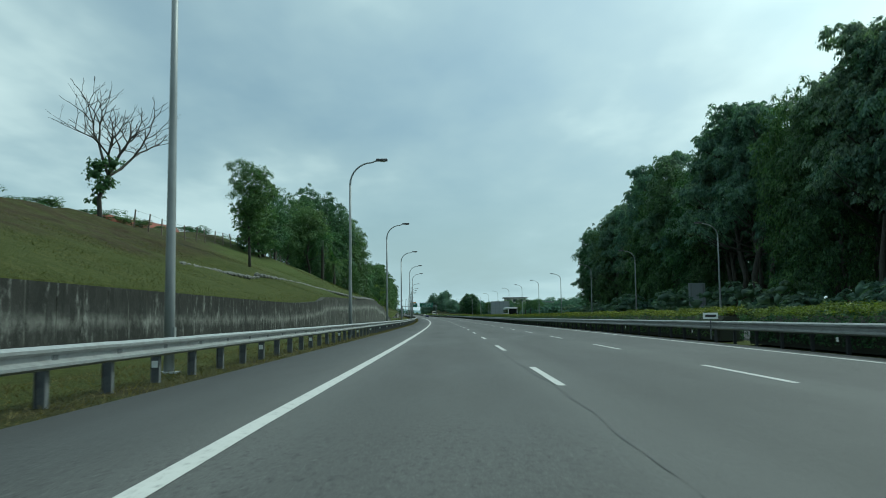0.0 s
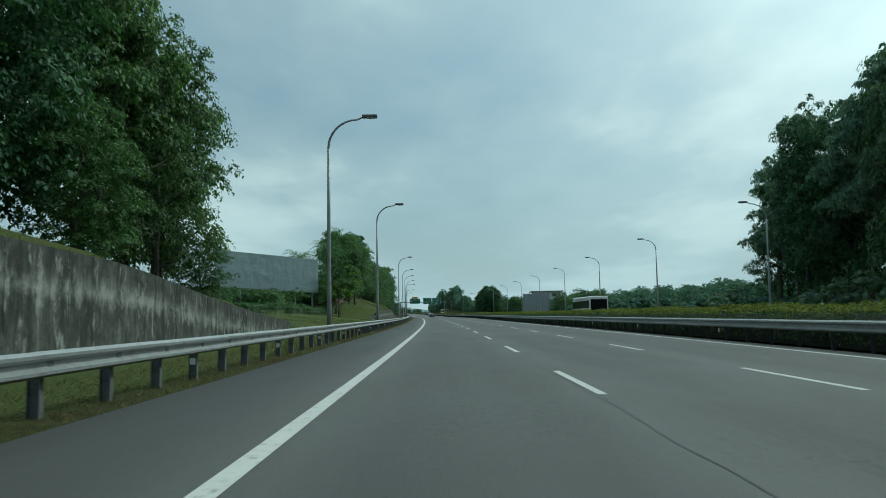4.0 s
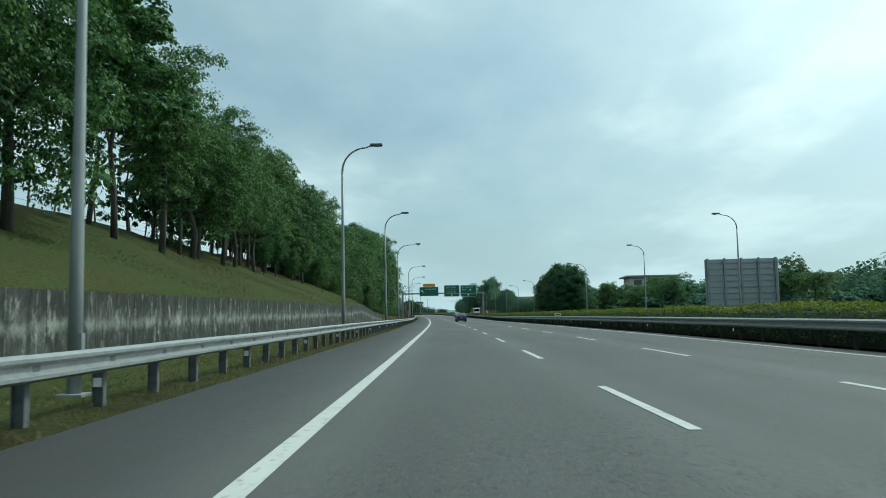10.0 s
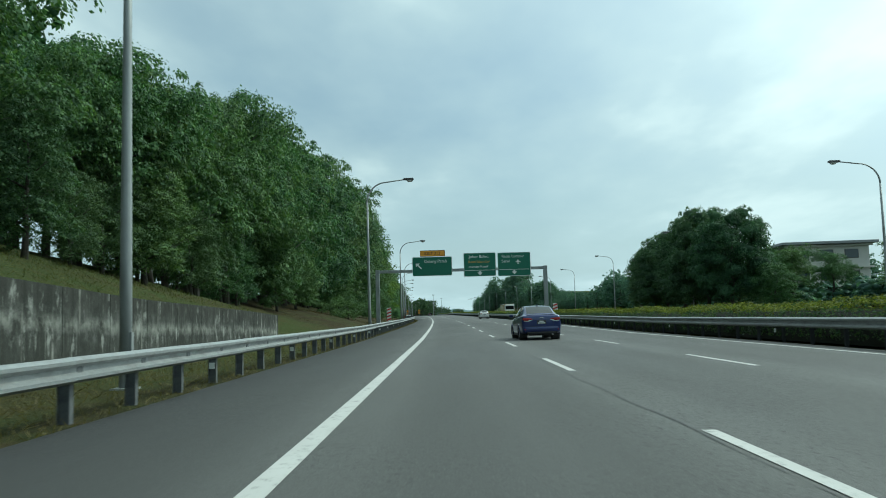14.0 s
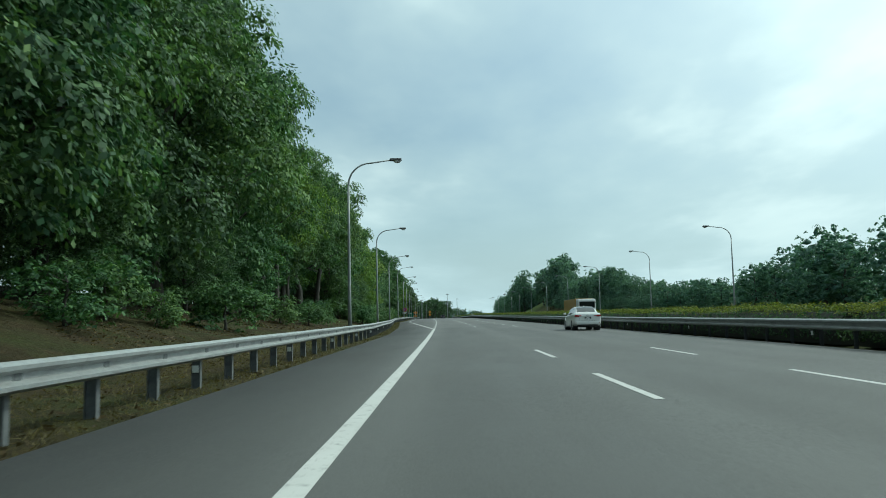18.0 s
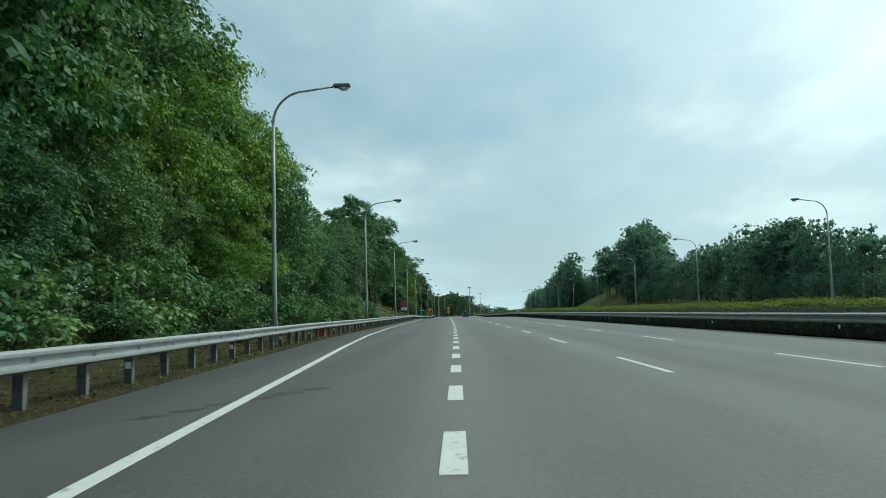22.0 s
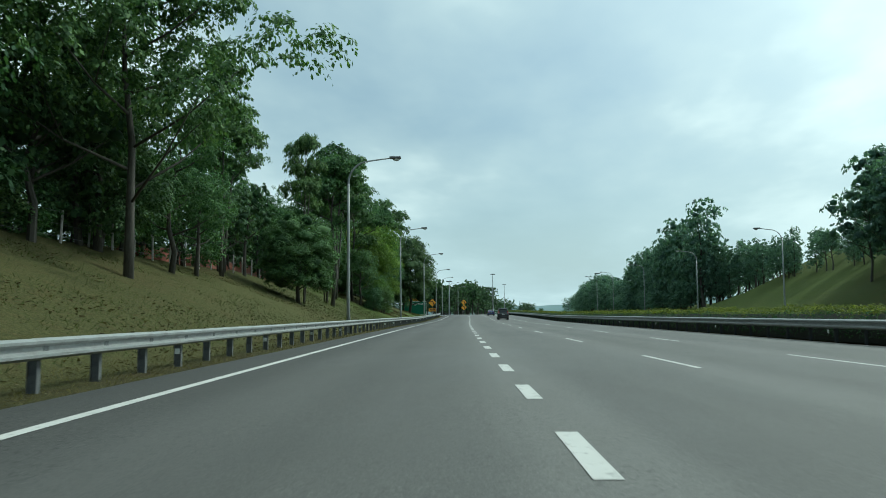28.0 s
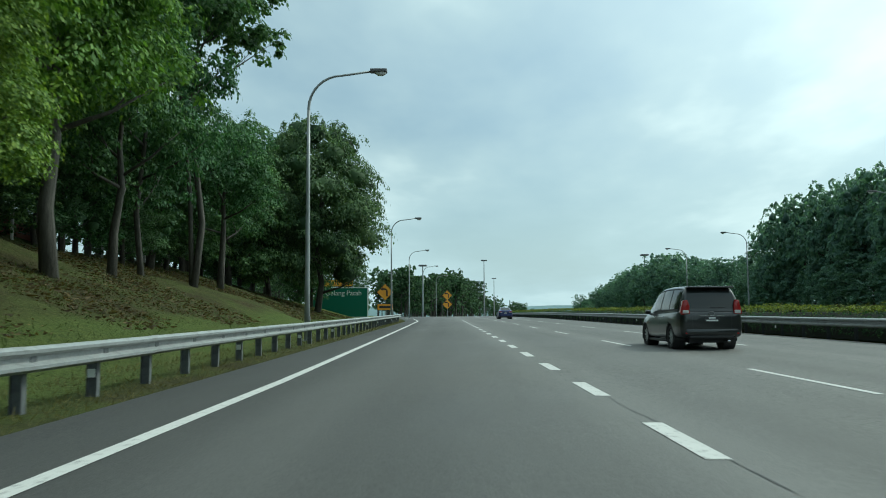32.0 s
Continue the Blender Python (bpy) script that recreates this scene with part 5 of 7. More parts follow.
for s, u, h, k, v, w in ((320, 45, 7.4, "broad", 1, 1.25), (313, 47, 6.8, "dense", 0, 1.3), (361, 46, 7.8, "dense", 1, 1.0), (352, 45, 5.4, "broad", 0, 1.3), (404, 44, 8.0, "broad", 1, 1.1),
                         (447, 33.5, 12.4, "round", 1, 0.85), (455, 33.0, 13.6, "round", 1, 0.8), (462, 34.0, 13.2, "round", 1, 0.85), (471, 33.0, 11.8, "round", 1, 0.9), (479, 33.5, 10.4, "round", 1, 0.9), (442, 36, 6, "dense", 0, 1.2), (455, 37, 8, "dense", 1, 1.2), (431, 45, 7.0, "broad", 1, 1.3), (458, 45, 8.6, "broad", 0, 1.0), (463, 46, 8.2, "dense", 1, 1.1), (450, 46, 7.4, "broad", 1, 1.0), (426, 46, 6.4, "dense", 0, 1.3), (436, 47, 6.6, "dense", 1, 1.3), (419, 49, 7.4, "broad", 0, 1.3), (428, 50, 8.0, "broad", 1, 1.3), (438, 52, 8.8, "broad", 0, 1.2), (447, 54, 8.6, "dense", 1, 1.3)):
    tree(k, v, s, u, h, w)
RIDGE = [(480, 9.5), (530, 10.4), (550, 10), (566, 8.4), (578, 6.5), (613, 7.3), (632, 8.8), (654, 12.2), (681, 12), (700, 11.4), (713, 11.2), (724, 14.5), (733, 20.2), (739, 22.6), (746, 22.6), (760, 21), (783, 19.5), (790, 15.5), (803, 12.8), (819, 14.2), (834, 13),
         (850, 15.5), (857, 16), (863, 21.5), (867, 21), (872, 18.5), (884, 18.3), (899, 17.5), (909, 15.5), (913, 9), (943, 11.5), (971, 15), (989, 13.5), (1040, 12), (1100, 10)]
row(R, 478, 610, 3.6, [(478, 42), (610, 42)], 5, RIDGE, ("broad", "dense", "dense"), (1.0, 1.4), far=True, side=1, wood="right")
row(R, 610, 930, 2.8, [(610, 43), (740, 44), (752, 48), (800, 50.5), (846, 50), (858, 45), (930, 44)], 3, RIDGE, ("dense", "dense", "broad"), (0.62, 0.85), far=True, side=1, wood="right far", jitter=(0.94, 1.08))
for s0, s1 in ((612, 744), (856, 930)):
    row(R, s0, s1, 3.4, [(612, 41), (740, 42.5), (860, 43), (930, 42)], 2, [(612, 4.5), (700, 6), (740, 9), (860, 9), (930, 6)], ("dense", "dense"), (1.1, 1.5), far=True, side=1, wood="right far")
row(R, 610, 1100, 4.5, [(610, 52), (1100, 50)], 7, [(610, 7.5), (700, 9.5), (735, 12), (800, 12.5), (860, 15), (905, 13), (915, 8.5), (971, 12), (1100, 9)], ("dense", "broad", "dense"), (0.8, 1.0), jitter=(0.84, 1.0), far=True, side=1, wood="right far")
row(R, 930, 1080, 4.0, [(930, 43), (1080, 42)], 5, RIDGE, ("dense", "broad", "dense"), (0.9, 1.2), far=True, side=1, wood="right far")
for s, u, h, k, w in ((742, 45, 17.5, "broad", 0.75), (738, 46, 14.5, "dense", 0.8), (748, 46, 15.5, "dense", 0.8), (851, 46, 21.0, "tall", 0.75), (854, 46.5, 16.0, "dense", 0.9), (781, 46, 16.0, "spread", 0.75), (786, 46, 13.5, "spread", 0.8), (776, 47, 15.5, "broad", 0.9), (661, 44, 12.5, "broad", 0.95), (656, 44, 11.5, "spread", 0.9), (882, 46, 15, "broad", 0.9), (872, 46, 15, "broad", 0.9)):
    tree(k, 2, s, u, h, w, wood="right far")
row(R, 1080, 1500, 9.0, [(1080, 36), (1500, 34)], 20, [(1080, 10), (1500, 9)], ("broad", "dense"), (1.0, 1.3), far=True, side=1, wood="right far")


def build_wood(key, label, mat=None):
    """One mesh of leaves and one of trunks for the trees that cannot be told apart."""
    leaf_v, core_v, core_f, trunk_v, trunk_f, o, oc = [], [], [], [], [], 0, 0
    for kind, v, m in WOODS.get(key, ()):
        trunk, crown = proto(kind, v)
        M = np.array(m)
        co = np.empty(len(crown.vertices) * 3, dtype=np.float32)
        crown.vertices.foreach_get("co", co)
        co = co.reshape(-1, 3) @ M[:3, :3].T + M[:3, 3]
        quads = sum(1 for p in crown.polygons if p.loop_total == 4) * 4
        leaf_v.append(co[:quads])
        core_v.append(co[quads:])
        core_f += [tuple(i - quads + oc for i in p.vertices) for p in crown.polygons if p.loop_total == 3]
        oc += len(co) - quads
        tv = np.empty(len(trunk.vertices) * 3, dtype=np.float32)
        trunk.vertices.foreach_get("co", tv)
        trunk_v.append(tv.reshape(-1, 3) @ M[:3, :3].T + M[:3, 3])
        trunk_f += [tuple(i + o for i in p.vertices) for p in trunk.polygons]
        o += len(trunk.vertices)
    ob = thing("woods", Matrix(), label, "woods", kind="stuff")
    part("foliage", leaf_mesh("foliage", np.concatenate(leaf_v), mat or LEAF_B, np.concatenate(core_v), core_f), None, ob)
    part("trunks", mesh("trunks", np.concatenate(trunk_v), trunk_f, BARK), None, ob)


build_wood("left", "dense dark woods behind the first row of trees")
build_wood("exit", "dense dark woods on the crest of the bank")
build_wood("beyond", "far dark woods round the exit ramp")
build_wood("right", "far trees and scrub beyond the other carriageway", LEAF_HAZED)
build_wood("right far", "far wooded ridge beyond the other carriageway", LEAF_HAZED)


# far hills, with the haze of distance put into their colour
HILL = material("hazed_hill", plain(0.20, 0.29, 0.30), 0.95)
V, F = [], []
n = 60
for i in range(n + 1):
    u = -900 + 2600 * i / n
    h = 18 + 26 * max(0.0, noise.noise(Vector((u * 0.0035, 2.0, 0.0)))) + 12 * noise.noise(Vector((u * 0.012, 7.0, 0.0))) + 26 * math.exp(-((u - 60) / 150) ** 2)
    V += [at(2300, u, -8.0), at(2330, u, h), at(2600, u, h * 0.8)]
for i in range(n):
    for j in range(2):
        F.append((i * 3 + j, (i + 1) * 3 + j, (i + 1) * 3 + j + 1, i * 3 + j + 1))
tagged(new("backdrop_hills", mesh("backdrop_hills", V, F, HILL, smooth=True)), "low hills far beyond the road, blue-green with painted haze", "hills", kind="structure")


# ---- billboards ----
def build_tarp(k):
    fine = k.noise(4, 5, 0.7)
    sag = k.noise(0.35, 3, 0.5)
    crease_a = k.math("ABSOLUTE", k.math("SUBTRACT", k.noise(0.45, 1, 0.3, stretch=(1.3, 1.3, 0.6)), 0.5))
    crease_b = k.math("ABSOLUTE", k.math("SUBTRACT", k.noise(0.8, 1, 0.3, stretch=(0.7, 0.7, 1.3)), 0.5))
    k.colour(k.ramp(fine, [(0.3, (0.135, 0.178, 0.188)), (0.7, (0.150, 0.195, 0.205))]))
    k.rough(0.42)
    k.bump(k.math("ADD", k.math("MULTIPLY", sag, 1.2), k.math("ADD", crease_a, k.math("MULTIPLY", crease_b, 0.5))), 0.5, 0.22)


TARP = material("silver_tarpaulin", build_tarp, 0.4, 0.2)
TIMBER = material("weathered_timber", plain(0.16, 0.13, 0.10), 0.9)
CONC_POST = material("pale_concrete_post", plain(0.42, 0.41, 0.38), 0.9)
NET = material("orange_red_earth", plain(0.20, 0.066, 0.040), 0.95)
STONE = material("rubble_stone", plain(0.15, 0.15, 0.135), 0.9)


def beam_between(name, a, b, r, mat, parent, sides=8):
    bm = bmesh.new()
    tube(bm, [a, b], [r, r], sides)
    return part(name, bm, mat, parent)


bb = thing("billboard", Matrix(), "large billboard wrapped in creased silver tarpaulin on posts", "billboard")
A0, B0, A1, B1 = (Vector(at(237.8, -35.0, 6.3)), Vector(at(256.0, -20.1, 5.5)), Vector(at(237.8, -35.0, 12.5)), Vector(at(256.0, -20.1, 11.8)))
n_x, n_z = 24, 10
out = (B0 - A0).cross(Vector((0, 0, 1))).normalized()
V, F = [], []
for layer in (0, 1):
    for j in range(n_z + 1):
        for i in range(n_x + 1):
            p = A0.lerp(B0, i / n_x).lerp(A1.lerp(B1, i / n_x), j / n_z)
            V.append(p + out * (0.04 * noise.noise(p * 0.7) + 0.02 * noise.noise(p * 2.1) + (0.06 if layer == 0 else -0.10)))
m = n_x + 1
half = (n_x + 1) * (n_z + 1)
for j in range(n_z):
    for i in range(n_x):
        F.append((j * m + i, j * m + i + 1, (j + 1) * m + i + 1, (j + 1) * m + i))
        F.append((half + j * m + i, half + (j + 1) * m + i, half + (j + 1) * m + i + 1, half + j * m + i + 1))
rim = [j * m for j in range(n_z + 1)] + [n_z * m + i for i in range(1, m)] + [j * m + n_x for j in range(n_z - 1, -1, -1)] + [i for i in range(n_x - 1, -1, -1)]
for a, b in zip(rim, rim[1:]):
    F.append((a, b, half + b, half + a))
part("tarpaulin", mesh("tarpaulin", V, F, TARP), None, bb)
for k in range(6):
    p = A0.lerp(B0, (k + 0.3) / 5.6)
    beam_between("post", p - out * 0.35 + Vector((0, 0, -4.6)), p - out * 0.35 + Vector((0, 0, 1.0)), 0.11, POLE, bb)
beam_between("rail", A0 - out * 0.3, B0 - out * 0.3, 0.09, POLE, bb)

rb = thing("billboard", spot(352, 36.3, 0.0, -8), "back of a ribbed grey metal billboard beyond the far lanes", "billboard")
part("sheet", boxed(-4.1, 4.1, -0.05, 0.05, 0.7, 7.0), ALU, rb)
for k in range(5):
    part("upright", boxed(-3.8 + k * 1.9 - 0.10, -3.8 + k * 1.9 + 0.10, -0.40, -0.055, -0.2, 7.1), POLE, rb)
for k in range(9):
    part("rib", boxed(-4.1, 4.1, -0.16, -0.055, 0.9 + k * 0.7, 1.0 + k * 0.7), POLE, rb)


# ---- signs ----
def writing(name, text, size, mat, parent, m, label=""):
    """Raised words centred on a pose, one part for each word."""
    pieces = []
    for word in text.split():
        cu = bpy.data.curves.new(name, "FONT")
        cu.body, cu.size, cu.extrude, cu.align_y = word, size, 0.004, "CENTER"
        tmp = bpy.data.objects.new(name, cu)
        me = bpy.data.meshes.new_from_object(tmp)
        me.name = name
        bpy.data.objects.remove(tmp)
        me.materials.append(mat)
        xs = [v.co.x for v in me.vertices]
        pieces.append((me, min(xs), max(xs)))
    gap = size * 0.32
    x = -(sum(b - a for _, a, b in pieces) + gap * (len(pieces) - 1)) / 2
    for me, a, b in pieces:
        part(name, me, None, parent, label).matrix_basis = m @ pose(x - a, 0, 0)
        x += b - a + gap


FACE = pose(0, 0, 0, 90, 0, 0)  # a panel drawn in x and y, stood up to face oncoming traffic


def panel(name, x0, x1, z0, z1, mat, parent, border=None, y=0.0, label="", corner=0.12):
    """A sign sheet with rounded corners that faces -y."""
    def sheet(nm, a, b, c, d, yy, thick, mt, par, r):
        bm = bmesh.new()
        pts = []
        for cx, cz, a0 in ((b - r, d - r, 0), (a + r, d - r, 90), (a + r, c + r, 180), (b - r, c + r, 270)):
            for k in range(5):
                t = radians(a0 + k * 22.5)
                pts.append((cx + r * math.cos(t), cz + r * math.sin(t)))
        front = [bm.verts.new((px, yy, pz)) for px, pz in pts]
        back = [bm.verts.new((px, yy + thick, pz)) for px, pz in pts]
        bm.faces.new(front[::-1])
        bm.faces.new(back)
        for k in range(len(pts)):
            j = (k + 1) % len(pts)
            bm.faces.new((front[k], front[j], back[j], back[k]))
        bmesh.ops.recalc_face_normals(bm, faces=bm.faces)
        return part(nm, bm, mt, par, label if nm == name else "")
    if border:
        p = sheet(name, x0, x1, z0, z1, y, 0.05, border, parent, corner)
        sheet("face", x0 + 0.05, x1 - 0.05, z0 + 0.05, z1 - 0.05, y - 0.006, 0.008, mat, p, corner * 0.8)
        return p
    return sheet(name, x0, x1, z0, z1, y, 0.05, mat, parent, corner)


def flat(name, pts, y, mat, parent, thick=0.008):
    """A flat shape in x and z that faces -y."""
    bm = bmesh.new()
    f = [bm.verts.new((px, y, pz)) for px, pz in pts]
    b = [bm.verts.new((px, y + thick, pz)) for px, pz in pts]
    bm.faces.new(f)
    bm.faces.new(b[::-1])
    for k in range(len(pts)):
        j = (k + 1) % len(pts)
        bm.faces.new((f[j], f[k], b[k], b[j]))
    bmesh.ops.recalc_face_normals(bm, faces=bm.faces)
    return part(name, bm, mat, parent)


gantry = thing("sign_gantry", spot(450, 0), "grey steel sign gantry spanning the carriageway", "gantry")
for px in (-6.1, 13.05):
    part("column", boxed(px - 0.22, px + 0.22, -0.22, 0.22, -0.3, 6.35, bevel=0.03), POLE, gantry)
part("cross_beam", boxed(-6.3, 13.27, -0.16, 0.16, 5.95, 6.28, bevel=0.03), POLE, gantry)
GOLD = material("sign_gold_letters", plain(0.55, 0.33, 0.05), 0.5)
s1 = panel("exit_sign", -2.1, 2.42, 5.5, 7.68, GREEN_SIGN, gantry, WHITE, -0.30, "green direction sign with white letters")
writing("word", "Gelang Patah", 0.50, WHITE, s1, pose(0.55, -0.312, 7.15) @ FACE)
flat("arrow", [(-1.7, 6.95), (-1.25, 6.95), (-1.40, 6.80), (-1.0, 6.40), (-1.12, 6.28), (-1.52, 6.68), (-1.7, 6.50)], -0.314, WHITE, s1)
s0 = panel("exit_number", -1.2, 1.65, 7.72, 8.42, YELLOW_SIGN, gantry, BLACK, -0.30, "orange exit plate")
writing("word", "EXIT 312", 0.48, BLACK, s0, pose(0.22, -0.312, 8.06) @ FACE)
s2 = panel("lane_sign", 3.75, 7.42, 5.3, 8.0, GREEN_SIGN, gantry, WHITE, -0.30, "green direction sign with white letters")
writing("word", "Johor Bahru", 0.46, WHITE, s2, pose(5.45, -0.312, 7.55) @ FACE)
writing("word", "Kota Iskandar", 0.44, GOLD, s2, pose(5.52, -0.312, 6.97) @ FACE)
writing("word", "Iskandar Puteri", 0.36, WHITE, s2, pose(5.42, -0.312, 6.40) @ FACE)
s3 = panel("lane_sign", 7.62, 11.38, 5.25, 7.95, GREEN_SIGN, gantry, WHITE, -0.30, "green direction sign with white letters")
writing("word", "Kuala Lumpur", 0.46, WHITE, s3, pose(9.4, -0.312, 7.50) @ FACE)
writing("word", "Senai", 0.46, WHITE, s3, pose(8.55, -0.312, 6.95) @ FACE)
flat("aircraft", [(9.95, 7.2), (10.02, 6.98), (10.25, 6.86), (10.25, 6.80), (10.02, 6.86), (10.0, 6.68), (10.08, 6.62), (9.82, 6.62), (9.90, 6.68), (9.88, 6.86), (9.65, 6.80), (9.65, 6.86), (9.88, 6.98)], -0.314, WHITE, s3)
for par, cx in ((s2, 5.58), (s3, 9.5)):
    flat("rule", [(cx - 1.7, 6.02), (cx + 1.7, 6.02), (cx + 1.7, 5.98), (cx - 1.7, 5.98)], -0.314, WHITE, par)
    flat("arrow", [(cx - 0.30, 5.75), (cx - 0.12, 5.75), (cx - 0.12, 5.88), (cx + 0.12, 5.88), (cx + 0.12, 5.75), (cx + 0.30, 5.75), (cx, 5.42)], -0.314, WHITE, par)


def chevron_board(s, u, name="hazard_marker"):
    ob = thing(name, spot(s, u, 0), "red and white striped hazard marker at the gantry foot", "hazard marker", "hazard markers")
    part("post", boxed(-0.04, 0.04, 0.0, 0.06, -0.2, 0.9), POLE, ob)
    part("board", boxed(-0.24, 0.24, -0.03, 0.0, 0.55, 2.0), WHITE, ob)
    for k in range(4):
        z = 0.58 + k * 0.36
        flat("stripe", [(-0.235, z), (0.235, z + 0.16), (0.235, z + 0.33), (-0.235, z + 0.17)], -0.038, RED, ob)


chevron_board(447, -4.7)
chevron_board(447, 13.6)

ex = thing("exit_direction_sign", spot(877.5, 0), "green exit direction sign on steel posts beside the ramp", "road sign")
for px in (-14.6, -11.2):
    part("post", boxed(px - 0.09, px + 0.09, 0.06, 0.24, -1.4, 3.2), POLE, ex)
p = flat("board", [(-16.15, 1.95), (-15.5, 3.55), (-9.85, 3.55), (-9.85, 0.45), (-15.5, 0.45)], -0.0, WHITE, ex, 0.05)
flat("face", [(-16.05, 1.95), (-15.44, 3.47), (-9.93, 3.47), (-9.93, 0.53), (-15.44, 0.53)], -0.010, GREEN_SIGN, p)
flat("arrow", [(-15.95, 1.95), (-15.42, 3.2), (-15.12, 3.2), (-15.65, 1.95), (-15.12, 0.7), (-15.42, 0.7)], -0.020, WHITE, p)
writing("word", "Gelang Patah", 0.72, WHITE, p, pose(-12.4, -0.018, 2.95) @ FACE)
p = panel("exit_number", -14.4, -11.4, 3.62, 4.38, YELLOW_SIGN, ex, BLACK, 0.0, "orange exit plate")
writing("word", "EXIT 312", 0.52, BLACK, p, pose(-12.9, -0.012, 3.98) @ FACE)


def diamond(s, u, z, half, label, double=False):
    ob = thing("warning_sign", spot(s, u, 0), label, "road sign", "warning signs")
    part("post", boxed(-0.05, 0.05, 0.03, 0.11, -0.5, z + half * 0.6), POLE, ob)
    for k in range(2 if double else 1):
        c = z - k * half * 1.75
        pl = flat("plate", [(0, c + half), (half, c), (0, c - half), (-half, c)], 0.0, BLACK, ob, 0.02)
        flat("face", [(0, c + half * 0.94), (half * 0.94, c), (0, c - half * 0.94), (-half * 0.94, c)], -0.006, YELLOW_SIGN, pl)
        flat("arrow", [(-0.30 * half, c + 0.45 * half), (0.05 * half, c + 0.45 * half), (0.30 * half, c + 0.2 * half), (0.30 * half, c - 0.5 * half), (0.12 * half, c - 0.5 * half), (0.12 * half, c + 0.15 * half), (0.0, c + 0.27 * half),
                       (-0.30 * half, c + 0.27 * half), (-0.30 * half, c + 0.15 * half), (-0.55 * half, c + 0.36 * half), (-0.30 * half, c + 0.57 * half)], -0.012, BLACK, pl)
    return ob


d = diamond(889, -8.9, 3.3, 1.0, "orange diamond bend warning sign with a speed plate")
pl = panel("plate", -0.95, 0.95, 1.15, 1.95, YELLOW_SIGN, d, BLACK, 0.0)
part("bar", boxed(-0.7, 0.7, -0.020, -0.010, 1.42, 1.68), BLACK, pl)
diamond(935, -1.6, 3.9, 0.9, "orange diamond diverging lanes sign at the gore", True)

ns = thing("no_stopping_sign", spot(698, -8.3, 0.15), "red and blue no-stopping sign over a white plate", "road sign")
part("post", boxed(-0.035, 0.035, 0.02, 0.09, -0.6, 3.2), POLE, ns)


def disc(name, r, y, mat, parent, cz, thick=0.02, n=32):
    return flat(name, [(r * math.cos(2 * math.pi * k / n), cz + r * math.sin(2 * math.pi * k / n)) for k in range(n)], y, mat, parent, thick)


pd = disc("disc", 0.60, -0.02, RED, ns, 2.75)
for k in range(4):
    a0 = k * math.pi / 2
    pts = [(0.10 * math.cos(a0), 2.75 + 0.10 * math.sin(a0))] + [(0.43 * math.cos(a0 + t), 2.75 + 0.43 * math.sin(a0 + t)) for t in np.linspace(-0.62, 0.62, 9)]
    flat("quarter", pts, -0.03, BLUE, pd)
pl = panel("plate", -0.60, 0.60, 1.42, 2.05, WHITE, ns, BLACK, -0.02, "white plate with black words", 0.05)
writing("word", "KECUALI", 0.22, BLACK, pl, pose(0, -0.034, 1.88) @ FACE)
writing("word", "KECEMASAN", 0.22, BLACK, pl, pose(0, -0.034, 1.59) @ FACE)

for s, u, h in ((1056, 3.6, 18.0), (1170, -2.0, 18.0), (1000, 46, 15), (985, -9, 12)):
    ob = thing("high_mast", spot(s, u, 0), "tall thin grey lighting mast far ahead", "lighting mast", "lighting masts")
    bm = bmesh.new()
    tube(bm, [(0, 0, -0.5), (0, 0, h)], [0.26, 0.12], 8)
    part("mast", bm, POLE, ob)
    part("lamp_ring", boxed(-0.95, 0.95, -0.95, 0.95, h, h + 0.35, bevel=0.08), HEAD, ob)


# ---- fences, stones ----
def fence(label, s_list, u_of, tall, lean, mat, wires=3):
    ob = thing("fence", Matrix(), label, "fence", "fences")
    rng = random.Random(int(s_list[0]))
    pts = []
    for s in s_list:
        u = u_of(s)
        z = ground_z(s, u)
        p = Vector(at(s, u, z - 0.4))
        q = p + Vector((rng.uniform(-lean, lean), rng.uniform(-lean, lean), tall + 0.4))
        bm = bmesh.new()
        tube(bm, [p, q], [0.07, 0.065], 5)
        part("post", bm, mat, ob)
        pts.append((p, q))
    for k in range(wires):
        f = 0.35 + 0.6 * k / max(1, wires - 1)
        bm = bmesh.new()
        tube(bm, [a.lerp(b, f) for a, b in pts], [0.012] * len(pts), 3)
        part("wire", bm, POST, ob)
    return ob


fence("leaning timber fence posts with wire along the crest", list(np.arange(62, 122, 3.0)), lambda s: -25.5 + (s - 62) * 0.06, 1.5, 0.25, TIMBER)
fence("short leaning timber fence posts with wire across the waste ground", list(np.arange(178, 272, 4.6)), lambda s: -16.4, 1.15, 0.30, TIMBER)
fence("old fence posts with wire along the crest of the bank", list(np.arange(288, 400, 3.2)), lambda s: -23.5, 1.7, 0.3, TIMBER)
fence("pale fence posts with wire along the crest", list(np.arange(700, 850, 3.0)), lambda s: -crest(s) + 0.6, 1.7, 0.12, CONC_POST)


def earth_bank(label, s0, s1, u_of, h):
    ss = np.arange(s0, s1, 2.0)
    rng = random.Random(int(s0))
    V, F = [], []
    for s in ss:
        u = u_of(s)
        z = ground_z(s, u)
        top = h * rng.uniform(0.75, 1.15)
        for du, dz in ((0.0, -0.3), (-0.5, top * 0.6), (-1.1, top), (-3.0, top * 0.9), (-3.5, -0.3)):
            V.append(at(s, u + du + rng.uniform(-0.15, 0.15), z + dz))
    for i in range(len(ss) - 1):
        for j in range(4):
            F.append((i * 5 + j, i * 5 + j + 1, (i + 1) * 5 + j + 1, (i + 1) * 5 + j))
    F += [(4, 3, 2, 1, 0), tuple(len(V) - 5 + j for j in range(5))]
    tagged(new("earth_bank", mesh("earth_bank", V, F, NET, smooth=True)), label, "earth bank", kind="structure")


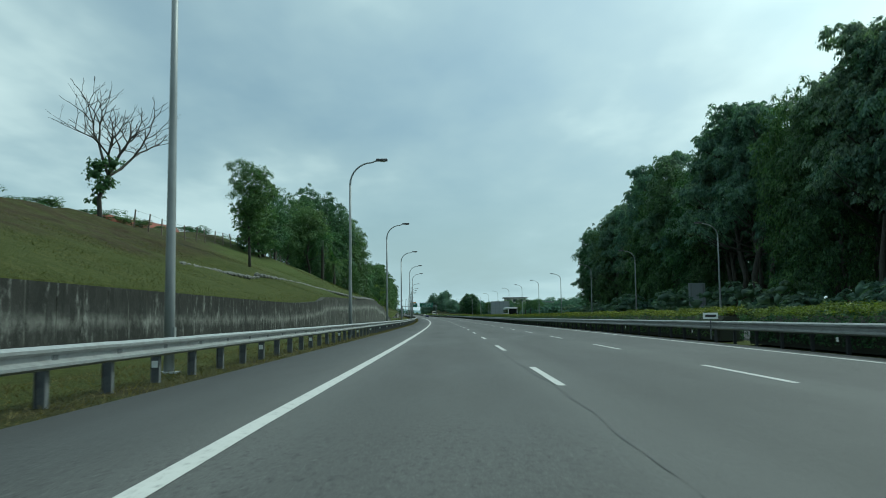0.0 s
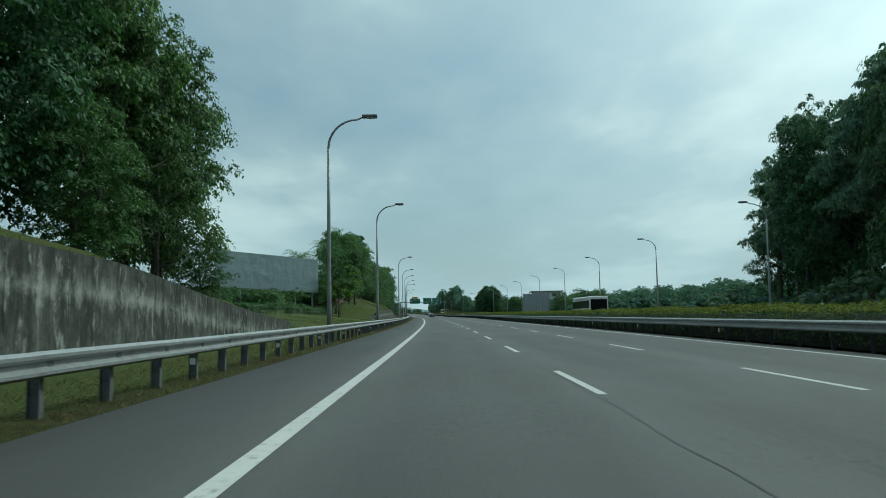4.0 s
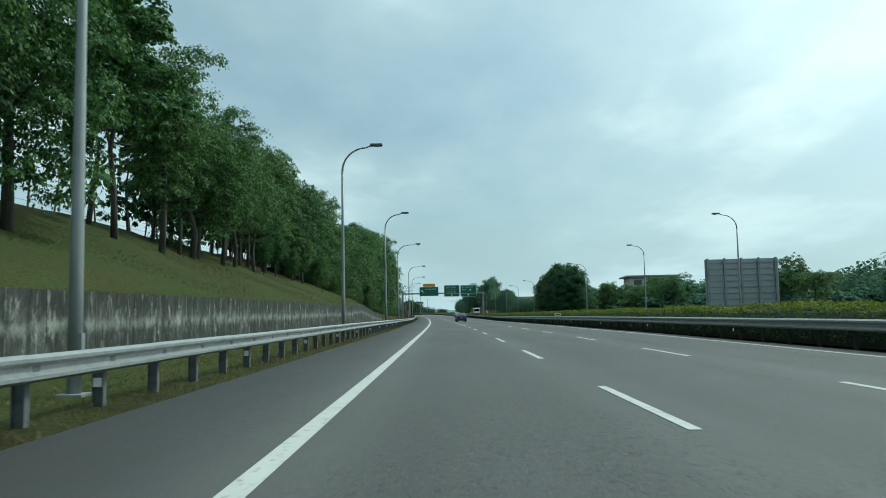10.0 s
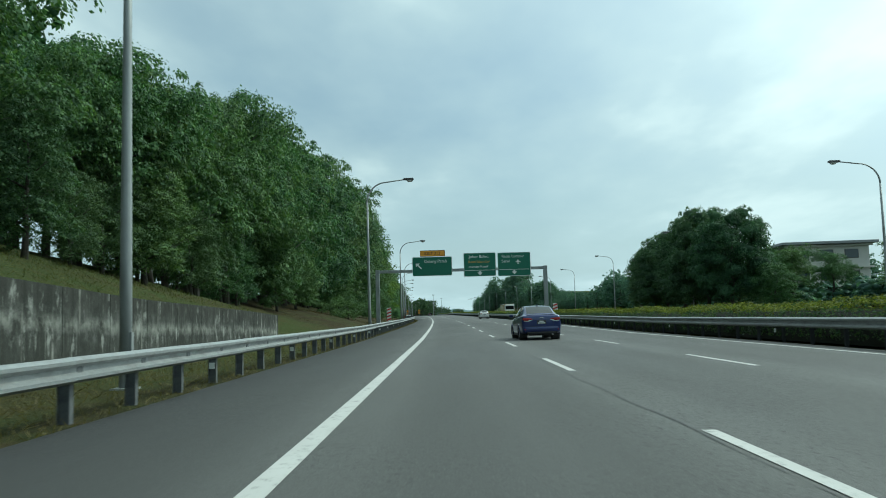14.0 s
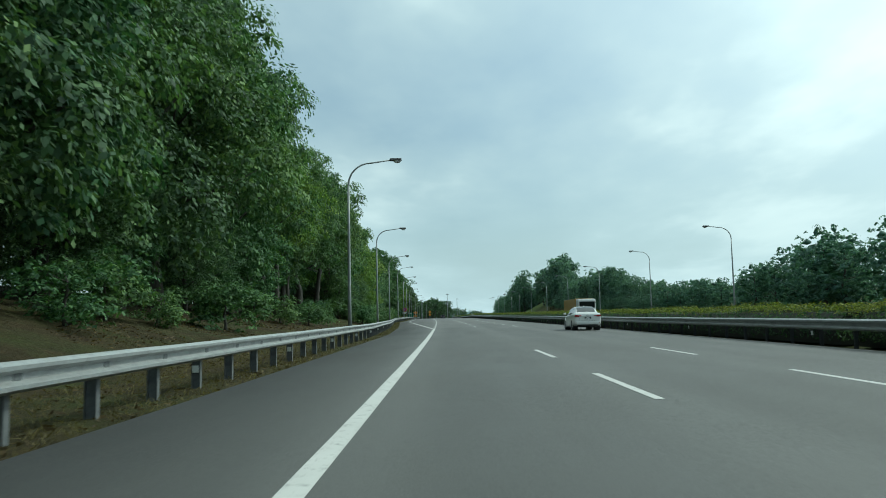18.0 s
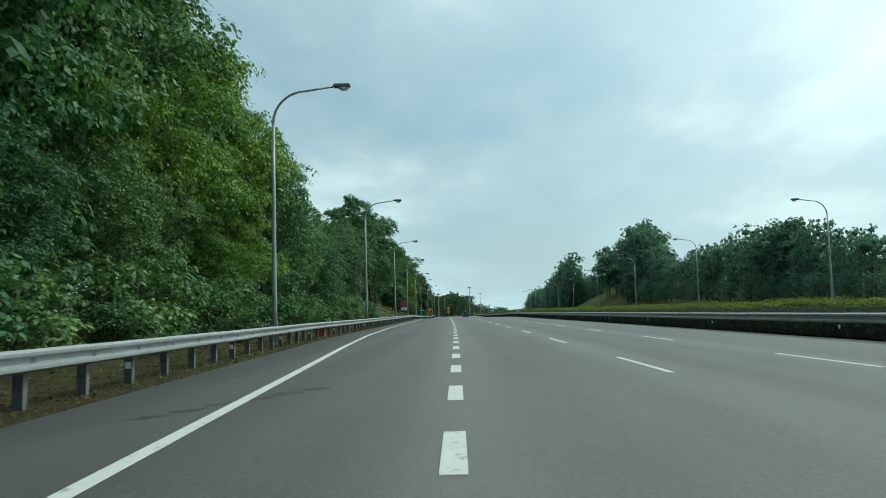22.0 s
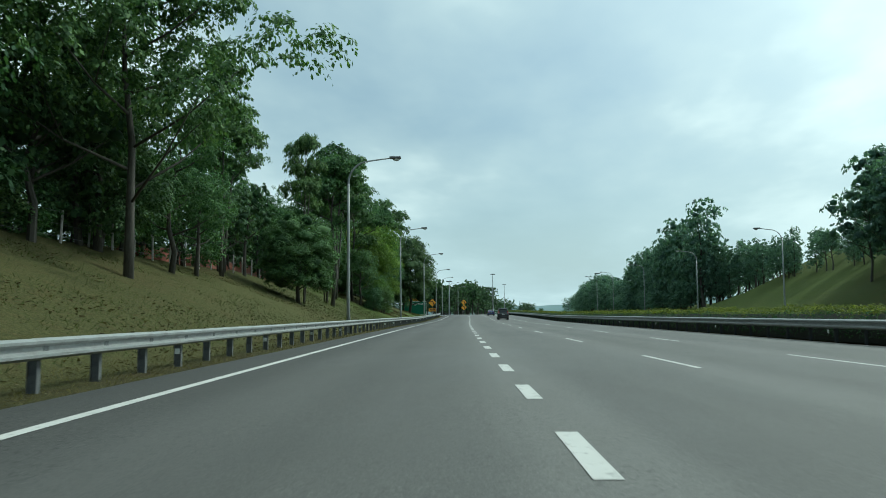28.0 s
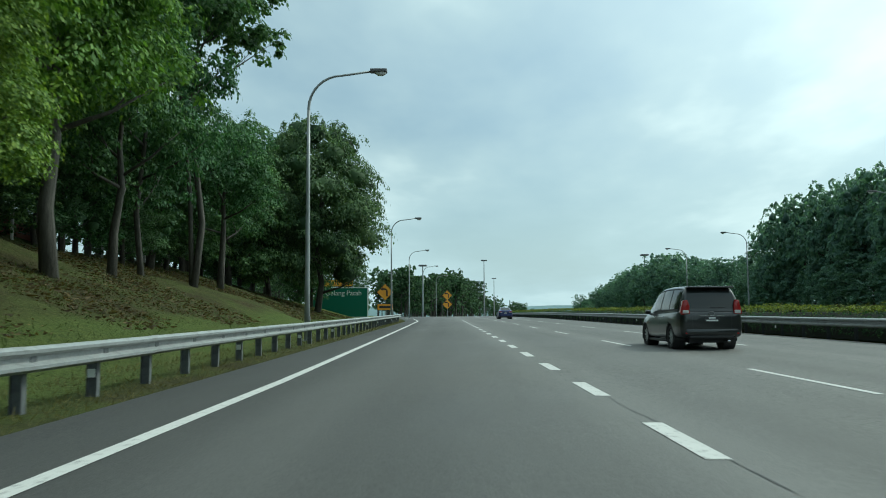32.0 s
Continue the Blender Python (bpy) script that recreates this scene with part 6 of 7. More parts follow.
earth_bank("bare red earth cutting behind the fence", 267, 278, lambda s: -16.9, 1.1)
earth_bank("bare red earth cutting behind the fence", 748, 836, lambda s: -crest(s) - 0.8, 1.5)
earth_bank("bare red earth heap on the hill crest", 66, 88, lambda s: -29.0, 0.9)

rubble = thing("stone_rubble", Matrix(), "heap of pale rubble stones at the wall end", "stones")
_r = random.Random(77)


def stone(parent, p, r):
    bm = bmesh.new()
    bmesh.ops.create_icosphere(bm, subdivisions=1, radius=r)
    for v in bm.verts:
        v.co = Vector((v.co.x * _r.uniform(0.8, 1.3), v.co.y * _r.uniform(0.8, 1.3), v.co.z * _r.uniform(0.6, 1.0)))
    bmesh.ops.translate(bm, verts=bm.verts, vec=p)
    part("stone", bm, STONE, parent)


for k in range(60):
    f = _r.random()
    s = 258.5 + 4.4 * f
    stone(rubble, Vector(at(s, -9.6 - _r.uniform(-0.3, 1.2), max(-0.05, f * 1.35 * _r.random()))), _r.uniform(0.16, 0.32))
for k in range(16):
    stone(rubble, Vector(at(407.6 + 2.6 * _r.random(), -8.6 - _r.uniform(-0.5, 0.8), -0.02)), _r.uniform(0.06, 0.14))
drain = thing("stone_edging", Matrix(), "line of rough pale stones down the bank", "stone edging")
for k in range(296):
    s = 42 + 66 * k / 296.0
    a = max(toe(s) + 0.35, 13.0 - (s - 54) * 0.142) + _r.uniform(-0.24, 0.24)
    stone(drain, Vector(at(s, -a, bank(s, a) + 0.07)), _r.uniform(0.13, 0.22))


# ---- vehicles ----
def build_car_paint(*c):
    def build(k):
        d = k.noise(3, 4, 0.6)
        k.colour(k.mix(k.math("MULTIPLY", d, 0.15), tuple(c), tuple(0.6 * v + 0.02 for v in c)))
        k.b.inputs["Coat Weight"].default_value = 0.8
        k.b.inputs["Coat Roughness"].default_value = 0.05
    return build


BLUE_PAINT = material("blue_car_paint", build_car_paint(0.006, 0.018, 0.105), 0.28, 0.2)
WHITE_PAINT = material("white_car_paint", build_car_paint(0.70, 0.70, 0.68), 0.35)
DARK_PAINT = material("dark_green_car_paint", build_car_paint(0.003, 0.005, 0.006), 0.30, 0.0)
ORANGE_PAINT = material("ochre_paint", build_car_paint(0.40, 0.24, 0.05), 0.6)
CAR_GLASS = material("dark_car_glass", plain(0.006, 0.008, 0.009), 0.10)
REAR_GLASS = material("tinted_rear_glass", plain(0.02, 0.025, 0.026), 0.06)
TAIL = material("red_tail_lamp", plain(0.30, 0.012, 0.012), 0.2)
TYRE = material("tyre_rubber", plain(0.018, 0.018, 0.018), 0.85)
RIM = material("alloy_rim", plain(0.42, 0.43, 0.44), 0.35, 0.7)
PLASTIC = material("dark_plastic", plain(0.03, 0.03, 0.032), 0.6)


def wheel(parent, x, y, r):
    bm = bmesh.new()
    m = pose(x, y, r, 0, 90, 0)
    prof = [(r * 0.66, -0.10), (r * 0.94, -0.105), (r, -0.07), (r, 0.07), (r * 0.94, 0.105), (r * 0.66, 0.10)]
    rings = [[m @ Vector((math.cos(a) * pr, math.sin(a) * pr, pz)) for pr, pz in prof] for a in [k * 2 * math.pi / 20 for k in range(20)]]
    vs = [[bm.verts.new(p) for p in ring] for ring in rings]
    for i in range(20):
        j = (i + 1) % 20
        for k in range(len(prof)):
            q = (k + 1) % len(prof)
            bm.faces.new((vs[i][k], vs[j][k], vs[j][q], vs[i][q]))
    w = part("wheel", bm, TYRE, parent)
    bm = bmesh.new()
    sgn = 1 if x > 0 else -1
    for k in range(9):
        a = k * 2 * math.pi / 9
        box(bm, -0.022, 0.022, r * 0.10, r * 0.66, sgn * 0.06, sgn * 0.085, m @ pose(0, 0, 0, 0, 0, math.degrees(a)))
    bmesh.ops.create_cone(bm, cap_ends=False, segments=20, radius1=r * 0.67, radius2=r * 0.67, depth=0.20, matrix=m)
    bmesh.ops.create_cone(bm, cap_ends=True, segments=12, radius1=r * 0.16, radius2=r * 0.16, depth=0.19, matrix=m)
    part("rim", bm, RIM, w)
    bm = bmesh.new()
    bmesh.ops.create_cone(bm, cap_ends=True, segments=16, radius1=r * 0.66, radius2=r * 0.66, depth=0.10, matrix=m)
    part("brake_disc", bm, PLASTIC, w)


CHROME = material("chrome_trim", plain(0.6, 0.61, 0.62), 0.2, 0.9)


def soft_edges(ob, degrees=38):
    ob.data.polygons.foreach_set("use_smooth", [True] * len(ob.data.polygons))
    ob.data.set_sharp_from_angle(angle=radians(degrees))
    return ob


def smooth_table(xs, ys, x):
    """Cubic through the rows of a table, without overshoot."""
    xs, ys, x = np.asarray(xs, float), np.asarray(ys, float), np.asarray(x, float)
    h = np.diff(xs)[:, None]
    d = np.diff(ys, axis=0) / h
    m = np.vstack([d[:1], np.where(d[1:] * d[:-1] > 0, 2 * d[1:] * d[:-1] / np.where(d[1:] + d[:-1] == 0, 1, d[1:] + d[:-1]), 0.0), d[-1:]])
    k = np.clip(np.searchsorted(xs, x) - 1, 0, len(xs) - 2)
    t = ((x - xs[k]) / h[k, 0])[:, None]
    hk = h[k]
    return ys[k] * (1 + 2 * t) * (1 - t) ** 2 + m[k] * hk * t * (1 - t) ** 2 + ys[k + 1] * t * t * (3 - 2 * t) + m[k + 1] * hk * t * t * (t - 1)


class Shell:
    """A car shell: half profiles (x, z) at stations along y, mirrored, smooth both ways. v runs from -1 (left foot) over 0 (top) to 1."""
    def __init__(self, ys, profiles):
        self.ys, self.p = ys, np.array(profiles, float)
        n = self.p.shape[1]
        self.v = np.linspace(1.0, 0.0, n)

    def grid(self, ys, vs):
        ys, vs = np.asarray(ys, float), np.asarray(vs, float)
        rows_p = smooth_table(self.ys, self.p.reshape(len(self.ys), -1), ys).reshape(len(ys), -1, 2)
        out = np.empty((len(ys), len(vs), 3))
        for i, y in enumerate(ys):
            q = smooth_table(self.v[::-1], rows_p[i][::-1], np.abs(vs))
            out[i, :, 0], out[i, :, 1], out[i, :, 2] = np.sign(vs) * q[:, 0], y, q[:, 1]
        return out

    def patch(self, ys, vs, lift=0.0, thick=0.0, keep=None, caps=False):
        """A piece of the shell, lifted off it, as a bmesh."""
        g = self.grid(ys, vs)
        du, dv = np.gradient(g, axis=0), np.gradient(g, axis=1)
        nrm = np.cross(dv, du)
        nrm /= np.linalg.norm(nrm, axis=2, keepdims=True) + 1e-9
        if np.sum(nrm[:, :, 2]) + np.sum(nrm[:, :, 0] * np.sign(g[:, :, 0])) < 0:
            nrm = -nrm
        bm = bmesh.new()
        top = [[bm.verts.new(p) for p in r] for r in g + nrm * lift]
        n, m = len(top), len(top[0])
        for i in range(n - 1):
            for j in range(m - 1):
                c = (g[i, j] + g[i + 1, j + 1]) / 2
                if keep is None or keep(c):
                    bm.faces.new((top[i][j], top[i][j + 1], top[i + 1][j + 1], top[i + 1][j]))
        if thick:
            low = [[bm.verts.new(p) for p in r] for r in g + nrm * (lift - thick)]
            ring = [(0, j) for j in range(m)] + [(i, m - 1) for i in range(1, n)] + [(n - 1, j) for j in range(m - 2, -1, -1)] + [(i, 0) for i in range(n - 2, 0, -1)]
            for (a0, b0), (a1, b1) in zip(ring, ring[1:] + ring[:1]):
                bm.faces.new((top[a0][b0], top[a1][b1], low[a1][b1], low[a0][b0]))
        if caps:
            bm.faces.new(top[0])
            bm.faces.new(top[-1][::-1])
        loose = [q for q in bm.verts if not q.link_faces]
        bmesh.ops.delete(bm, geom=loose, context="VERTS")
        bmesh.ops.recalc_face_normals(bm, faces=bm.faces)
        return bm


def low_profile(zb, w, belt, deck):
    h = belt - zb
    return [(0.78 * w, zb), (0.93 * w, zb + 0.05 * h), (0.985 * w, zb + 0.20 * h), (w, zb + 0.45 * h), (0.992 * w, zb + 0.66 * h), (0.975 * w, zb + 0.80 * h), (0.962 * w, zb + 0.88 * h), (0.93 * w, belt - 0.012), (0.84 * w, belt + (deck - belt) * 0.45), (0.45 * w, deck - 0.006), (0.0, deck)]


def cab_profile(belt, roof, wb, wr):
    h = roof - belt
    return [(wb, belt), (wb - 0.02 * (h > 0.1), belt + 0.20 * h), (wb + (wr - wb) * 0.55, belt + 0.58 * h), (wr + 0.015, belt + 0.84 * h), (wr - 0.04, belt + 0.945 * h), (wr - 0.13, belt + 0.985 * h), (wr * 0.4, roof), (0.0, roof + 0.004)]


def car(m, paint, label, kind, tall=False):
    ob = thing("car", m, label, kind, "cars")
    if tall:  # people carrier
        ys = [-2.29, -2.27, -2.18, -1.9, -1.3, -0.5, 0.4, 1.0, 1.4, 1.85, 2.12, 2.24, 2.29]
        low = [(0.46, 0.70, 0.90, 0.91), (0.38, 0.79, 0.99, 1.00), (0.32, 0.845, 1.03, 1.04), (0.29, 0.878, 1.03, 1.05), (0.28, 0.885, 1.02, 1.05), (0.26, 0.885, 1.0, 1.03), (0.25, 0.885, 0.98, 1.02), (0.25, 0.882, 0.96, 1.02), (0.26, 0.875, 0.93, 1.02), (0.28, 0.84, 0.84, 0.93), (0.32, 0.77, 0.74, 0.80), (0.38, 0.66, 0.66, 0.69), (0.45, 0.55, 0.60, 0.61)]
        cy = [-2.25, -2.20, -2.12, -1.98, -1.6, -0.8, 0.0, 0.45, 0.85, 1.15, 1.5]
        cab = [(0.96, 1.02, 0.72, 0.68), (0.98, 1.30, 0.775, 0.70), (1.0, 1.56, 0.80, 0.665), (1.0, 1.685, 0.82, 0.65), (1.0, 1.735, 0.832, 0.65), (0.98, 1.745, 0.835, 0.655), (0.97, 1.72, 0.835, 0.65), (0.96, 1.64, 0.83, 0.655), (0.95, 1.42, 0.82, 0.67), (0.95, 1.22, 0.80, 0.69), (0.95, 1.0, 0.76, 0.70)]
        r, axle, tail_y, front_y = 0.33, (-1.30, 1.45), -2.29, 2.29
        rear_glass, screen = (-2.235, -2.02, 0.40), (0.50, 1.36, 0.40)
        sides = ((-1.95, -1.18), (-1.10, -0.30), (-0.20, 0.52))
        lid, plate_z = (0.62, 0.50, 1.02), 0.80
    else:
        ys = [-2.21, -2.185, -2.10, -1.9, -1.5, -0.9, 0.0, 0.7, 1.1, 1.55, 1.9, 2.12, 2.21]
        low = [(0.44, 0.66, 0.86, 0.87), (0.35, 0.77, 0.96, 0.98), (0.29, 0.825, 1.005, 1.05), (0.25, 0.853, 1.01, 1.07), (0.23, 0.865, 1.00, 1.06), (0.20, 0.865, 0.97, 1.02), (0.19, 0.865, 0.935, 0.97), (0.19, 0.865, 0.915, 0.96), (0.19, 0.862, 0.895, 0.96), (0.20, 0.848, 0.84, 0.91), (0.23, 0.80, 0.76, 0.82), (0.29, 0.71, 0.67, 0.72), (0.40, 0.55, 0.58, 0.60)]
        cy = [-1.84, -1.66, -1.42, -1.15, -0.80, -0.30, 0.20, 0.48, 0.78, 1.22]
        cab = [(1.03, 1.06, 0.72, 0.62), (1.01, 1.155, 0.745, 0.60), (0.99, 1.285, 0.762, 0.585), (0.97, 1.395, 0.775, 0.575), (0.95, 1.44, 0.785, 0.57), (0.93, 1.455, 0.79, 0.57), (0.92, 1.435, 0.79, 0.565), (0.91, 1.38, 0.785, 0.575), (0.90, 1.22, 0.775, 0.60), (0.90, 0.95, 0.74, 0.66)]
        r, axle, tail_y, front_y = 0.305, (-1.28, 1.30), -2.21, 2.21
        rear_glass, screen = (-1.76, -1.02, 0.42), (0.40, 1.12, 0.42)
        sides = ((-0.98, -0.28), (-0.18, 0.62))
        lid, plate_z = (0.60, 0.56, 0.97), 0.72
    belt = 0.95
    shell, house = Shell(ys, [low_profile(*q) for q in low]), Shell(cy, [cab_profile(*q) for q in cab])

    def off_wheels(c):
        return all((c[1] - y) ** 2 + (c[2] - r) ** 2 > (r * 1.17) ** 2 or abs(c[0]) < 0.5 for y in axle)

    yy = np.linspace(ys[0], ys[-1], 121)
    yy = np.unique(np.concatenate([yy, np.linspace(ys[0], ys[2], 8), np.linspace(ys[-3], ys[-1], 8)]))
    soft_edges(part("body", shell.patch(yy, np.linspace(-1, 1, 61), keep=off_wheels, caps=True), paint, ob), 50)
    soft_edges(part("cabin", house.patch(np.linspace(cy[0], cy[-1], 50), np.linspace(-1, 1, 45)), paint, ob), 60)
    for sx in (-1, 1):
        for y0, y1 in sides:
            soft_edges(part("side_window", house.patch(np.linspace(y0, y1, 12), sx * np.linspace(0.90, 0.56, 8), 0.006, 0.012), CAR_GLASS, ob))
        soft_edges(part("window_trim", house.patch(np.linspace(sides[0][0] - 0.06, sides[-1][1] + 0.10, 24), sx * np.linspace(0.945, 0.905, 3), 0.008, 0.012), PLASTIC, ob))
        soft_edges(part("rain_guard", house.patch(np.linspace(sides[0][0] - 0.02, sides[-1][1] + 0.02, 24), sx * np.linspace(0.55, 0.51, 3), 0.012, 0.012), PLASTIC, ob))
        for y0, y1 in zip(sides, sides[1:]):
            soft_edges(part("pillar", house.patch(np.linspace(y0[1] + 0.005, y1[0] - 0.005, 3), sx * np.linspace(0.90, 0.56, 8), 0.004, 0.010), PLASTIC, ob))
    y0, y1, w = rear_glass
    soft_edges(part("rear_window", house.patch(np.linspace(y0, y1, 14), np.linspace(-w, w, 17), 0.005, 0.012), REAR_GLASS, ob))
    y0, y1, w = screen
    soft_edges(part("windscreen", house.patch(np.linspace(y0, y1, 14), np.linspace(-w, w, 17), 0.005, 0.012), CAR_GLASS, ob))
    # door gaps and the crease along the flank
    for sx in (-1, 1):
        for y in ((-0.22, 0.86) if not tall else (-0.25, 0.80, -1.14)):
            part("door_gap", shell.patch(np.linspace(y - 0.006, y + 0.006, 2), sx * np.linspace(0.86, 0.30, 14), 0.002, 0.004), PLASTIC, ob)
        part("crease", shell.patch(np.linspace(axle[0] + 0.42, axle[1] - 0.35, 24), sx * np.linspace(0.835, 0.82, 2), 0.008, 0.010), paint, ob)

    def side(sx, a0, b0):
        return min(sx * a0, sx * b0), max(sx * a0, sx * b0)

    def prism(name, pts, y0, y1, mat, parent, shrink=1.0):
        """An outline in x and z drawn out along y and drawn in at its far end."""
        bm = bmesh.new()
        cx, cz = sum(p[0] for p in pts) / len(pts), sum(p[1] for p in pts) / len(pts)
        f = [bm.verts.new((px, y0, pz)) for px, pz in pts]
        g = [bm.verts.new((cx + (px - cx) * shrink, y1, cz + (pz - cz) * shrink)) for px, pz in pts]
        bm.faces.new(f)
        bm.faces.new(g[::-1])
        for k in range(len(pts)):
            j = (k + 1) % len(pts)
            bm.faces.new((f[j], f[k], g[k], g[j]))
        bmesh.ops.recalc_face_normals(bm, faces=bm.faces)
        es = [e for e in bm.edges]
        bmesh.ops.bevel(bm, geom=es, offset=0.008, segments=2, affect="EDGES", profile=0.5)
        return soft_edges(part(name, bm, mat, parent), 45)

    ty = tail_y
    for sx in (-1, 1):
        part("mirror", boxed(*side(sx, 0.86, 1.04), 0.72, 0.83, belt + 0.01, belt + 0.14, bevel=0.045), paint, ob)
        part("mirror_stalk", boxed(*side(sx, 0.78, 0.90), 0.75, 0.80, belt - 0.01, belt + 0.04, bevel=0.01), PLASTIC, ob)
        if tall:
            lamp = prism("tail_lamp", [(sx * 0.60, 0.96), (sx * 0.60, 1.20), (sx * 0.655, 1.34), (sx * 0.745, 1.32), (sx * 0.815, 1.00), (sx * 0.80, 0.94)], ty - 0.004, ty + 0.26, TAIL, ob, 1.02)
            prism("indicator", [(sx * 0.62, 0.97), (sx * 0.62, 1.06), (sx * 0.78, 1.06), (sx * 0.785, 0.97)], ty - 0.012, ty + 0.10, LENS, lamp)
        else:
            lamp = prism("tail_lamp", [(sx * 0.37, 0.855), (sx * 0.40, 0.895), (sx * 0.62, 0.925), (sx * 0.775, 0.93), (sx * 0.795, 0.83), (sx * 0.56, 0.795), (sx * 0.53, 0.84)], ty - 0.012, ty + 0.30, TAIL, ob, 1.05)
            prism("reversing_lamp", [(sx * 0.36, 0.835), (sx * 0.52, 0.838), (sx * 0.565, 0.790), (sx * 0.74, 0.815), (sx * 0.74, 0.775), (sx * 0.55, 0.765)], ty - 0.008, ty + 0.16, LENS, lamp)
        part("head_lamp", boxed(*side(sx, 0.46, 0.72), front_y - 0.30, front_y - 0.05, 0.60, 0.71, bevel=0.05), LENS, ob)
        part("bumper_reflector", boxed(*side(sx, 0.48, 0.72), ty - 0.008, ty + 0.06, 0.415, 0.455, bevel=0.008), TAIL, ob)
        for y in (-0.72, 0.16):
            x = 0.853
            part("door_handle", boxed(*side(sx, x, x + 0.035), y, y + 0.19, 0.815 + 0.05 * tall, 0.85 + 0.05 * tall, bevel=0.012), CHROME, ob)
        part("sill", boxed(*side(sx, 0.76, 0.85), axle[0] + 0.36, axle[1] - 0.36, 0.17, 0.25, bevel=0.02), PLASTIC, ob)
        for y in axle:
            bm = bmesh.new()
            rim = [Vector((sx * 0.862, y + math.cos(t) * r * 1.17, r + math.sin(t) * r * 1.17)) for t in np.linspace(-0.35, math.pi + 0.35, 25)]
            tube(bm, rim, [0.016] * 25, 6)
            soft_edges(part("arch_lip", bm, paint, ob), 60)
            bm = bmesh.new()
            bmesh.ops.create_cone(bm, cap_ends=False, segments=28, radius1=r * 1.18, radius2=r * 1.18, depth=0.32, matrix=pose(sx * 0.695, y, r, 0, 90, 0))
            bmesh.ops.create_circle(bm, cap_ends=True, segments=28, radius=r * 1.18, matrix=pose(sx * 0.54, y, r, 0, 90, 0))
            part("wheel_well", bm, PLASTIC, ob)
            wheel(ob, sx * 0.755, y, r)
    # rear end: lid gap, plate, badge, bumper shadow line and diffuser
    w, z0, z1 = lid
    for sx in (-1, 1):
        part("lid_gap", boxed(*side(sx, w - 0.10, w - 0.094), ty - 0.004, ty + 0.02, z0, 0.76 if not tall else 0.94), PLASTIC, ob)
    part("lid_gap", boxed(-w + 0.1, w - 0.1, ty - 0.004, ty + 0.02, z0 - 0.004, z0 + 0.004), PLASTIC, ob)
    pl = part("number_plate", boxed(-0.20, 0.20, ty - 0.016, ty + 0.03, plate_z - 0.06, plate_z + 0.09, bevel=0.006), BLACK, ob)
    part("bar", boxed(-0.09, 0.09, ty - 0.020, ty - 0.012, plate_z + 0.03, plate_z + 0.07), WHITE, pl)
    part("bar", boxed(-0.16, 0.16, ty - 0.020, ty - 0.012, plate_z - 0.04, plate_z), WHITE, pl)
    bm = bmesh.new()
    ring = [Vector((0.075 * math.cos(t), ty - 0.010, plate_z + 0.165 + 0.05 * math.sin(t))) for t in np.linspace(0, 2 * math.pi, 25)]
    tube(bm, ring, [0.010] * 25, 6, cap=False)
    soft_edges(part("badge", bm, CHROME, ob, "oval chrome badge"), 60)
    part("plate_trim", boxed(-0.34, 0.34, ty - 0.012, ty + 0.04, plate_z + 0.10, plate_z + 0.115), paint if not tall else CHROME, ob)
    soft_edges(part("bumper", boxed(-0.72, 0.72, ty - 0.014, ty + 0.14, 0.33 + 0.04 * tall, 0.575, bevel=0.06), paint, ob))
    soft_edges(part("diffuser", boxed(-0.60, 0.60, ty + 0.02, ty + 0.30, 0.25 + 0.05 * tall, 0.35 + 0.04 * tall, bevel=0.03), PLASTIC, ob))
    part("underside", boxed(-0.50, 0.50, -1.9, 1.8, 0.17, 0.34), PLASTIC, ob)
    part("exhaust", boxed(0.42, 0.50, ty + 0.05, ty + 0.5, 0.19, 0.255, bevel=0.02), CHROME, ob)
    if tall:
        soft_edges(part("spoiler", boxed(-0.62, 0.62, -2.27, -1.95, 1.66, 1.71, bevel=0.02), paint, ob))
        part("wiper", boxed(-0.02, 0.36, -2.262, -2.235, 1.12, 1.135), PLASTIC, ob)
    else:
        bm = bmesh.new()
        fin = [bm.verts.new(p) for p in ((-0.03, -0.98, 1.44), (0.03, -0.98, 1.44), (0.03, -0.78, 1.46), (-0.03, -0.78, 1.46), (-0.008, -1.0, 1.52), (0.008, -1.0, 1.52))]
        for q in ((0, 1, 5, 4), (1, 2, 5), (3, 0, 4), (2, 3, 4, 5), (0, 3, 2, 1)):
            bm.faces.new([fin[k] for k in q])
        part("aerial", bm, paint, ob)
        soft_edges(part("lid_spoiler", boxed(-0.60, 0.60, -2.13, -1.98, 1.028, 1.058, bevel=0.012), paint, ob))
    return ob


car(spot(508.0, 9.58, 0.006), WHITE_PAINT, "white four-door saloon car in the outer lane", "car")
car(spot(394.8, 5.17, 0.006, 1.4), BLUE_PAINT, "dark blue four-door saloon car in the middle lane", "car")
car(spot(896.0, 5.6, 0.006), BLUE_PAINT, "dark blue four-door saloon car on the lane ahead", "car")
car(spot(819.0, 5.15, 0.006), DARK_PAINT, "black people carrier in the middle lane", "car", True)

bus = thing("bus", spot(214, 23.0, 0.006, 180), "white and dark coach on the opposite carriageway", "bus")
part("body", boxed(-1.25, 1.25, -6.0, 6.0, 0.45, 3.15, bevel=0.14), WHITE_PAINT, bus)
part("window_band", boxed(-1.265, 1.265, -5.85, 5.85, 1.55, 2.65, bevel=0.05), CAR_GLASS, bus)
part("windscreen", boxed(-1.1, 1.1, 5.9, 6.02, 1.2, 2.75, bevel=0.03), CAR_GLASS, bus)
part("rear_panel", boxed(-1.1, 1.1, -6.02, -5.9, 0.7, 2.8, bevel=0.03), BLACK, bus)
part("display", boxed(-0.6, 0.6, -6.03, -6.0, 2.45, 2.65), TAIL, bus)
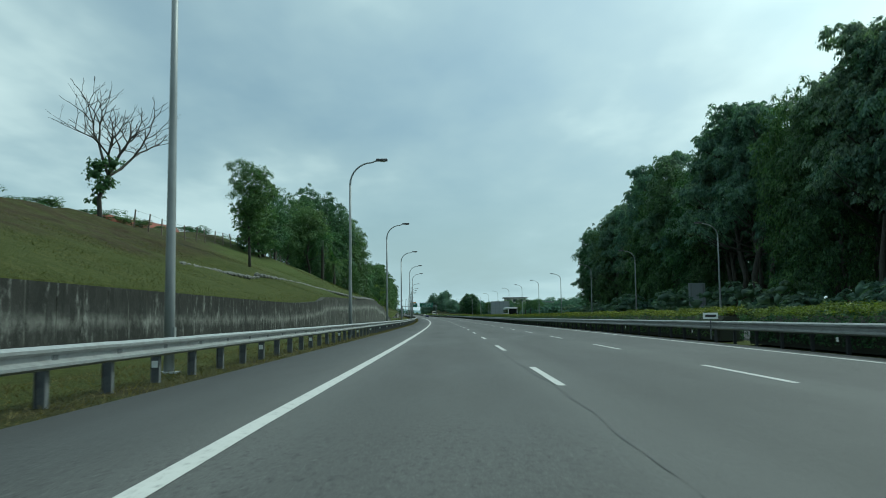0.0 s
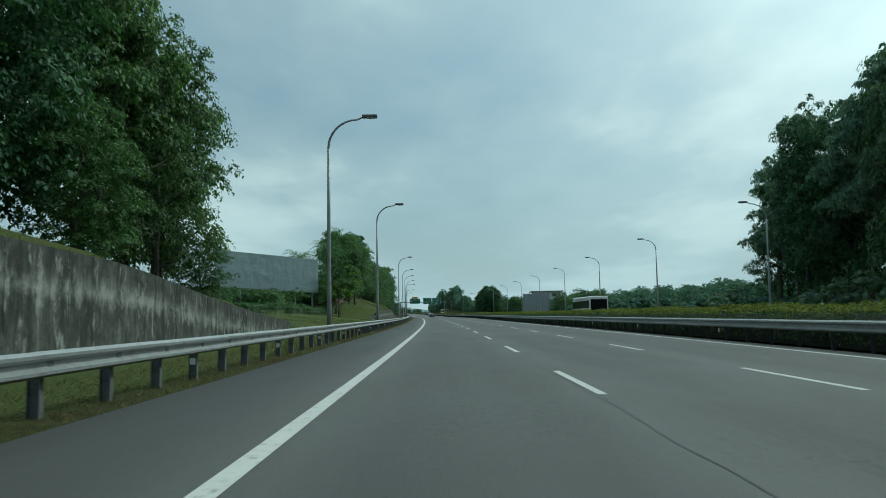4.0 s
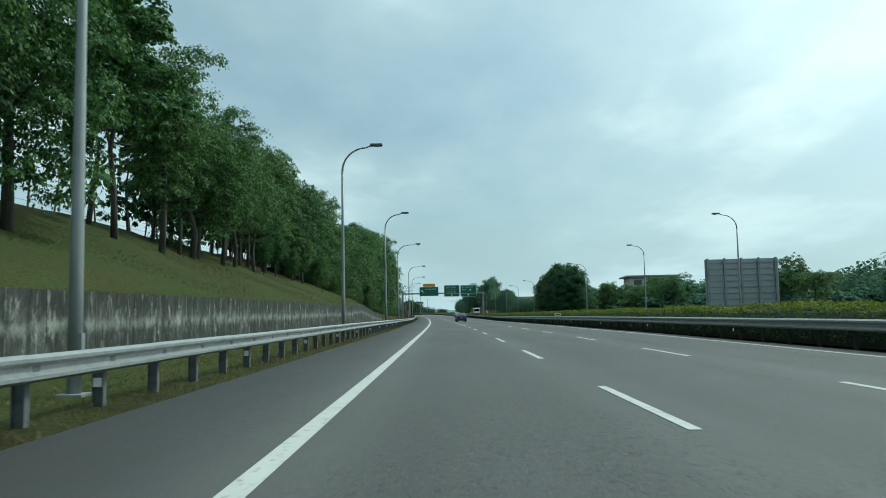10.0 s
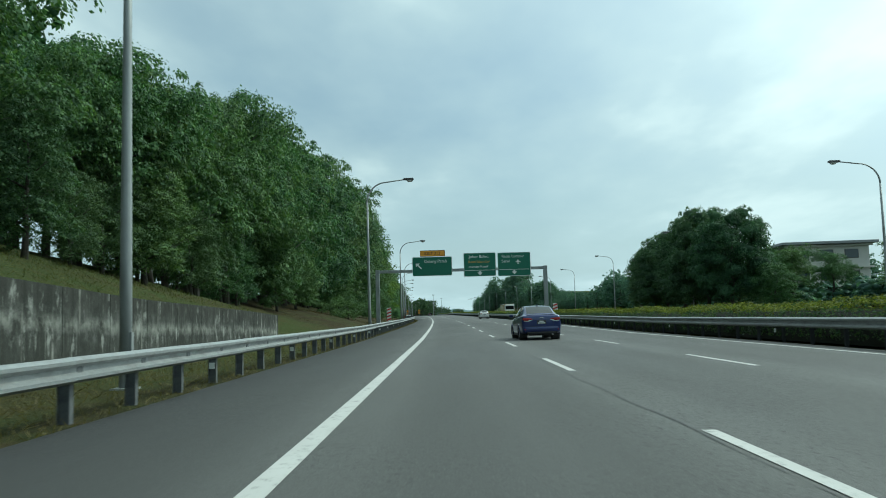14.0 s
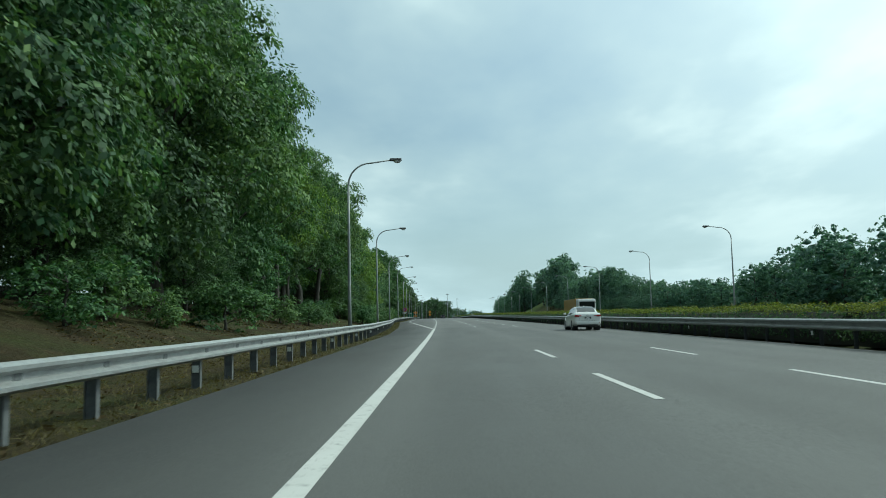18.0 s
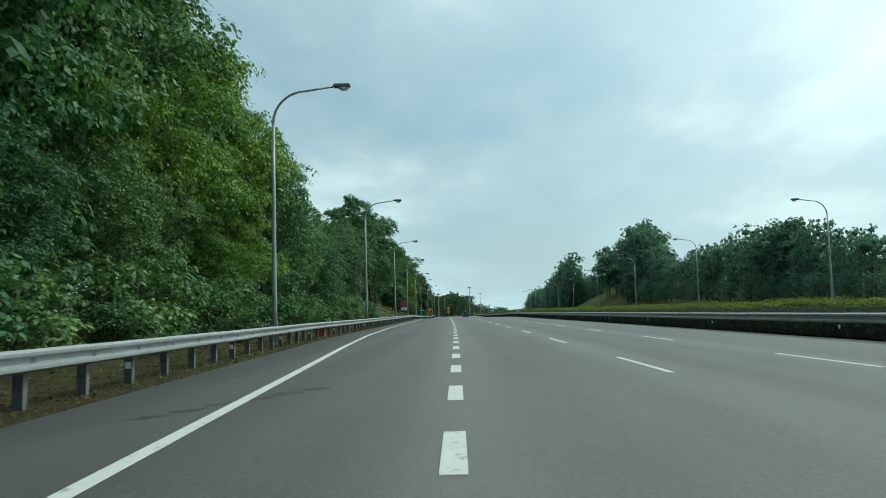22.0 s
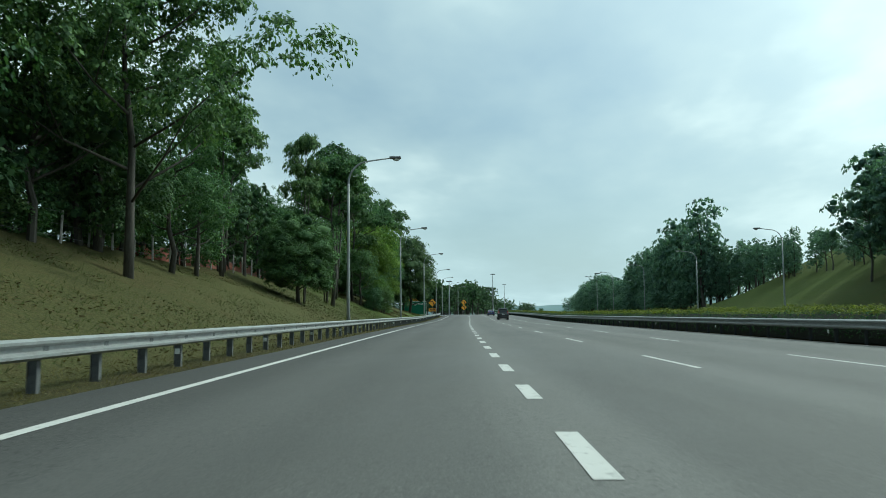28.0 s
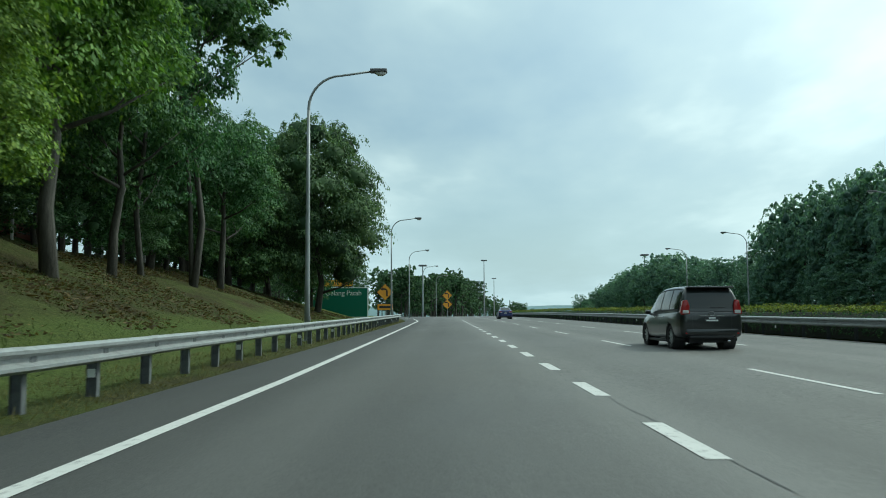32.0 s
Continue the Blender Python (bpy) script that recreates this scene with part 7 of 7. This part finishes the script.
for sx in (-1.1, 1.1):
    for y in (-3.6, 3.9):
        wheel(bus, sx, y, 0.5)

truck = thing("lorry", spot(572, 20.6, 0.006, 180), "lorry with a white cab and an ochre container", "lorry")
part("cab", boxed(-1.2, 1.2, 4.2, 6.1, 0.5, 2.85, bevel=0.15), WHITE_PAINT, truck)
part("windscreen", boxed(-1.05, 1.05, 6.0, 6.12, 1.6, 2.5, bevel=0.03), CAR_GLASS, truck)
box_c = part("container", boxed(-1.22, 1.22, -6.0, 4.0, 1.0, 2.95, bevel=0.03), ORANGE_PAINT, truck)
for k in range(20):
    part("rib", boxed(-1.26, -1.22, -5.8 + k * 0.5, -5.6 + k * 0.5, 1.1, 2.85), ORANGE_PAINT, box_c)
part("chassis", boxed(-0.5, 0.5, -6.0, 5.8, 0.6, 1.0), PLASTIC, truck)
for sx in (-1.05, 1.05):
    for y in (-4.8, -3.5, 4.9):
        wheel(truck, sx, y, 0.5)


# ---- buildings beyond the trees ----
RENDERED = material("pale_rendered_wall", plain(0.55, 0.54, 0.50), 0.9)
ROOF = material("grey_metal_roof", plain(0.25, 0.26, 0.27), 0.6)
PANE = material("window_pane", plain(0.05, 0.07, 0.08), 0.1)


def building(s, u, turn, w, d, floors, label):
    ob = thing("building", spot(s, u, 0, turn), label, "building", "far buildings")
    h = floors * 3.6
    part("wall", boxed(-w / 2, w / 2, -d / 2, d / 2, -1.0, h), RENDERED, ob)
    part("roof", boxed(-w / 2 - 1.2, w / 2 + 1.2, -d / 2 - 1.2, d / 2 + 1.2, h, h + 0.45, bevel=0.05), ROOF, ob)
    for f in range(floors):
        for k in range(int(w // 4)):
            x = -w / 2 + 2.2 + k * 4.0
            win = part("window", boxed(x - 1.1, x + 1.1, -d / 2 - 0.06, -d / 2 + 0.1, f * 3.6 + 1.2, f * 3.6 + 2.7), PLASTIC, ob)
            part("pane", boxed(x - 1.0, x + 1.0, -d / 2 - 0.075, -d / 2 - 0.055, f * 3.6 + 1.3, f * 3.6 + 2.6), PANE, win)
        part("ledge", boxed(-w / 2 - 0.5, w / 2 + 0.5, -d / 2 - 0.5, -d / 2 - 0.02, f * 3.6 + 3.2, f * 3.6 + 3.45), RENDERED, ob)
    return ob


building(496, 66.5, -6, 13, 12, 3, "pale three-storey building with a flat overhanging roof")
building(411, 72, -15, 7, 9, 2, "pale low building behind the far trees")


# ---- small roadside things ----
rs = thing("road_sign", spot(97, 35.2, 0), "grey back of a road sign across the lanes", "road sign")
part("board", boxed(-1.1, 1.1, 0, 0.06, 1.9, 5.1), ALU, rs)
for px in (-0.8, 0.8):
    part("post", boxed(px - 0.06, px + 0.06, -0.12, 0.0, -0.3, 5.0), POLE, rs)
for s in (22, 331, 690):
    kp = thing("distance_plate", spot(s, 11.62, 0), "small white distance plate on the median rail", "plate", "distance plates")
    part("post", boxed(-0.02, 0.02, 0.0, 0.04, 0.1, 1.05), POST, kp)
    pl = part("plate", boxed(-0.28, 0.28, -0.02, 0.0, 0.85, 1.08), WHITE, kp)
    part("bar", boxed(-0.2, 0.2, -0.028, -0.02, 0.92, 1.01), BLACK, pl)
rbx = thing("red_bin", spot(596, -7.35, 0), "small red plastic bin behind the guard rail", "bin")
part("tub", boxed(-0.2, 0.2, -0.2, 0.2, -0.1, 0.48, bevel=0.04), RED, rbx)
part("rim", boxed(-0.22, 0.22, -0.22, 0.22, 0.48, 0.54, bevel=0.02), RED, rbx)
# seam and cracks in the asphalt
CRACK = material("tar_seam", plain(0.02, 0.02, 0.02), 0.6)


def ribbon(name, s0, s1, u_of, width, parent, step=0.6, amount=0.5):
    ss = np.arange(s0, s1, step)
    rng = np.random.default_rng(int(s0) + 1003)
    uc = np.array([u_of(s) for s in ss]) + rng.normal(size=len(ss)) * 0.007
    wd = width * (1 + amount * rng.normal(size=len(ss))).clip(0.1, 2.5) / 2
    P = np.concatenate([at(ss, uc - wd, 0.004), at(ss, uc + wd, 0.004)])
    n = len(ss)
    part(name, mesh(name, P, [(i, n + i, n + i + 1, i + 1) for i in range(n - 1)], CRACK), None, parent)


seams = thing("road_seams", Matrix(), "dark tar seams and cracks in the asphalt", "road seam", kind="structure")
for s0, s1 in ((-10, 62), (70, 130), (236, 262), (330, 380), (474, 506)):
    ribbon("seam", s0, s1, lambda s: 3.42 + 0.04 * math.sin(s * 0.4) + 0.02 * math.sin(s * 1.7), 0.013, seams, 0.35, 0.7)
ribbon("seam", 622, 634, lambda s: -0.20 + 0.02 * math.sin(s * 1.3), 0.008, seams, 0.2, 0.9)
ribbon("skid_mark", 635, 647.5, lambda s: -1.62 + 0.8 * ((s - 635) / 12.5) ** 1.3, 0.10, seams, 0.8, 0.25)
for k in range(6):
    ribbon("seam", 560.6 + 0.62 * k, 560.6 + 0.62 * k + 0.36, lambda s: -3.5 + (s - 560.6) * 0.42, 0.30, seams, 0.11, 0.3)
ribbon("seam", 724, 812, lambda s: 0.06 + 0.03 * math.sin(s * 0.7) + 0.02 * math.sin(s * 2.1), 0.011, seams, 0.3, 0.8)
rng_joint = np.random.default_rng(12)
for s0, ua, ub in ((653.0, -4.4, 3.2), (687.6, -3.4, 0.15), (812.0, -4.5, -0.3)):
    uu = np.arange(ua, ub, 0.18)
    ss = s0 + rng_joint.normal(size=len(uu)) * 0.02
    wd = 0.016 * (1 + 0.8 * rng_joint.normal(size=len(uu))).clip(0.15, 2.5)
    P = np.concatenate([at(ss - wd, uu, 0.004), at(ss + wd, uu, 0.004)])
    n = len(uu)
    part("joint", mesh("joint", P, [(i, i + 1, n + i + 1, n + i) for i in range(n - 1)], CRACK), None, seams)


# ---- grass and litter ----
def tufts(name, label, s0, s1, u_of, spread, n, size, mat, seed, tall=1.0, wide=0.055):
    rng = np.random.default_rng(seed)
    s = rng.uniform(s0, s1, n)
    base = np.array([u_of(v) for v in s])
    u = base - rng.uniform(0, spread, n)
    z = np.array([ground_z(a, b) for a, b in zip(s, u)])
    c = at(s, u, z)
    d = rng.normal(size=(n, 3)) * np.array([0.5, 0.5, 0.0]) + np.array([0, 0, tall])
    d /= np.linalg.norm(d, axis=1, keepdims=True)
    L = size * rng.uniform(0.5, 1.5, size=(n, 1))
    side = np.cross(d, rng.normal(size=(n, 3)))
    side /= np.linalg.norm(side, axis=1, keepdims=True)
    w = side * L * wide
    bend = rng.normal(size=(n, 3)) * L * 0.35
    bend[:, 2] = -np.abs(bend[:, 2])
    V = np.stack([c - w, c + w, c + d * L + w * 0.3 + bend, c + d * L - w * 0.3 + bend], 1).reshape(-1, 3)
    ob = new(name, leaf_mesh(name, V, mat))
    return tagged(ob, label, name, kind="stuff")


BLADE = material("grass_blade", leaf_builder((0.032, 0.040, 0.014), (0.078, 0.090, 0.032), (0.135, 0.135, 0.060)))
STRAW = material("straw_blade", leaf_builder((0.046, 0.040, 0.018), (0.112, 0.098, 0.046), (0.19, 0.165, 0.085)))
LITTER = material("dead_leaf", leaf_builder((0.028, 0.018, 0.010), (0.080, 0.054, 0.029), (0.17, 0.12, 0.068)))
tufts("grass", "short dry grass on the verge under the guard rail", -6, 500, lambda s: pave_left(s) - 0.02, 3.0, 110000, 0.10, STRAW, 1)
tufts("grass", "short dry grass on the verge beside the exit lane", 500, 890, lambda s: pave_left(s) - 0.02, 2.8, 80000, 0.09, STRAW, 2)
tufts("grass", "short yellowing grass on the first bank", 0, 160, lambda s: -toe(s) - 0.4, 12.0, 60000, 0.13, BLADE, 4)
tufts("grass", "grass on the bank below the trees", 680, 870, lambda s: -toe(s), 11.0, 60000, 0.15, BLADE, 3)
tufts("grass", "grass on the low ground and the wooded bank", 160, 405, lambda s: -toe(s) - 0.5, 9.0, 50000, 0.15, BLADE, 5)
tufts("leaf_litter", "brown fallen leaves on the shaded bank", 428, 680, lambda s: pave_left(s) - 0.1, 11.0, 52000, 0.075, LITTER, 6, 0.15, 0.3)
tufts("leaf_litter", "brown fallen leaves on the grass bank", 665, 800, lambda s: rail_left(s) - 0.8, 12.0, 16000, 0.085, LITTER, 7, 0.15, 0.3)
tufts("leaf_litter", "thick brown leaf litter under the trees by the exit", 806, 872, lambda s: -toe(s) - 1.6, 9.0, 26000, 0.10, LITTER, 8, 0.15, 0.35)
